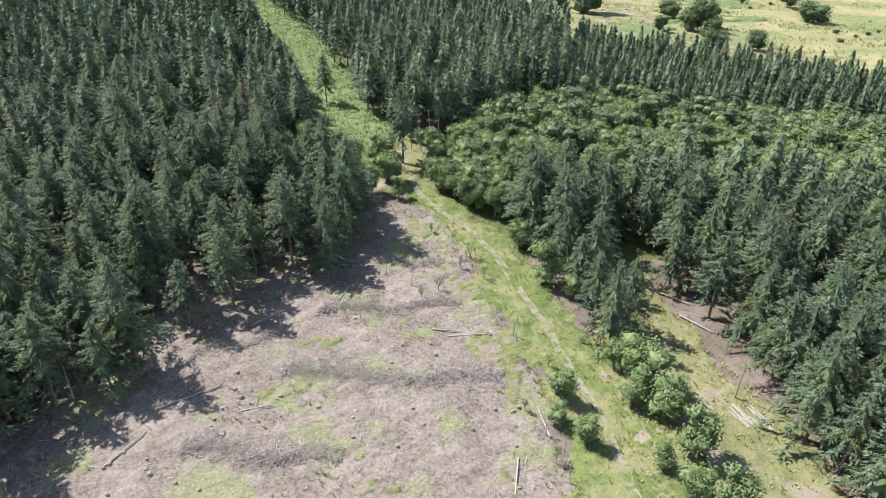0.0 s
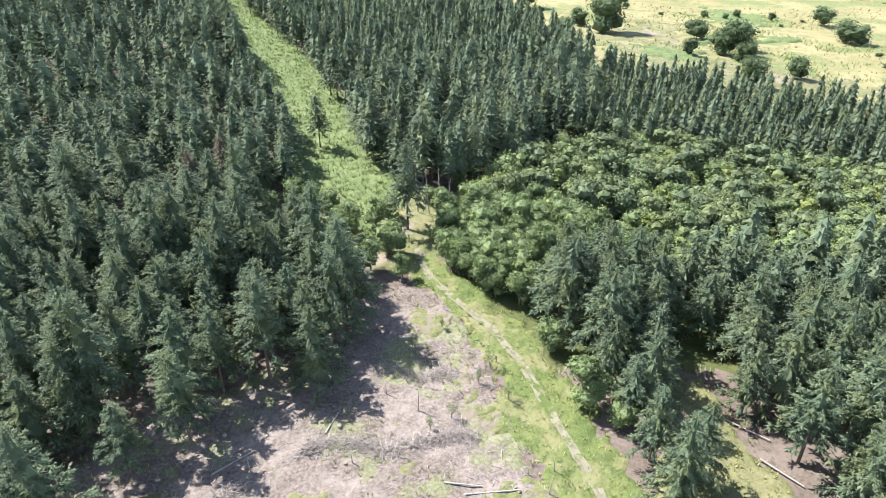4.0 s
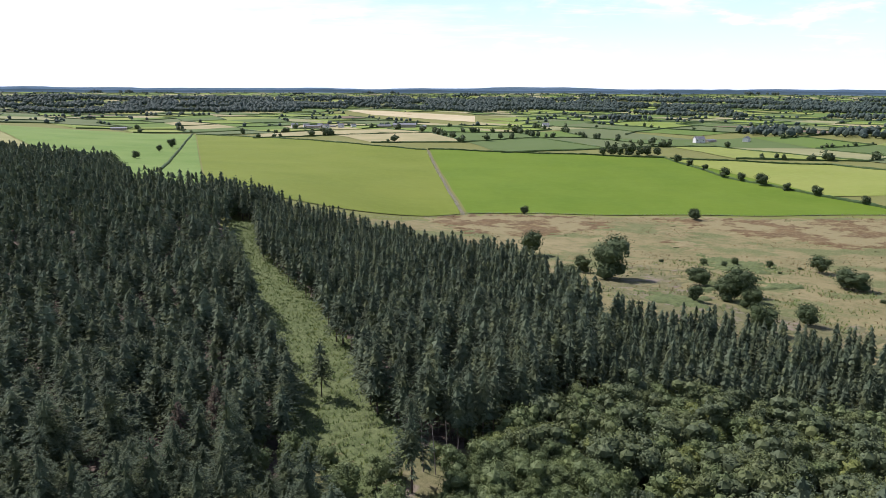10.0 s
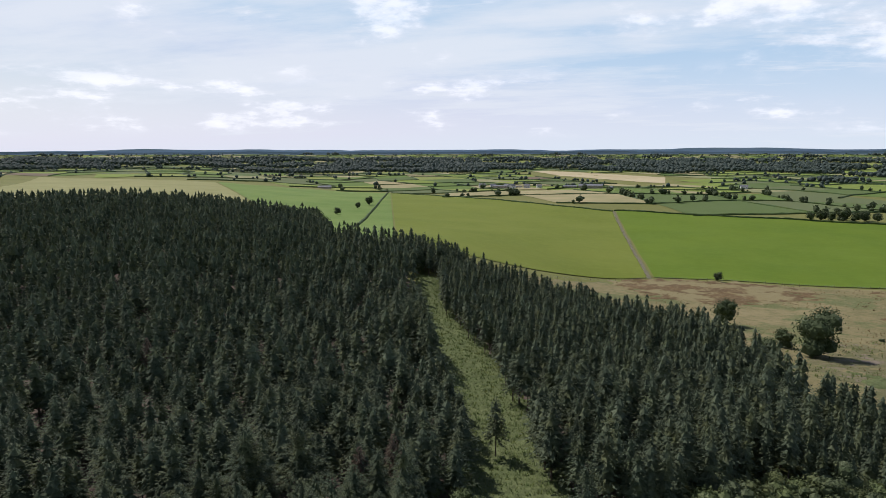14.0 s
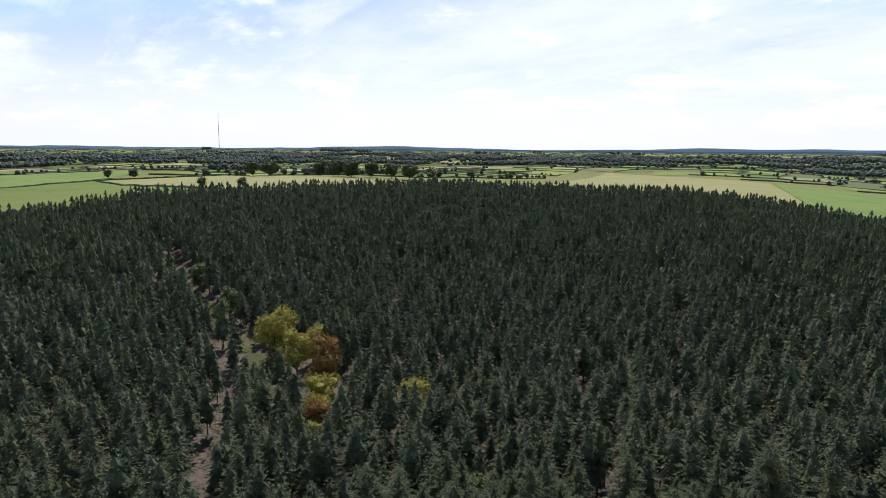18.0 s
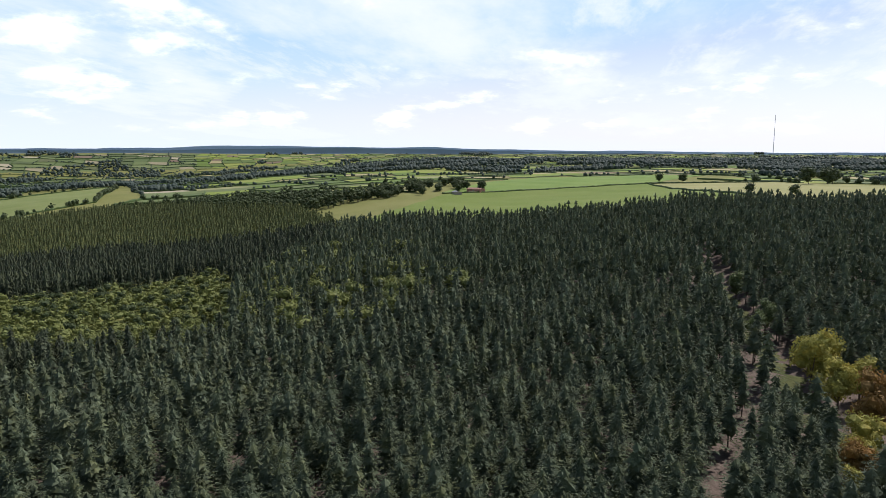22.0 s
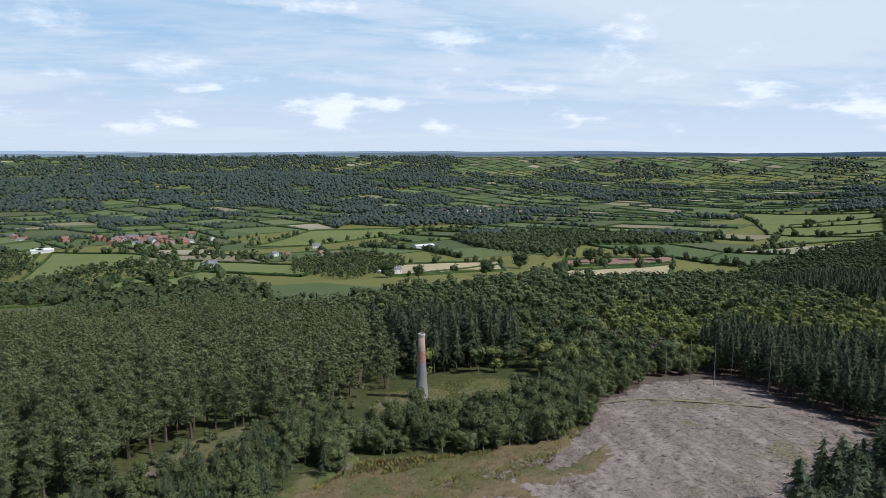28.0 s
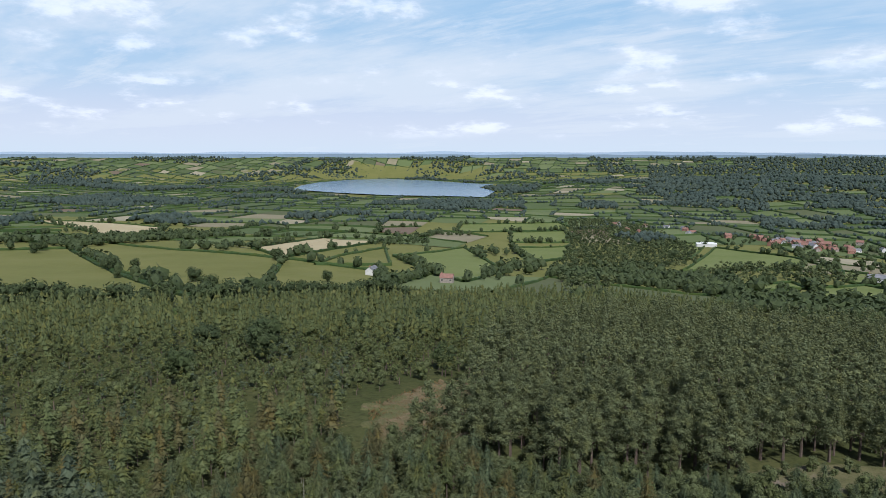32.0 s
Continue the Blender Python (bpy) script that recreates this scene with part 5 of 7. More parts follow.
x_, y_ = scatter(SCRUB_B, 3.2, 0.42)
for k in range(len(x_)):
    if k % 5 < 2:
        young_spruce.plant(x_[k], y_[k], RNG.uniform(0.4, 0.62), "young spruce at the end of the ride", "young spruces by the ride")
    else:
        birch_tree.plant(x_[k], y_[k], RNG.uniform(0.55, 0.95), "slender young birch at the end of the ride", "birches by the ride")
x_, y_ = scatter(FRINGE, 3.9, 0.36, 18)
stand("spruce_fringe", SPRUCE_MID, x_, y_, 0.75, 1.1, (SPRUCE_DARK, BARK), "dark spruces behind the felled clearing")
x_, y_ = scatter(GOLD_WOOD, 5.4, 0.45)
(xa, ya), (xb, yb) = split(x_, y_, (270, 2000))
x_, y_ = scatter([(-190, -70), (-215, -110), (-300, -152), (-400, -158), (-380, -90), (-260, -40)], 11.0, 0.5)
stand("leafy_wood", LEAF_FAR, x_, y_, 1.3, 1.75, (LEAF_OLIVE, BARK), "yellowish broadleaf trees scattered in the plantation edge")
x_, y_ = scatter(GOLD_WOOD, 15.0, 0.5)
stand("leafy_wood", LEAF_FAR, x_, y_, 0.9, 1.35, (LEAF_DARK, BARK), "darker trees in the yellowish wood")
stand("leafy_wood", LEAF_FAR, xa, ya, 0.6, 1.1, (LEAF_OLIVE, BARK), "yellowish green broadleaf wood")
stand("leafy_wood", LEAF_TINY, xb, yb, 0.6, 1.15, (LEAF_OLIVE, BARK), "yellowish green broadleaf wood on the slope")
x_, y_ = scatter(DARK_STAND, 5.0, 0.5, 30)
stand("spruce_stand", SPRUCE_TINY, x_, y_, 0.85, 1.15, (SPRUCE_DARK, BARK), "dark spruce stand on the slope")
x_, y_ = scatter(LARCH_HILL, 6.0, 0.55, 12)
stand("larch_plantation", SPRUCE_TINY, x_, y_, 0.65, 1.1, (LARCH, BARK), "light green larch plantation on the hill")
x_, y_ = scatter(EDGE_WOOD, 8.0, 0.45)
stand("wood_edge", LEAF_TINY, x_, y_, 1.0, 1.7, (LEAF_DARK, BARK), "dark broadleaf trees along the edge of the woods")
x_, y_ = scatter([(-790, -310), (-990, -630), (-1090, -610), (-1010, -400), (-910, -250)], 11.0, 0.45)
stand("hill_wood", LEAF_TINY, x_, y_, 1.5, 2.2, (LEAF_DARK, BARK), "dark broadleaf wood on top of the hill")
x_, y_ = scatter(BACK_WOOD, 5.8, 0.45)
m_ = ~inside(DARK_GROVE, x_, y_)
(xa, ya), (xb, yb) = split(x_[m_], y_[m_], (310, 2000))
u_ = RNG.uniform(0, 1, len(xa))
stand("mixed_wood", LEAF_FAR, xa[u_ < 0.35], ya[u_ < 0.35], 0.85, 1.4, (LEAF_DARK, BARK), "dark green mixed broadleaf wood behind the chimney")
stand("mixed_wood", LEAF_FAR, xa[(u_ >= 0.35) & (u_ < 0.8)], ya[(u_ >= 0.35) & (u_ < 0.8)], 0.8, 1.35, (BIRCH_LEAF, BARK), "mid green mixed broadleaf wood behind the chimney")
stand("mixed_wood", LEAF_FAR, xa[u_ >= 0.8], ya[u_ >= 0.8], 0.8, 1.3, (LEAF_OLIVE, BARK), "yellowish trees in the wood behind the chimney")
xb, yb = xb[::2], yb[::2]
stand("mixed_wood", LEAF_TINY, xb[::2], yb[::2], 1.1, 1.7, (LEAF_DARK, BARK), "dark green mixed broadleaf wood on the slope")
stand("mixed_wood", LEAF_TINY, xb[1::2], yb[1::2], 1.0, 1.6, (BIRCH_LEAF, BARK), "mid green mixed broadleaf wood on the slope")
for poly_, step_ in ((SCRUB_C, 3.0), (SCRUB_D, 3.0), (GLADE_EDGE, 3.4)):
    x_, y_ = scatter(poly_, step_, 0.45)
    for k in range(len(x_)):
        if k % 6 == 0:
            young_spruce.plant(x_[k], y_[k], RNG.uniform(0.35, 0.6), "young spruce in the scrub round the chimney", "young spruces in the scrub")
        elif k % 3:
            bush_kind.plant(x_[k], y_[k], RNG.uniform(0.45, 0.85), "rounded green willow bush in the scrub", "bushes in the scrub")
        else:
            birch_tree.plant(x_[k], y_[k], RNG.uniform(0.55, 1.0), "slender young birch in the scrub round the chimney", "birches round the chimney")
x_, y_ = scatter([(104, -84), (66, -108), (36, -130), (10, -152), (0, -170), (-8, -176), (-2, -188), (14, -172), (40, -146), (70, -124), (100, -106)], 3.4, 0.48)
m_ = ~inside([(33, -135), (33, -146), (24, -157), (13, -160), (14, -150), (23, -142)], x_, y_) & (RNG.uniform(0, 1, len(x_)) > 0.2)
stand("woodland_scrub", LEAF_MID, x_[m_], y_[m_], 0.22, 0.6, (BIRCH_LEAF, BARK), "low leafy scrub under the edge of the pines")
x_, y_ = scatter(DARK_GROVE, 4.2, 0.36)
stand("conifer_grove", SPRUCE_MID, x_, y_, 0.7, 1.45, (SPRUCE_DARK, BARK), "dark conifer grove behind the chimney")
x_, y_ = scatter(LARCHES, 4.9, 0.45, 12)
m_ = RNG.uniform(0, 1, len(x_))
(xa, ya), (xb, yb) = split(x_[m_ > 0.86], y_[m_ > 0.86], (250, 2000))
stand("leafy_patches", LEAF_MID, xa, ya, 0.6, 1.05, (BIRCH_LEAF, BARK), "rounded birches and willows among the larches")
stand("leafy_patches", LEAF_FAR, xb, yb, 0.5, 0.95, (LARCH, BARK), "rounded broadleaf trees among the larches")
stand("scattered_spruces", LARCH_FAR, x_[m_ < 0.08], y_[m_ < 0.08], 0.7, 1.0, (SPRUCE, BARK), "darker spruces among the larches")
m_ = (m_ >= 0.08) & (m_ <= 0.86)
(xa, ya), (xb, yb), (xc, yc) = split(x_[m_], y_[m_], (170, 260, 2000))
stand("larch_wood", SPRUCE_MID, np.delete(xa, slice(1, None, 3)), np.delete(ya, slice(1, None, 3)), 0.55, 0.95, (LARCH, BARK), "light green young larch wood")
stand("larch_wood", SPRUCE_MID, xa[1::3], ya[1::3], 0.55, 0.95, (LARCH_TAN, BARK), "tawny young larch wood")
stand("larch_wood", LARCH_FAR, xb, yb, 0.5, 1.0, (LARCH, BARK), "light green young larch wood")
stand("larch_wood", SPRUCE_TINY, xc, yc, 0.6, 0.95, (LARCH, BARK), "light green young larch wood")
x_, y_ = scatter(BELT, 7.0, 0.45)
stand("hedgerow_belt", LEAF_FAR, x_, y_, 1.5, 2.1, (LEAF_DARK, BARK), "belt of dark broadleaf trees along the field edge")

NEAR_MIX = [(22, -100), (40, -90), (80, -58), (104, -16), (140, 2), (114, -50), (110, -84), (102, -92), (94, -108), (72, -100), (56, -106)]
x_, y_ = scatter(NEAR_MIX, 3.7, 0.42)
for k in range(len(x_)):
    if k % 4 == 0:
        birch_tree.plant(x_[k], y_[k], RNG.uniform(0.6, 1.05), "slender young birch in the mixed wood", "birches in the mixed wood")
    elif k % 4 == 2:
        (tawny_larch if k % 8 == 2 else larch_tree).plant(x_[k], y_[k], RNG.uniform(0.5, 0.8), "tawny young larch in the mixed wood" if k % 8 == 2 else "light green young larch in the mixed wood", "larches in the mixed wood")
    elif k % 4 == 1:
        pine_tree.plant(x_[k], y_[k], RNG.uniform(0.5, 0.7), "short bushy pine in the mixed wood", "pines in the mixed wood")
    else:
        young_spruce.plant(x_[k], y_[k], RNG.uniform(0.5, 0.75), "young spruce in the mixed wood", "young spruces in the mixed wood")

# ---- far farmland ----
WOODS = [S1, S2, S3, PINES, GOLD_WOOD, DARK_STAND, LARCH_HILL, BACK_WOOD, LARCHES, MOOR_POLY, FRINGE]
LAKE = [polar(233.5, 3240), polar(230, 2950), polar(226, 2760), polar(221, 2700), polar(218, 2640), polar(217.2, 3050), polar(218.5, 3400), polar(217.3, 3700), polar(220, 3900), polar(222.5, 4200), polar(226, 4500), polar(229, 4350), polar(231.5, 4000), polar(233, 3600)]


def farmland():
    """Jittered quilts of fields; returns field corners, hedge lines, and woods."""
    quads, lines, woods = [], [], []
    for k, (r0, r1, w, h, turn) in enumerate(((360, 1300, 125, 160, 20), (1300, 2700, 95, 120, 35), (2700, 4100, 92, 105, 12), (4100, 4900, 74, 86, 28))):
        n = int(r1 / min(w, h)) + 2
        g = np.stack(np.meshgrid(np.arange(-n, n + 1) * w, np.arange(-n, n + 1) * h, indexing="ij"), 2).astype(float)
        g += RNG.uniform(-0.26, 0.26, g.shape) * (w, h)
        c, s = math.cos(radians(turn)), math.sin(radians(turn))
        g = np.stack((g[..., 0] * c - g[..., 1] * s, g[..., 0] * s + g[..., 1] * c), 2)
        for i in range(2 * n):
            for j in range(2 * n):
                q = [g[i, j], g[i + 1, j], g[i + 1, j + 1], g[i, j + 1]]
                m = sum(q) / 4
                d = math.hypot(*m)
                az = math.degrees(math.atan2(-m[0], m[1])) % 360
                if not r0 < d < r1 or 260 < az < 318:
                    continue
                pts = np.array([m] + [m + 0.8 * (p - m) for p in q])
                if any(inside(p, pts[:, 0], pts[:, 1]).any() for p in WOODS + FIELD_POLYS) or inside(LAKE, pts[:, 0], pts[:, 1]).any():
                    continue
                dry = az < 120 or az > 318
                if dry and k > 0 and (i + j) % 4 == 0:
                    quads.append(q)
                    continue
                v = noise.noise(Vector((m[0] / 420, m[1] / 420, 3.0)))
                lone = 0.5 if 170 < az < 205 and d > 2300 else (0.62 if dry and 2300 < d < 4100 else (-0.1 if dry and d > 1300 else 0.0))
                if v + 0.35 * RNG.uniform(-1, 1) + lone > (0.5 if 120 < az < 260 and d < 900 else (0.27 if 120 < az < 260 else 0.5)):
                    woods.append(q)
                else:
                    quads.append(q)
                for a, b in ((0, 1), (1, 2)):
                    if RNG.uniform() < 0.85:
                        lines.append((q[a], q[b]))
    return quads, lines, woods


quads_, lines_, woods_ = farmland()
for wet_ in (False, True):
    vs_, ts_, base_ = [], [], 0
    for q in quads_:
        m = sum(q) / 4
        if (120 < math.degrees(math.atan2(-m[0], m[1])) % 360 < 260) != wet_:
            continue
        v, t = quad_arrays([m + 0.985 * (p - m) for p in q], 45, 0.6)
        vs_.append(v)
        ts_.append(t + base_)
        base_ += len(v)
    tagged(new("distant_fields", mesh_from("distant_fields", np.concatenate(vs_), np.concatenate(ts_), [F_VALLEY if wet_ else F_PATCH], smooth=True)), "patchwork of small valley fields" if wet_ else "patchwork of level green and straw fields", "fields", kind="stuff")
vs_, ts_, base_ = [], [], 0
tx_, ty_ = [], []
for a, b in lines_:
    d = math.hypot(*((a + b) / 2))
    wet = 120 < math.degrees(math.atan2(-a[0], a[1])) % 360 < 260
    v, t = hedge_arrays(a, b, 3.5 if d < 1300 else (6 if wet else 4.0), (2.8 if wet else 2.0) if d < 1300 else (4.0 if wet else 2.4), 9 if d < 1300 else 34)
    vs_.append(v)
    ts_.append(t + base_)
    base_ += len(v)
    ln = np.linalg.norm(b - a)
    n = RNG.poisson(ln / ((13 if wet else 26) if d < 1300 else ((13 if d < 2700 else 26) if wet else 60)) * RNG.choice((0.1, 0.7, 2.2)))
    f = RNG.uniform(0, 1, n)
    tx_.append(a[0] + f * (b[0] - a[0]) + RNG.uniform(-3, 3, n))
    ty_.append(a[1] + f * (b[1] - a[1]) + RNG.uniform(-3, 3, n))
tagged(new("distant_hedges", mesh_from("distant_hedges", np.concatenate(vs_), np.concatenate(ts_), [HEDGE])), "dark hedges between distant fields", "hedges", kind="stuff")
tx_, ty_ = np.concatenate(tx_), np.concatenate(ty_)
ok_ = ~inside(LAKE, tx_, ty_)
tx_, ty_ = tx_[ok_], ty_[ok_]
(xa, ya), (xb, yb) = split(tx_, ty_, (1500, 9000))
stand("hedgerow_trees", BLOBS, xa, ya, 0.35, 1.0, (LEAF_DARK, BARK), "rounded hedgerow trees among the fields")
stand("hedgerow_trees", BLOBS_FAR, xb, yb, 0.4, 0.95, (HAZE_LEAF, BARK), "far hedgerow trees in the valley")
wx_, wy_ = [], []
for q in woods_:
    d = math.hypot(*(sum(q) / 4))
    x_, y_ = scatter([tuple(p) for p in q], 11 if d < 1300 else (17 if d < 2700 else 26), 0.45)
    wx_.append(x_)
    wy_.append(y_)
wx_, wy_ = np.concatenate(wx_), np.concatenate(wy_)
(xa, ya), (xb, yb), (xc, yc) = split(wx_, wy_, (1300, 2700, 9000))
stand("copse_trees", BLOBS, xa, ya, 0.7, 1.15, (LEAF_DARK, BARK), "dark copses among the fields")
stand("far_woods", BLOBS_FAR, xb, yb, 0.9, 1.5, (HAZE_LEAF, BARK), "dark woods in the valley")
stand("far_woods", BLOBS_FAR, xc, yc, 1.2, 1.9, (HAZE_LEAF, BARK), "dark woods on the far hills")

# hedges and trees round the valley fields
hx_, hy_ = [], []
for q_ in FIELD_POLYS:
    c_ = np.mean(q_, axis=0)
    if not 120 < math.degrees(math.atan2(-c_[0], c_[1])) % 360 < 262:
        continue
    q_ = [tuple(c_ + 1.03 * (np.array(p) - c_)) for p in q_]
    hedge(q_ + [q_[0]], "tall dark hedge round a valley field", 4.0, 3.0, 5.0)
    for a, b in zip(q_, q_[1:] + q_[:1]):
        n = RNG.poisson(math.dist(a, b) / (16 if math.hypot(*c_) > 720 else 60) * RNG.choice((0.1, 0.6, 1.2)))
        f = RNG.uniform(0, 1, n)
        hx_.append(a[0] + f * (b[0] - a[0]) + RNG.uniform(-3, 3, n))
        hy_.append(a[1] + f * (b[1] - a[1]) + RNG.uniform(-3, 3, n))
stand("hedgerow_trees", BLOBS, np.concatenate(hx_), np.concatenate(hy_), 0.45, 1.15, (LEAF_DARK, BARK), "dark trees in the hedges of the valley fields")
x_, y_ = scatter([polar(150, 560), polar(150, 1350), polar(175, 1400), polar(200, 1400), polar(225, 1350), polar(250, 1350), polar(250, 560), polar(225, 560), polar(205, 480), polar(180, 480)], 17.0, 0.5)
v_ = np.array([noise.noise(Vector((a / 120, b / 120, 11.0))) for a, b in zip(x_, y_)]) + RNG.uniform(-0.12, 0.12, len(x_))
m_ = v_ > 0.36
for p in WOODS + FIELD_POLYS:
    m_ &= ~inside(p, x_, y_)
stand("copse_trees", BLOBS, x_[m_], y_[m_], 0.6, 1.2, (LEAF_DARK, BARK), "irregular copses between the valley fields")
for poly_, step_, lo_, hi_ in (([(916, -1505), (836, -1585), (678, -1449), (482, -1218), (382, -983), (363, -815), (299, -579), (277, -468), (381, -595), (625, -1042)], 12.0, 0.7, 1.25), ([(-257, -1247), (-228, -1103), (-320, -1027), (-436, -1038), (-523, -1249), (-436, -1407)], 15.0, 0.8, 1.3), ([(47, -956), (38, -770), (-22, -678), (-96, -847), (-104, -993), (-35, -1098)], 10.0, 0.6, 1.1), ([(333, -867), (303, -959), (170, -939), (149, -821), (241, -761), (270, -699)], 13.0, 0.7, 1.2)):
    x_, y_ = scatter(poly_, step_, 0.5)
    stand("copse_trees", LEAF_TINY, x_[::2], y_[::2], lo_ * 1.25, hi_ * 1.3, (LEAF_DARK, BARK), "dark rounded wood among the valley fields")
    stand("copse_trees", LEAF_TINY, x_[1::2], y_[1::2], lo_ * 1.15, hi_ * 1.2, (BIRCH_LEAF, BARK), "green rounded wood among the valley fields")
VR_ = np.random.default_rng(21)
vx_, vy_ = 330 + VR_.normal(0, 110, 150), -1395 + VR_.normal(0, 70, 150)
stand("village_trees", BLOBS, vx_, vy_, 0.4, 0.9, (LEAF_DARK, BARK), "dark garden trees among the village houses")

# lake
lv_ = [(x, y, -106.0) for x, y in LAKE]
bm = bmesh.new()
bmesh.ops.contextual_create(bm, geom=[bm.verts.new(v) for v in lv_])
bmesh.ops.triangulate(bm, faces=bm.faces[:])
bmesh.ops.recalc_face_normals(bm, faces=bm.faces[:])
for f in bm.faces:
    if f.normal.z < 0:
        f.normal_flip()
tagged(part("lake", bm, WATER), "wide pale blue lake in the valley", "lake", kind="structure")


def ridge(name, d, base, low, high, seed, mat, label):
    """A far line of hills that closes the horizon."""
    az = np.arange(-45, 262, 0.5)
    hs = []
    for a in az:
        n = noise.noise(Vector((a / 14, seed, 0))) + 0.5 * noise.noise(Vector((a / 4, seed, 5))) + 0.15 * noise.noise(Vector((a / 1.1, seed, 9)))
        hs.append(low + (high - low) * min(1, max(0, 0.5 + 0.7 * n)) + 26 * math.exp(-((a - 108) / 13) ** 2))
    x, y = -np.sin(np.radians(az)) * d, np.cos(np.radians(az)) * d
    n = len(az)
    v = np.concatenate((np.stack((x, y, np.full(n, base)), 1), np.stack((x, y, np.array(hs)), 1)))
    i = np.arange(n - 1)
    t = np.concatenate((np.stack((i, i + 1, i + n + 1), 1), np.stack((i, i + n + 1, i + n), 1)))
    tagged(new(name, mesh_from(name, v, t, [mat])), label, "hills", kind="structure")


# distance haze painted into the hill colours, paler on the farther ridge
BLUE_HILL = plain("haze_tinted_blue_hills", (0.22, 0.29, 0.36), 1.0, 0.0, 0.12, 0.004)
PALE_HILL = plain("haze_tinted_pale_hills", (0.40, 0.50, 0.60), 1.0, 0.0, 0.08, 0.004)
ridge("backdrop_hills", 4955, -130, 40, 58, 3.0, BLUE_HILL, "blue haze-coloured hills on the horizon")
ridge("backdrop_hills", 4980, -130, 50, 74, 8.0, PALE_HILL, "pale blue haze-coloured hills on the horizon")

# hedges round the nearer fields
for line_ in ([(330, 482), (306, 560), (272, 676), (264, 832)], [(264, 834), (120, 880), (-20, 934)], [(-22, 926), (-430, 1232)], [(-232, 572), (-440, 1240)], [(268, 828), (430, 772), (560, 562)], [(-940, -180), (-1165, 112), (-1235, 352)], [(-1165, 112), (-515, 185)],
              [(-868, -948), (-1228, -1374)], [(-1150, -880), (-1705, -1232)], [(-822, -1182), (-860, -950)], [(-229, -640), (-347, -970)], [(-63, -702), (-216, -848)], [(165, -852), (30, -742)], [(0, -862), (200, -1002)], [(345, -852), (205, -1006)],
              [(315, -190), (905, -335)], [(317, -200), (610, -434)], [(905, -335), (1012, -412)], [(612, -434), (1010, -412)], [(305, -290), (480, -452)], [(480, -452), (610, -436)], [(630, -452), (832, -802)], [(757, -495), (905, -722)]):
    hedge(line_)

# ---- chimney ----


def ring_shaft(bm, profile_pts, sides=28):
    rings = []
    for r, z in profile_pts:
        rings.append([bm.verts.new((r * math.cos(2 * math.pi * k / sides), r * math.sin(2 * math.pi * k / sides), z)) for k in range(sides)])
    for a, b in zip(rings, rings[1:]):
        for k in range(sides):
            n = (k + 1) % sides
            bm.faces.new((a[k], a[n], b[n], b[k]))
    return rings


def chimney(x, y, h=18.6):
    ob = new("chimney_stack")
    ob.location = (x, y, gz(x, y) - 0.2)
    tagged(ob, "tall tapering stone and red brick chimney standing alone", "chimney")
    bm = bmesh.new()
    ring_shaft(bm, ((2.0, -0.6), (1.95, 0.5), (1.78, 0.55), (1.45, h * 0.33), (1.2, h * 0.56)))
    part("stone_shaft", bm, STONE, ob, "grey limestone lower shaft", True)
    bm = bmesh.new()
    ring_shaft(bm, ((1.19, h * 0.56), (1.1, h * 0.66), (1.06, h * 0.73)))
    part("brick_shaft", bm, BRICK, ob, "red brick shaft", True)
    bm = bmesh.new()
    ring_shaft(bm, ((1.06, h * 0.73), (0.93, h * 0.955), (0.66, h * 0.955)))
    part("upper_shaft", bm, BRICK_PALE, ob, "weathered pale brick upper shaft", True)
    bm = bmesh.new()
    ring_shaft(bm, ((0.94, h * 0.955), (1.05, h * 0.965), (1.05, h * 0.99), (0.98, h), (0.68, h), (0.66, h * 0.8)))
    part("cap", bm, CAP_STONE, ob, "pale stone cap")
    for z in (0.6, 0.665, 0.7, 0.745):
        bm = bmesh.new()
        r = 1.2 - (z - 0.56) * 1.15
        ring_shaft(bm, ((r, h * z - 0.12), (r + 0.07, h * z - 0.08), (r + 0.06, h * z + 0.08), (r - 0.02, h * z + 0.12)))
        part("iron_band", bm, BRICK, ob)
    bm = bmesh.new()
    box(bm, 1.0, 0.5, 1.6, 0, -1.85, 0.9)
    part("flue_opening", bm, ROOF_DARK, ob, "dark arched flue opening")


chimney(-24.8, -183.4)

# ---- buildings ----


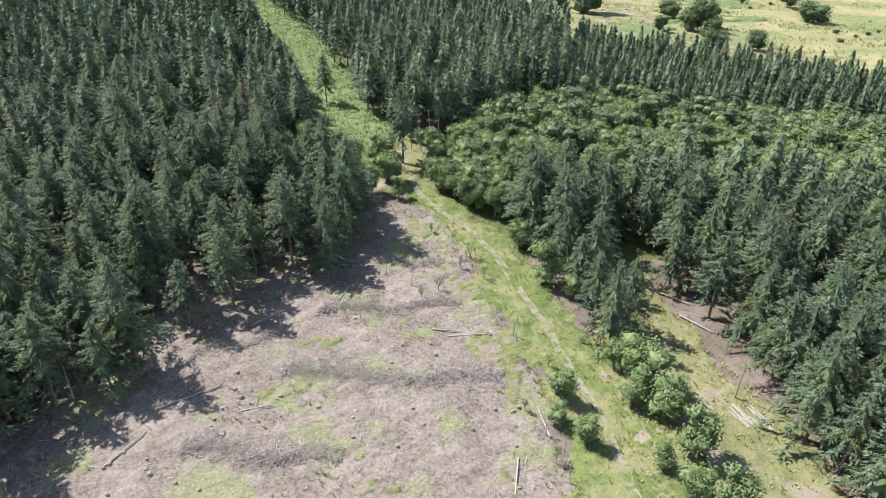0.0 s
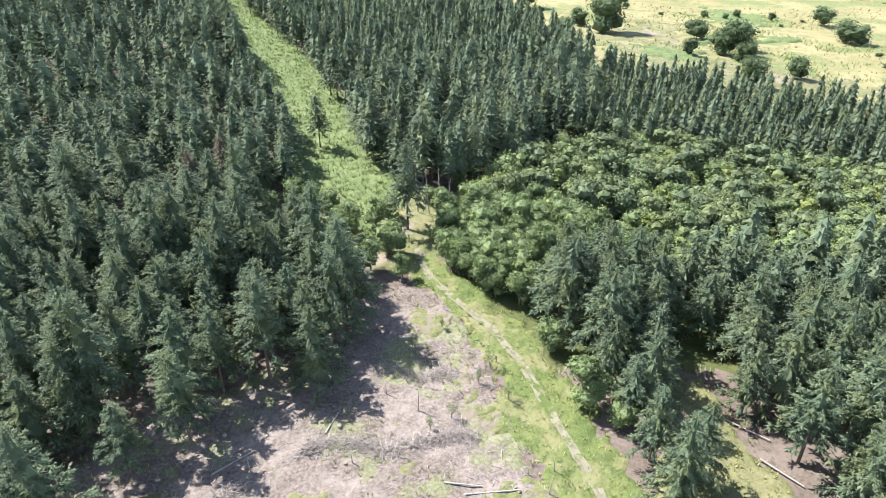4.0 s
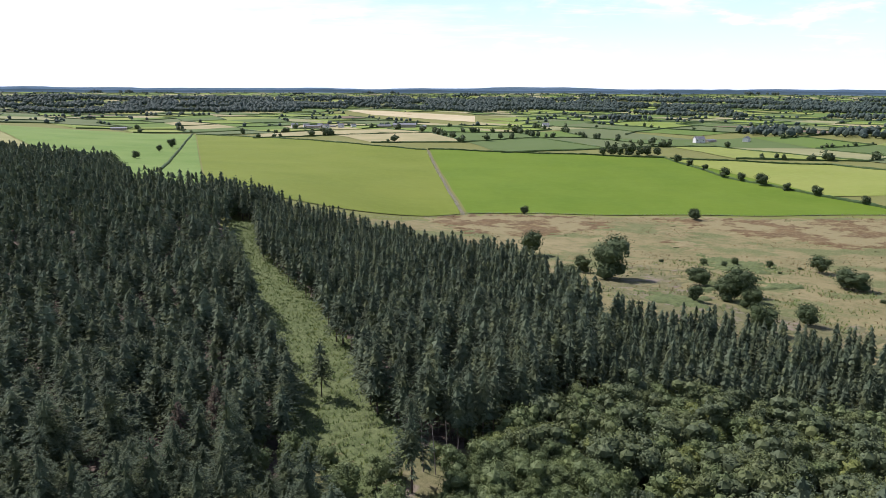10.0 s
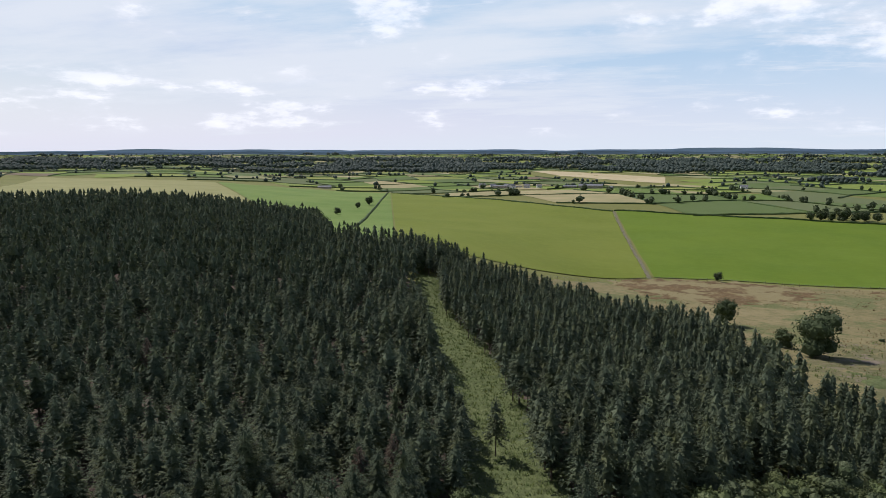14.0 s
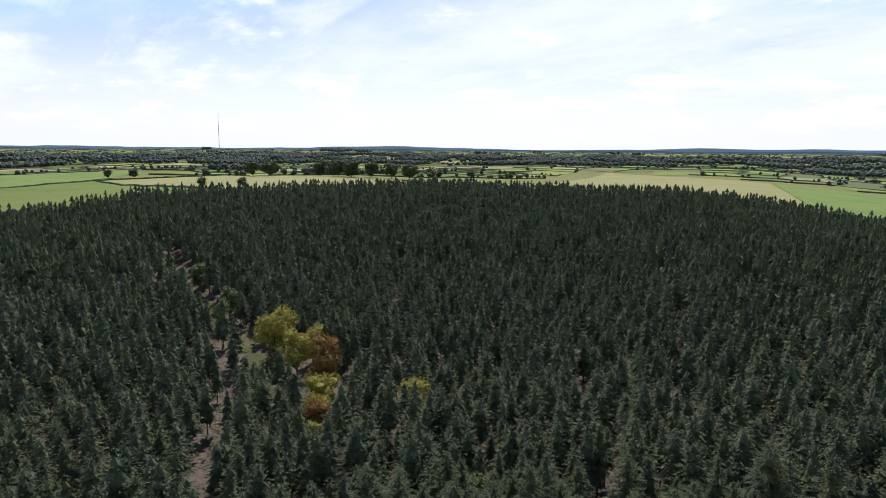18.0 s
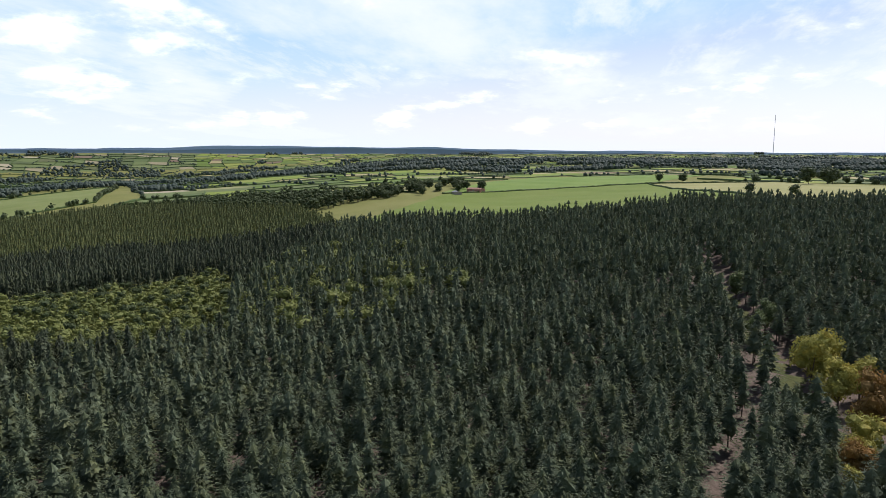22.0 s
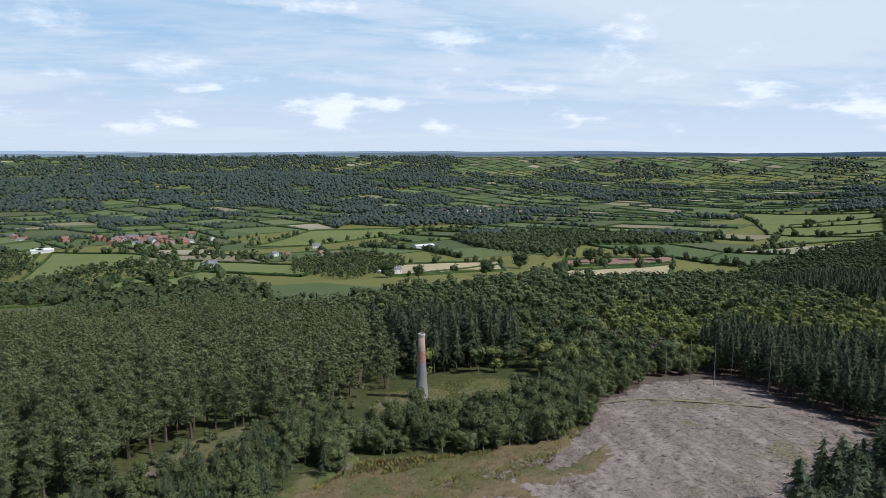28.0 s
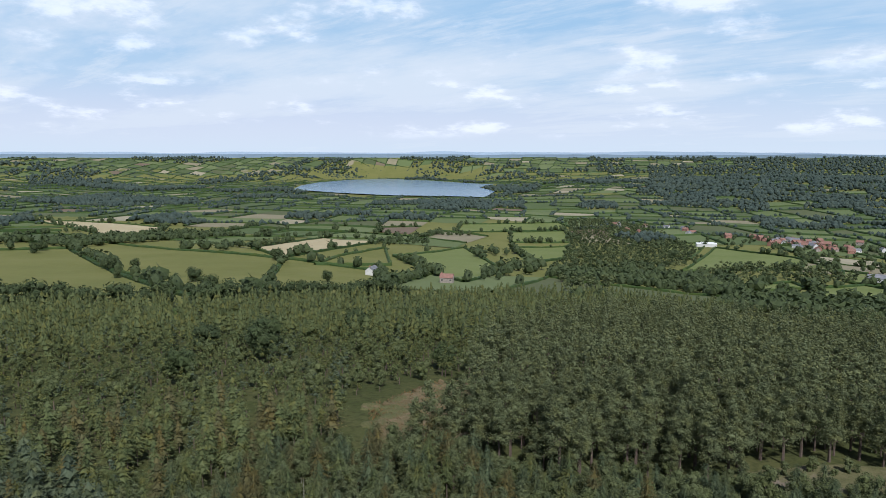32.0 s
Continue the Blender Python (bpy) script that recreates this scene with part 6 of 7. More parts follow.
def gabled(name, w, d, h, pitch, wall, roof, label, category, windows=4, door=True, stack=True):
    """A building with a gabled roof along its width; returns it for copying."""
    ob = new(name)
    tagged(ob, label, category)
    bm = bmesh.new()
    ridge_z = h + d / 2 * math.tan(radians(pitch))
    a = [bm.verts.new(v) for v in ((-w / 2, -d / 2, -1.5), (w / 2, -d / 2, -1.5), (w / 2, d / 2, -1.5), (-w / 2, d / 2, -1.5))]
    b = [bm.verts.new(v) for v in ((-w / 2, -d / 2, h), (w / 2, -d / 2, h), (w / 2, d / 2, h), (-w / 2, d / 2, h))]
    r = [bm.verts.new((-w / 2, 0, ridge_z)), bm.verts.new((w / 2, 0, ridge_z))]
    for f in ((a[0], a[1], b[1], b[0]), (a[2], a[3], b[3], b[2]), (a[1], a[2], b[2], r[1], b[1]), (a[3], a[0], b[0], r[0], b[3])):
        bm.faces.new(f)
    part("wall", bm, wall, ob)
    bm = bmesh.new()
    e = 0.35
    run = math.hypot(d / 2, ridge_z - h)
    for s in (-1, 1):
        box(bm, w + 2 * e, run + e, 0.18, 0, s * (d / 4 + e * 0.4), (h + ridge_z) / 2 + 0.06 - e * 0.2, 0, -s * pitch)
    part("roof", bm, roof, ob)
    for k in range(windows):
        bm = bmesh.new()
        s = -1 if k % 2 else 1
        box(bm, 1.1, 0.08, 1.2, w * (-0.32 + 0.64 * (k // 2) / max(1, (windows + 1) // 2 - 1)), s * (d / 2 + 0.03), h * 0.62)
        part("window", bm, GLASS, ob)
    if door:
        bm = bmesh.new()
        box(bm, 1.0 if category == "house" else 3.6, 0.1, 2.0 if category == "house" else 3.2, 0.3, -d / 2 - 0.03, 1.0 if category == "house" else 1.6)
        part("door", bm, FENCE_WOOD, ob)
    if stack:
        bm = bmesh.new()
        box(bm, 0.9, 0.7, 1.8, w * 0.4, 0, ridge_z + 0.4)
        part("chimney", bm, WALL_RED, ob)
    return ob


def place_copy(ob, x, y, turn, scale=1.0):
    return copy_thing(ob, pose(x, y, gz(x, y) + 0.4, 0, 0, turn) @ Matrix.Scale(scale, 4))


white_house = gabled("house", 13, 8, 5.2, 38, WALL_WHITE, ROOF_GREY, "white rendered house with a grey roof", "house")
white_house.matrix_basis = pose(462, -426, gz(462, -426) + 0.4, 0, 0, 115)
stone_house = gabled("house", 11, 7.5, 5.0, 40, WALL_STONE, ROOF_TILE, "stone cottage with an orange tiled roof", "house")
stone_house.matrix_basis = pose(385, -441, gz(385, -441) + 0.4, 0, 0, 30)
brick_house = gabled("house", 11, 8, 5.0, 38, WALL_RED, ROOF_TILE, "red brick house with an orange tiled roof", "house")
brick_house.matrix_basis = pose(327, -1389, gz(327, -1389) + 0.4, 0, 0, 20)
grey_house = gabled("house", 12, 8, 5.0, 38, WALL_WHITE, ROOF_DARK, "pale house with a dark slate roof", "house")
grey_house.matrix_basis = pose(-203, 1406, gz(-203, 1406) + 0.4, 0, 0, 5)
dark_barn = gabled("barn", 46, 20, 6.0, 16, WALL_STONE, ROOF_DARK, "long farm barn with a dark sheet roof", "barn", 0, True, False)
dark_barn.matrix_basis = pose(-77, 1404, gz(-77, 1404) + 0.4, 0, 0, 4)
white_barn = gabled("barn", 34, 14, 5.0, 14, WALL_WHITE, ROOF_WHITE, "low farm barn with a pale sheet roof", "barn", 0, True, False)
white_barn.matrix_basis = pose(-157, -1131, gz(-157, -1131) + 0.4, 0, 0, 20)
red_barn = gabled("barn", 24, 12, 4.5, 16, WALL_RED, ROOF_TILE, "farm shed with a rusty red roof", "barn", 0, True, False)
red_barn.matrix_basis = pose(-985, -140, gz(-985, -140) + 0.4, 0, 0, 60)
for x, y, t, s in ((140, -863, 20, 1.3), (146, -889, 70, 1.0), (19, -1252, 10, 1.1), (80, -1076, 60, 1.0), (-73, -745, 20, 0.9), (395, 1088, 10, 1.2), (-300, 1430, 20, 1), (480, 1115, 50, 1), (211, 1456, 0, 1.0)):
    place_copy(white_house, x, y, t, s)
for x, y, t, s in ((-118, 1420, 5, 0.6), (-40, 1425, 80, 0.5), (-258, 1410, 0, 0.6), (-225, 1425, 10, 0.4), (-940, -160, 20, 0.5), (420, 1110, 40, 0.5), (-610, 1330, 20, 0.6)):
    place_copy(dark_barn, x, y, t, s)
for x, y, t, s in ((464, -1233, 30, 1.0), (473, -1260, 30, 0.7), (-60, -760, 50, 0.5), (-420, -1957, 0, 1.3)):
    place_copy(white_barn, x, y, t, s)
for x, y, t, s in ((-274, 1418, 20, 1), (-230, 1390, 60, 1), (-250, 1440, 0, 0.9), (-180, 1420, 30, 0.8)):
    place_copy(grey_house, x, y, t, s)
for x, y, t in ((-17, -1049, 20), (10, -1070, 60), (60, -1060, 10), (-30, -1080, 70)):
    place_copy(stone_house, x, y, t, 1.0)
VR = random.Random(5)
for k in range(64):
    a, r = VR.uniform(0, 6.28), abs(VR.gauss(0, 1))
    x, y = 330 + 75 * r * math.cos(a), -1395 + 45 * r * math.sin(a)
    tagged(place_copy((brick_house, brick_house, stone_house, white_house)[k % 4], x, y, VR.uniform(0, 180), VR.uniform(0.8, 1.3)), group="village houses")
for k in range(12):
    x, y = VR.uniform(480, 760), VR.uniform(-1560, -1250)
    tagged(place_copy((stone_house, white_house, brick_house)[k % 3], x, y, VR.uniform(0, 180), VR.uniform(0.8, 1.2)), group="scattered houses")
for k in range(24):
    x, y = VR.uniform(-560, -250), VR.uniform(-2050, -1850)
    tagged(place_copy((stone_house, brick_house, white_house)[k % 3], x, y, VR.uniform(0, 180), VR.uniform(0.9, 1.3)), group="houses across the valley")


def mast(x, y, h=232):
    ob = new("radio_mast")
    ob.location = (x, y, gz(x, y))
    tagged(ob, "thin grey guyed radio mast on the horizon", "mast")
    bm = bmesh.new()
    box(bm, 3.2, 3.2, h, 0, 0, h / 2, taper=0.6)
    part("lattice_tower", bm, STEEL, ob)
    bm = bmesh.new()
    box(bm, 1.6, 1.6, 12, 0, 0, h + 6, taper=0.5)
    part("aerial", bm, STEEL, ob)


mast(*polar(75.7, 4700))

# ---- single trees ----
spruce_tree.plant(-4.6, 96, 1.13, "lone tall spruce where the path enters the wood")
spruce_tree.plant(-24, 129, 0.85, "lone slender spruce in the firebreak", shape=2)
dark_tree.plant(65, 263, 1.9, "large round dark green oak on the moor")
dark_tree.plant(57, 276, 0.8, "small dark tree beside the oak")
dark_tree.plant(97, 254, 1.05, "round dark bush on the moor", tall=0.8)
dark_tree.plant(165, 296, 1.25, "broad dark bush on the moor", tall=0.75)
dark_tree.plant(161, 264, 1.5, "broad dark bush on the moor", tall=0.65)
dark_tree.plant(56, 472, 0.75, "small tree at the field edge")
dark_tree.plant(167, 456, 0.95, "small round tree at the field edge")
for x, y, s in ((41, 318, 1.35), (101, 232, 1.3), (108, 238, 1.0), (-303, 691, 0.9), (-325, 804, 0.9), (-337, 875, 1.4), (-96, 312, 0.9), (28, 288, 1.0), (44, 240, 0.9), (110, 200, 0.8), (90, 186, 1.0), (96, 228, 0.95), (101, 219, 0.8), (84, 222, 0.7), (133, 309, 0.45), (118, 306, 0.4), (147, 304, 0.45), (126, 303, 0.35)):
    dark_tree.plant(x, y, s, "rounded dark green tree by the field")
for x, y, s in ((195, 858, 1.2), (206, 862, 1.4), (217, 858, 1.3), (228, 862, 1.5), (240, 858, 1.3), (250, 862, 1.4), (262, 858, 1.2), (212, 872, 1.3), (234, 874, 1.4), (254, 872, 1.2)):
    dark_tree.plant(x, y, s, "dark tree in a small copse", "copse by the meadow")
for x, y, s in ((272, 674, 1.2), (278, 650, 1.0), (284, 620, 1.3), (292, 590, 0.8), (304, 563, 1.0), (318, 520, 0.8), (268, 760, 0.9), (266, 795, 1.1), (270, 720, 0.8)):
    dark_tree.plant(x, y, s, "bushy tree in the field hedge", "trees in the field hedge")
for x, y, s in ((632, -265, 1.6), (629, -286, 1.2), (478, -262, 1.3), (393, -226, 1.4), (612, -430, 1.4), (194, -129, 1.75), (208, -184, 1.35), (194, -208, 1.4), (145, -164, 1.0), (222, -124, 1.2), (171, -244, 1.2), (186, -96, 1.3), (211, -387, 1.4), (648, -272, 1.4), (375, -214, 1.2), (602, -421, 1.4), (417, -338, 1.1), (864, -280, 1.5), (560, -240, 0.8), (900, -300, 1.5)):
    dark_tree.plant(x, y, s, "spreading dark green oak on the hillside")
for x, y, s in ((-1230, 138, 1.7), (-1215, 173, 1.7), (-740, 169, 1.3), (-700, 200, 1.2), (-1099, 331, 2.9), (-1110, 360, 2.9), (-923, 420, 2.8), (-950, 430, 2.9), (-980, 425, 3.0), (-1010, 430, 2.8), (-1040, 420, 2.9), (-900, 440, 2.5), (-860, 452, 2.6), (-820, 458, 2.5), (-1150, 380, 2.6)):
    dark_tree.plant(x, y, s, "dark parkland tree beyond the plantation", "trees beyond the plantation")
for k in range(70):
    x, y = -880 - VR.uniform(0, 230), -280 + VR.uniform(0, 150)
    if y < -0.62 * (x + 880) - 255 + 30:
        dark_tree.plant(x, y, VR.uniform(1.1, 1.7), "dark tree in the wood behind the hay field", "wood behind the hay field")
for x, y, s in ((-196, 420, 1.5), (-204, 432, 1.7), (-212, 446, 1.5), (-222, 462, 1.8), (-232, 476, 1.6), (-246, 484, 1.6)):
    dark_tree.plant(x, y, s, "rounded dark broadleaf at the corner of the plantation", "broadleaves at the plantation corner")
for x, y, s in ((-140, 56, 1.1), (-133, 52, 0.95), (-121, 47, 0.9), (-113, 43, 0.8)):
    gold_tree.plant(x, y, s, "yellowing broadleaf along the bare strip", "broadleaves along the bare strip")
for x, y, s in ((-87, 60.5, 1.0), (-77, 70, 0.9), (-67, 83.5, 1.0), (-215, 53, 1.2)):
    leafy_tree.plant(x, y, s, "pale green broadleaf among the spruces", "broadleaves among the spruces")
gold_tree.plant(-176, 57, 2.0, "golden-green broadleaf among the spruces")
gold_tree.plant(-164, 59, 1.5, "golden-green broadleaf among the spruces")
rust_tree.plant(-151, 61, 1.75, "rust-coloured broadleaf among the spruces")
gold_tree.plant(-183, 62, 1.6, "golden-green broadleaf among the spruces")
gold_tree.plant(-171, 66, 1.4, "golden-green broadleaf among the spruces")
rust_tree.plant(-128, 50, 1.1, "rust-coloured broadleaf among the spruces")
gold_tree.plant(-125, 71, 1.25, "golden-green broadleaf among the spruces")
leafy_tree.plant(-223, 58, 1.3, "pale green broadleaf in a gap of the plantation")
leafy_tree.plant(-259, 57, 1.3, "pale green broadleaf in a gap of the plantation")
dead_spruce = Kind("dead_spruce", SPRUCE_NEAR[2:4], (DEAD_NEEDLE, BARK))
for x, y, s in ((-41, 100, 0.85), (-38, 108, 0.8), (-112, 140, 0.85)):
    dead_spruce.plant(x, y, s, "dying spruce with red-brown needles")

for x, y, s in ((-56, 184, 1.35), (-53, 178, 1.3), (-60, 190, 1.4), (-58, 180, 1.3), (-63, 184, 1.35), (-50, 172, 1.2)):
    spruce_tree.plant(x, y, s, "big dark spruce beside the firebreak", "big spruces by the firebreak", shape=0)
for x, y, s in ((3, 101, 0.5), (-1, 105, 0.45), (6, 104, 0.6), (-8, 100, 0.5), (0, 92, 0.45)):
    leafy_tree.plant(x, y, s, "low leafy bush by the path end", "bushes by the path end")
for x, y, s in ((-223, -785, 2.2), (-250, -731, 1.3), (-332, -839, 2.2), (-347, -821, 1.6), (-396, -853, 2.3), (-429, -849, 2.2), (-162, -696, 1.9), (-90, -686, 1.6), (-60, -700, 1.8)):
    dark_tree.plant(x, y, s, "large spreading oak by the stubble fields", "oaks by the stubble fields")
GR = random.Random(9)
for k in range(46):
    x, y = GR.uniform(52, 190), GR.uniform(185, 330)
    if y > 300 - 0.75 * (x - 40) and inside(MOOR_POLY, [x], [y])[0]:
        dark_tree.plant(x, y, GR.uniform(0.14, 0.36), "low dark gorse bush on the moor", "gorse bushes on the moor", tall=0.7)

# bushes and saplings beside the path
for x, y, s in ((15.5, 66, 0.7), (18.3, 55.5, 1.05), (22, 52, 0.6), (27, 33, 0.95), (28.5, 27, 0.85), (30, 21, 0.9), (25, 29, 0.6), (31, 13, 0.85), (16.6, 30, 0.7), (18.2, 23, 0.6), (26, 19, 0.5), (28, 15, 0.6), (24.5, 36, 0.6), (15.6, 26, 0.4)):
    leafy_tree.plant(x, y, s, "leafy green bush beside the path", "bushes beside the path", tall=0.9)
for x, y, s in ((7.2, 62, 0.36), (9, 56, 0.34), (5.5, 59, 0.3), (2, 53, 0.33), (-0.5, 51, 0.28), (12, 28, 0.25), (14.5, 20, 0.32), (1, 70, 0.25), (16, 36, 0.3), (-3, 66, 0.22)):
    sapling_kind.plant(x, y, s, "thin sapling in the clearing", "saplings in the clearing")
for x, y, s in ((-10, 84, 0.7), (-7, 88, 0.8), (-13, 80, 0.7), (-15, 92, 0.8), (-10, 96, 0.75), (-5, 82, 0.55), (-18, 100, 0.7), (-18, 87, 0.8), (-14, 93, 0.85), (-12, 82, 0.7), (-16, 97, 0.6), (-22, 104, 0.6), (-80, 254, 0.8), (-74, 246, 0.7)):
    leafy_tree.plant(x, y, s, "light green broadleaf at the forest edge", "leafy trees at the forest edge")
for x, y, s in ((-20, 92, 0.75), (-23, 97, 0.8), (-25, 104, 0.75), (-28, 112, 0.8), (-21, 86, 0.7), (-17, 79, 0.65), (-30, 120, 0.7), (-33, 127, 0.75), (-26, 90, 0.8), (-29, 98, 0.85), (-31, 107, 0.8), (-36, 135, 0.7), (4, 112, 0.6), (9, 108, 0.7)):
    leafy_tree.plant(x, y, s, "light green broadleaf beside the firebreak", "leafy trees by the firebreak", tall=0.9)
spruce_tree.plant(25, 41, 0.92, "large full spruce beside the path", shape=4)
spruce_tree.plant(28, 44, 0.8, "large full spruce beside the path", shape=1)
spruce_tree.plant(24, 47, 0.75, "large full spruce beside the path", shape=1)

# ---- felled clearing: stumps, logs, brash ----


def stump_thing():
    ob = new("stump")
    tagged(ob, "grey cut tree stump in the brash", "stump", "stumps in the clearing")
    v, t = [], []
    tube(v, t, (0, 0, -0.2), (0, 0, 0.32), 0.27, 0.2, 9)
    for k in range(4):
        a = k * 1.6
        tube(v, t, (0, 0, 0.08), (0.5 * math.cos(a), 0.5 * math.sin(a), -0.12), 0.1, 0.04, 5)
    child("base", mesh_from("stump_base", v, t, [WOOD_GREY]), ob)
    v, t = [], []
    tube(v, t, (0, 0, 0.3), (0, 0, 0.335), 0.19, 0.18, 9)
    child("cut_face", mesh_from("stump_cut", v, t, [WOOD_CUT]), ob)
    return ob


stump_ = stump_thing()
stump_.matrix_basis = pose(-3, 40, gz(-3, 40) + 0.1)
SR = random.Random(3)
for k in range(120):
    x, y = SR.uniform(-40, 14), SR.uniform(0, 74)
    if inside(CLEARING, [x + 1], [y])[0] and inside(CLEARING, [x - 1], [y])[0]:
        copy_thing(stump_, pose(x, y, gz(x, y) + 0.12, SR.uniform(-6, 6), SR.uniform(-6, 6), SR.uniform(0, 360)) @ Matrix.Scale(SR.uniform(0.6, 1.25), 4))
for k in range(60):
    x, y = SR.uniform(-122, -20), SR.uniform(-184, -100)
    if inside(CLEARING_2, [x], [y])[0]:
        copy_thing(stump_, pose(x, y, gz(x, y) + 0.2, 0, 0, SR.uniform(0, 360)) @ Matrix.Scale(SR.uniform(0.8, 1.4), 4))


def sticks(name, spots, mat, label, lo=0.5, hi=2.2, thick=0.035, flat=14, lift=0.15):
    """Loose dead branches lying at the given spots."""
    v, t = [], []
    for x, y, h in spots:
        a, b, ln = SR.uniform(0, 6.28), radians(SR.gauss(0, flat)), SR.uniform(lo, hi)
        d = np.array((math.cos(a) * math.cos(b), math.sin(a) * math.cos(b), math.sin(b))) * ln / 2
        c = np.array((x, y, gz(x, y) + lift + h))
        r = thick * SR.uniform(0.5, 1.5)
        tube(v, t, c - d, c + d, r, r * 0.4, 3)
    return tagged(new(name, mesh_from(name, v, t, [mat])), label, "branches", kind="stuff")


def spots_in(poly, n):
    p = np.array(poly)
    out = []
    while len(out) < n:
        x, y = SR.uniform(*(p[:, 0].min(), p[:, 0].max())), SR.uniform(*(p[:, 1].min(), p[:, 1].max()))
        if inside(poly, [x], [y])[0]:
            out.append((x, y, 0.02 + SR.uniform(0, 0.15)))
    return out


sticks("brash", spots_in(CLEARING, 6500), WOOD_GREY, "grey dead branches strewn over the clearing", 0.4, 1.8, 0.028)
sticks("brash", spots_in(CLEARING_2, 5200), WOOD_GREY, "grey dead branches strewn over the clearing", 0.8, 3.2, 0.06)
for (ax, ay), (bx, by), n, w in (((-15, 48), (5, 49.5), 900, 1.0), ((-18, 35), (10, 33), 1500, 1.3), ((-27, 22), (-9, 20.5), 800, 1.1), ((-8, 61), (3, 60), 350, 0.9), ((-34, 12), (6, 9), 900, 1.2), ((-30, 38), (-20, 42), 300, 1.0)):
    pts = []
    for k in range(int(1.5 * n)):
        f = SR.uniform(0, 1)
        o = SR.gauss(0, w)
        pts.append((ax + f * (bx - ax) + 0.1 * o, ay + f * (by - ay) + o + 0.8 * math.sin(f * 9), max(0, 0.75 * math.exp(-o * o / w / w)) * SR.uniform(0.1, 1)))
    sticks("brash_heap", pts, WOOD_GREY, "windrow of heaped grey dead branches", 0.4, 1.8, 0.03, 24)


def log_thing(x, y, turn, ln, r, label, name="log", mat=WOOD_GREY, tilt=0):
    v, t = [], []
    tube(v, t, (-ln / 2, 0, 0), (ln / 2, 0, 0.05), r, r * 0.7, 8)
    for k in range(3):
        f = -ln / 2 + ln * (0.3 + 0.2 * k)
        tube(v, t, (f, 0, 0), (f + 0.3, SR.uniform(-0.5, 0.5), 0.4), r * 0.25, 0.01, 4)
    ob = new(name, mesh_from(name, v, t, [mat]))
    ob.matrix_basis = pose(x, y, gz(x, y) + 0.2 + r, 0, tilt, turn)
    return tagged(ob, label, "log")


for x, y, t, ln in ((6, 42, 5, 6), (3, 43, -8, 4), (-22, 46, 40, 5), (-28, 30, 30, 7), (-33, 22, 60, 6), (-20, 28, 15, 4), (-12, 52, 70, 3.5), (14, 26, 100, 5), (10, 18, 80, 5), (36, 52, -40, 7), (38, 45, -50, 5)):
    log_thing(x, y, t, ln, 0.11, "bleached dead log lying in the clearing")
for k in range(16):
    log_thing(38.5 + SR.uniform(-1.6, 1.6), 26.5 + SR.uniform(-0.7, 0.7), 115 + SR.uniform(-14, 14), 3.2, 0.1, "pale bleached log in a loose pile")


def snag(x, y, h, label="bare dead stem standing in the clearing", lean=4, r=0.09):
    ob = new("snag")
    tagged(ob, label, "dead tree")
    ob.matrix_basis = pose(x, y, gz(x, y) + 0.05, SR.uniform(-lean, lean), SR.uniform(-lean, lean), SR.uniform(0, 360))
    v, t = [], []
    tube(v, t, (0, 0, -0.4), (0, 0, h), r, r * 0.35, 6)
    child("stem", mesh_from("snag_stem", v, t, [WOOD_GREY]), ob)
    for k in range(int(4 + min(h, 7))):
        z, a = h * SR.uniform(0.25, 0.95), SR.uniform(0, 6.28)
        ln = SR.uniform(0.2, 0.7) * (1.1 - z / h) + 0.15
        v, t = [], []
        tube(v, t, (0, 0, z), (ln * math.cos(a), ln * math.sin(a), z + 0.15), 0.02, 0.006, 3)
        child("twig", mesh_from("snag_twig", v, t, [WOOD_GREY]), ob)


for x, y, h in ((12, 42, 3.0), (12.4, 41, 2.2), (13, 45, 1.8), (-2, 54, 3.4), (-9, 46, 1.8), (-20, 45, 2.2), (14, 24, 2.0), (15.5, 17, 2.5), (13, 12, 2.2), (-6, 57, 2.0), (8, 63, 1.6)):
    snag(x, y, h)
for x, y, h in ((-110, -180, 13), (-104, -183, 14), (-98, -186, 12), (-118, -184, 12), (-122, -172, 13)):
    snag(x, y, h, "tall bare conifer stem beside the felled clearing", 2, 0.14)
for x, y, h in ((38, 30, 6), (39, 55, 7), (40, 58, 8), (37.5, 56.5, 6), (-46, 40, 9), (-42, 30, 8), (-1, 101, 9), (-3, 102, 10), (1, 103, 9), (2, 100, 8), (-6, 108, 9)):
    snag(x, y, h, "thin bare dead conifer at the forest edge", 6, 0.1)


def tufts(name, spots, mat, label, h=0.5, blades=5):
    """Grass tussocks: crossed bent blades."""
    n = len(spots)
    xs, ys = np.array([s[0] for s in spots]), np.array([s[1] for s in spots])
    zs = ground_z(xs, ys) + 0.12
    vs, ts = [], []
    for b in range(blades):
        a = RNG.uniform(0, 6.283, n)
        l = h * RNG.uniform(0.5, 1.3, n)
        o = np.stack((xs, ys, zs), 1)
        d = np.stack((np.cos(a), np.sin(a), np.zeros(n)), 1)
        s = np.stack((-np.sin(a), np.cos(a), np.zeros(n)), 1)
        tip = o + d * (0.6 * l)[:, None] + np.stack((0 * l, 0 * l, l), 1)
        vs.append(np.stack((o - s * 0.12 * h, o + s * 0.12 * h, tip), 1).reshape(-1, 3))
        ts.append(np.arange(3 * n).reshape(-1, 3) + 3 * n * b)
    return tagged(new(name, mesh_from(name, np.concatenate(vs), np.concatenate(ts), [mat])), label, "grass", kind="stuff")


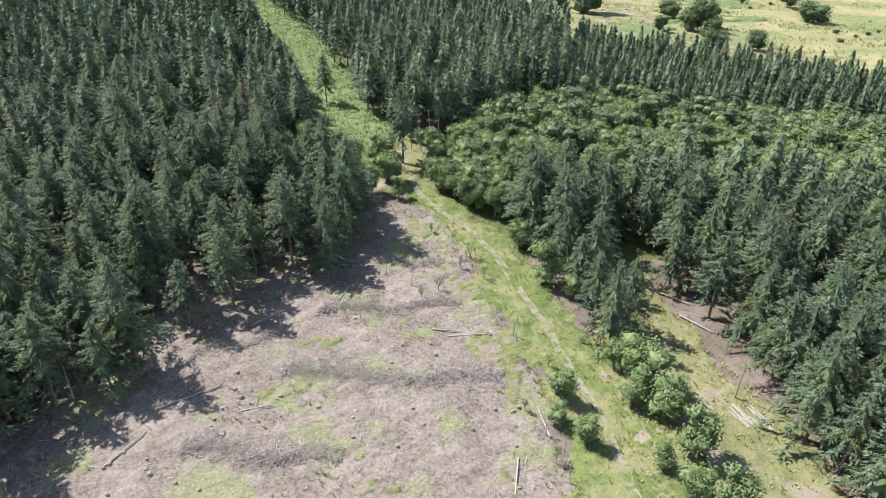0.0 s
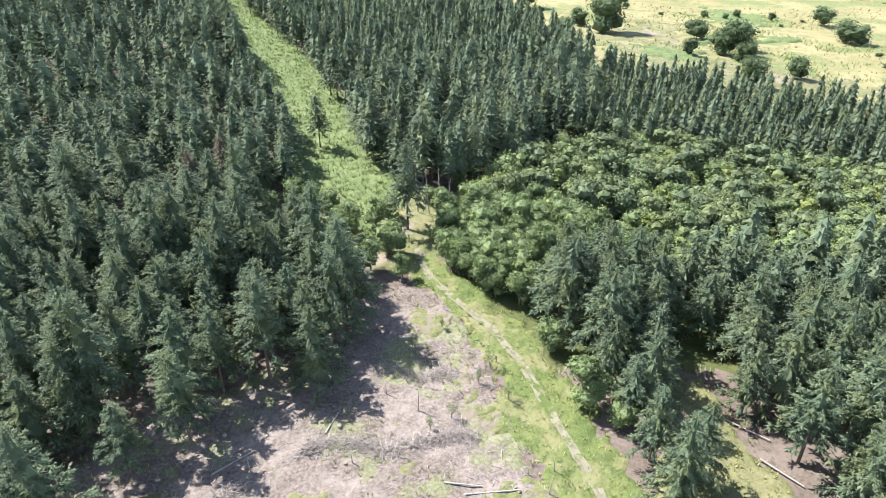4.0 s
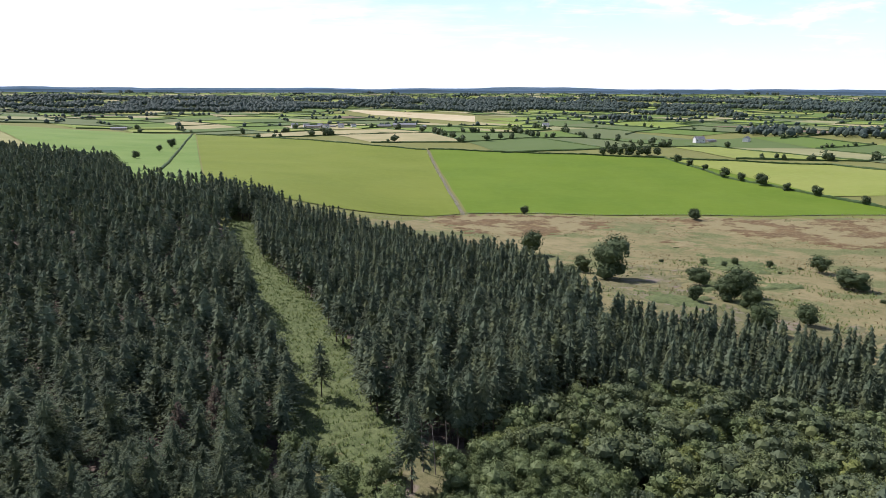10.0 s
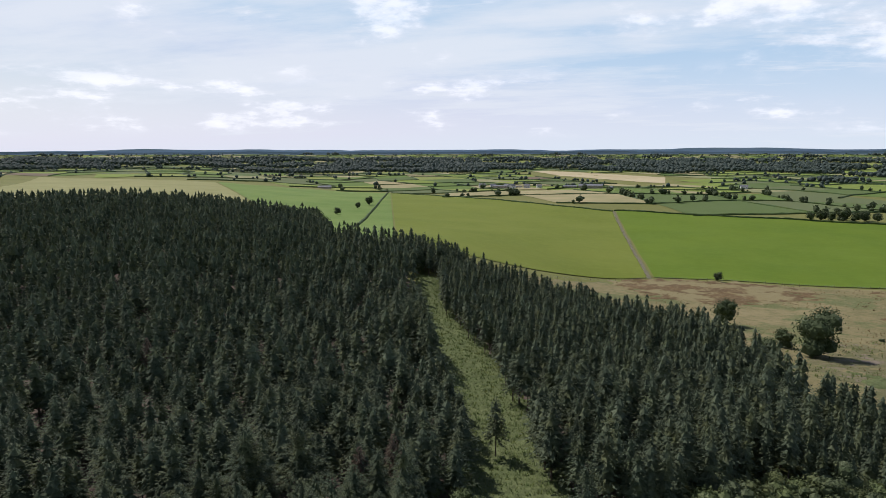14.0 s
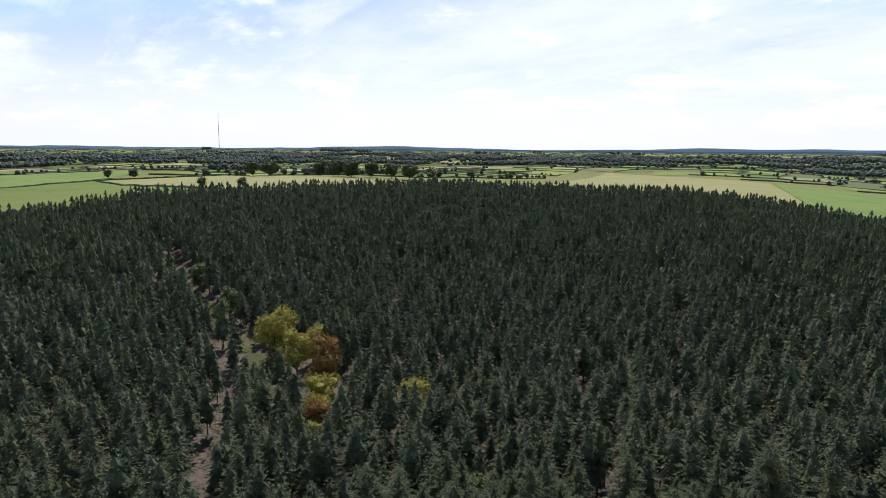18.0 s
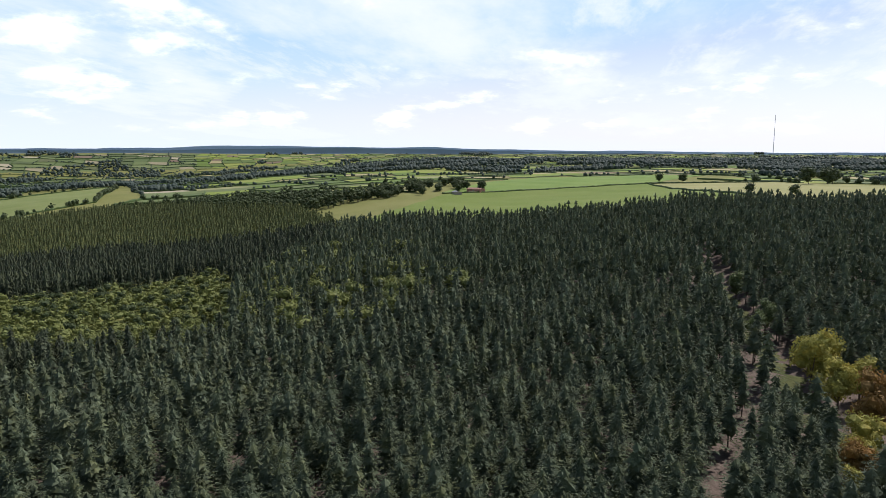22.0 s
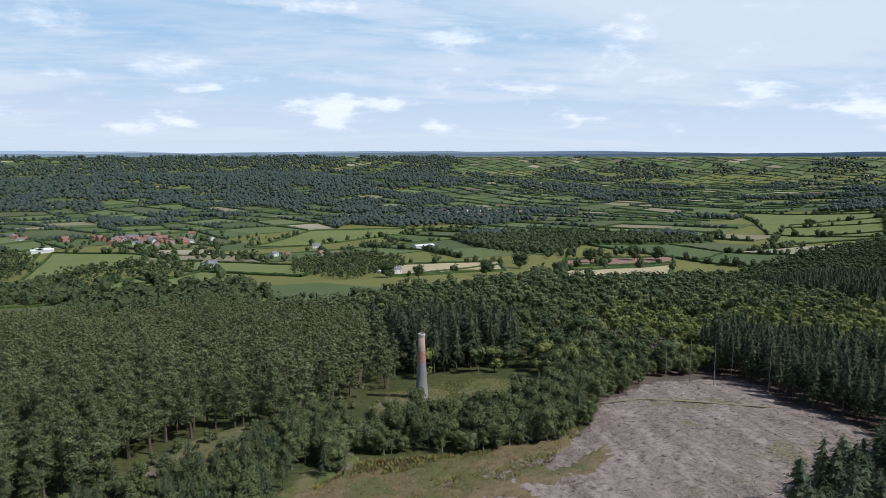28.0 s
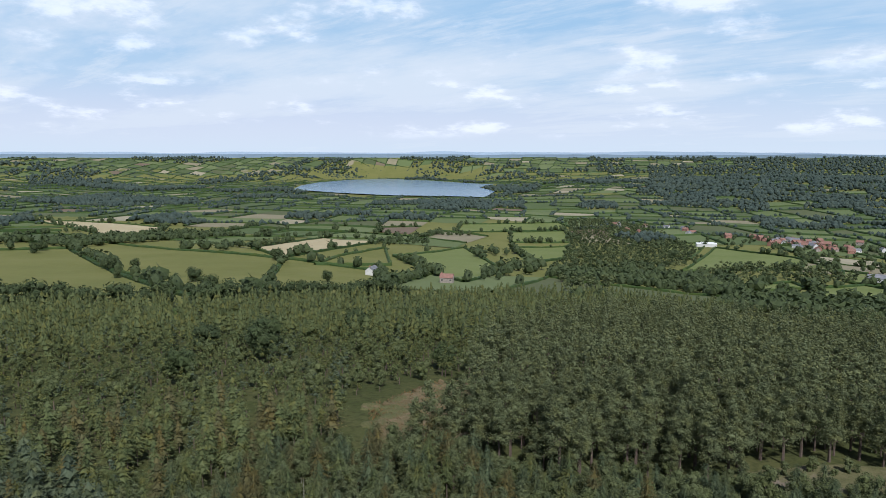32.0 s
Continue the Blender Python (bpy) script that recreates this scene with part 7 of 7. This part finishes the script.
TUFT = foliage("tussock_blades", (0.14, 0.17, 0.045), (0.21, 0.23, 0.07), (0.33, 0.31, 0.14), 0.3, 2.0, 0.2)
FERN = foliage("bracken_fronds", (0.09, 0.14, 0.035), (0.14, 0.19, 0.06), (0.22, 0.26, 0.11), 0.3, 2.0, 0.2)
tufts("grass_tussocks", spots_in(VERGE, 2600), TUFT, "green grass tussocks along the path", 0.45)
tufts("grass_tussocks", spots_in(RIGHT_OPEN, 1500), TUFT, "dry grass tussocks at the forest edge", 0.5)
tufts("grass_tussocks", [s for s in spots_in(CLEARING, 5200) if math.sin(s[0] * 0.21 + 1.3 * math.sin(s[1] * 0.13)) * math.cos(s[1] * 0.19 + 0.4) > 0.25], TUFT, "green and straw tussocks among the brash", 0.5)
RUSH = foliage("rush_blades", (0.09, 0.06, 0.03), (0.14, 0.095, 0.045), (0.22, 0.17, 0.08), 0.1, 0.5, 0.1)
MOOR_BITS = [s for s in spots_in(MOOR_POLY, 9000) if noise.noise(Vector((s[0] / 38, s[1] / 26, 1.0))) > 0.12]
tufts("rush_tussocks", MOOR_BITS, RUSH, "brown rush tussocks over the moor", 1.0)
tufts("moor_bracken", [s for s in spots_in([(50, 195), (120, 165), (240, 112), (300, 140), (230, 290), (110, 320), (40, 250)], 6000) if noise.noise(Vector((s[0] / 30, s[1] / 24, 5.0))) > 0.02], FERN, "green bracken over the near moor", 1.1)
tufts("bracken", spots_in([(101, -92), (92, -114), (108, -140), (122, -158), (134, -150), (130, -118)], 2200), RUSH, "reddish bracken between the trees", 0.7)
tufts("undergrowth", spots_in([(8, -105), (8, -128), (-24, -138), (-58, -152), (-40, -130), (-14, -110)], 1800), TUFT, "rough grass beside the felled clearing", 0.6)
tufts("undergrowth", spots_in([(-2, -150), (-14, -190), (-40, -200), (-60, -192), (-44, -166), (-16, -160)], 1800), TUFT, "rough grass round the chimney", 0.6)
STRIP = [(8, -104), (6, -126), (-8, -140), (-30, -140), (-52, -143), (-63, -158), (-58, -150), (-44, -131), (-24, -119), (-8, -104)]
tufts("undergrowth", spots_in(STRIP, 2600), TUFT, "green and straw tussocks beside the felled clearing", 0.7)
tufts("bracken", spots_in(STRIP, 2600), RUSH, "browned bracken beside the felled clearing", 0.7)
tufts("bracken", spots_in(BREAK, 5200), FERN, "green bracken in the firebreak", 0.9)

# ---- field track and fences ----
ribbon("track", [(14, 470), (4, 600), (-8, 760), (-20, 926)], 3.0, 0.75, PATH_EARTH, "worn farm track between two meadows")


def fence(line, gap, label):
    ob = new("fence")
    tagged(ob, label, "fence")
    bm = bmesh.new()
    box(bm, 0.16, 0.16, 1.5, 0, 0, 0.5)
    post_mesh = bpy.data.meshes.new("post")
    bm.to_mesh(post_mesh)
    bm.free()
    post_mesh.materials.append(FENCE_WOOD)
    ends = []
    for (ax, ay), (bx, by) in zip(line, line[1:]):
        n = max(1, int(math.dist((ax, ay), (bx, by)) / gap))
        for k in range(n):
            x, y = ax + (bx - ax) * k / n, ay + (by - ay) * k / n
            p = child("post", post_mesh, ob)
            p.location = (x, y, gz(x, y) + 0.3)
            ends.append((x, y, gz(x, y)))
    for h in (0.75, 1.25):
        v, t = [], []
        for a, b in zip(ends, ends[1:]):
            tube(v, t, (a[0], a[1], a[2] + h), (b[0], b[1], b[2] + h), 0.02, 0.02, 3)
        child("wire", mesh_from("wire", v, t, [STEEL]), ob)


fence([(-60, 404), (15, 475), (140, 478), (328, 477)], 5.0, "post and wire fence between moor and meadow")
fence([(12, 480), (-22, 920)], 8.0, "post and wire fence along the farm track")
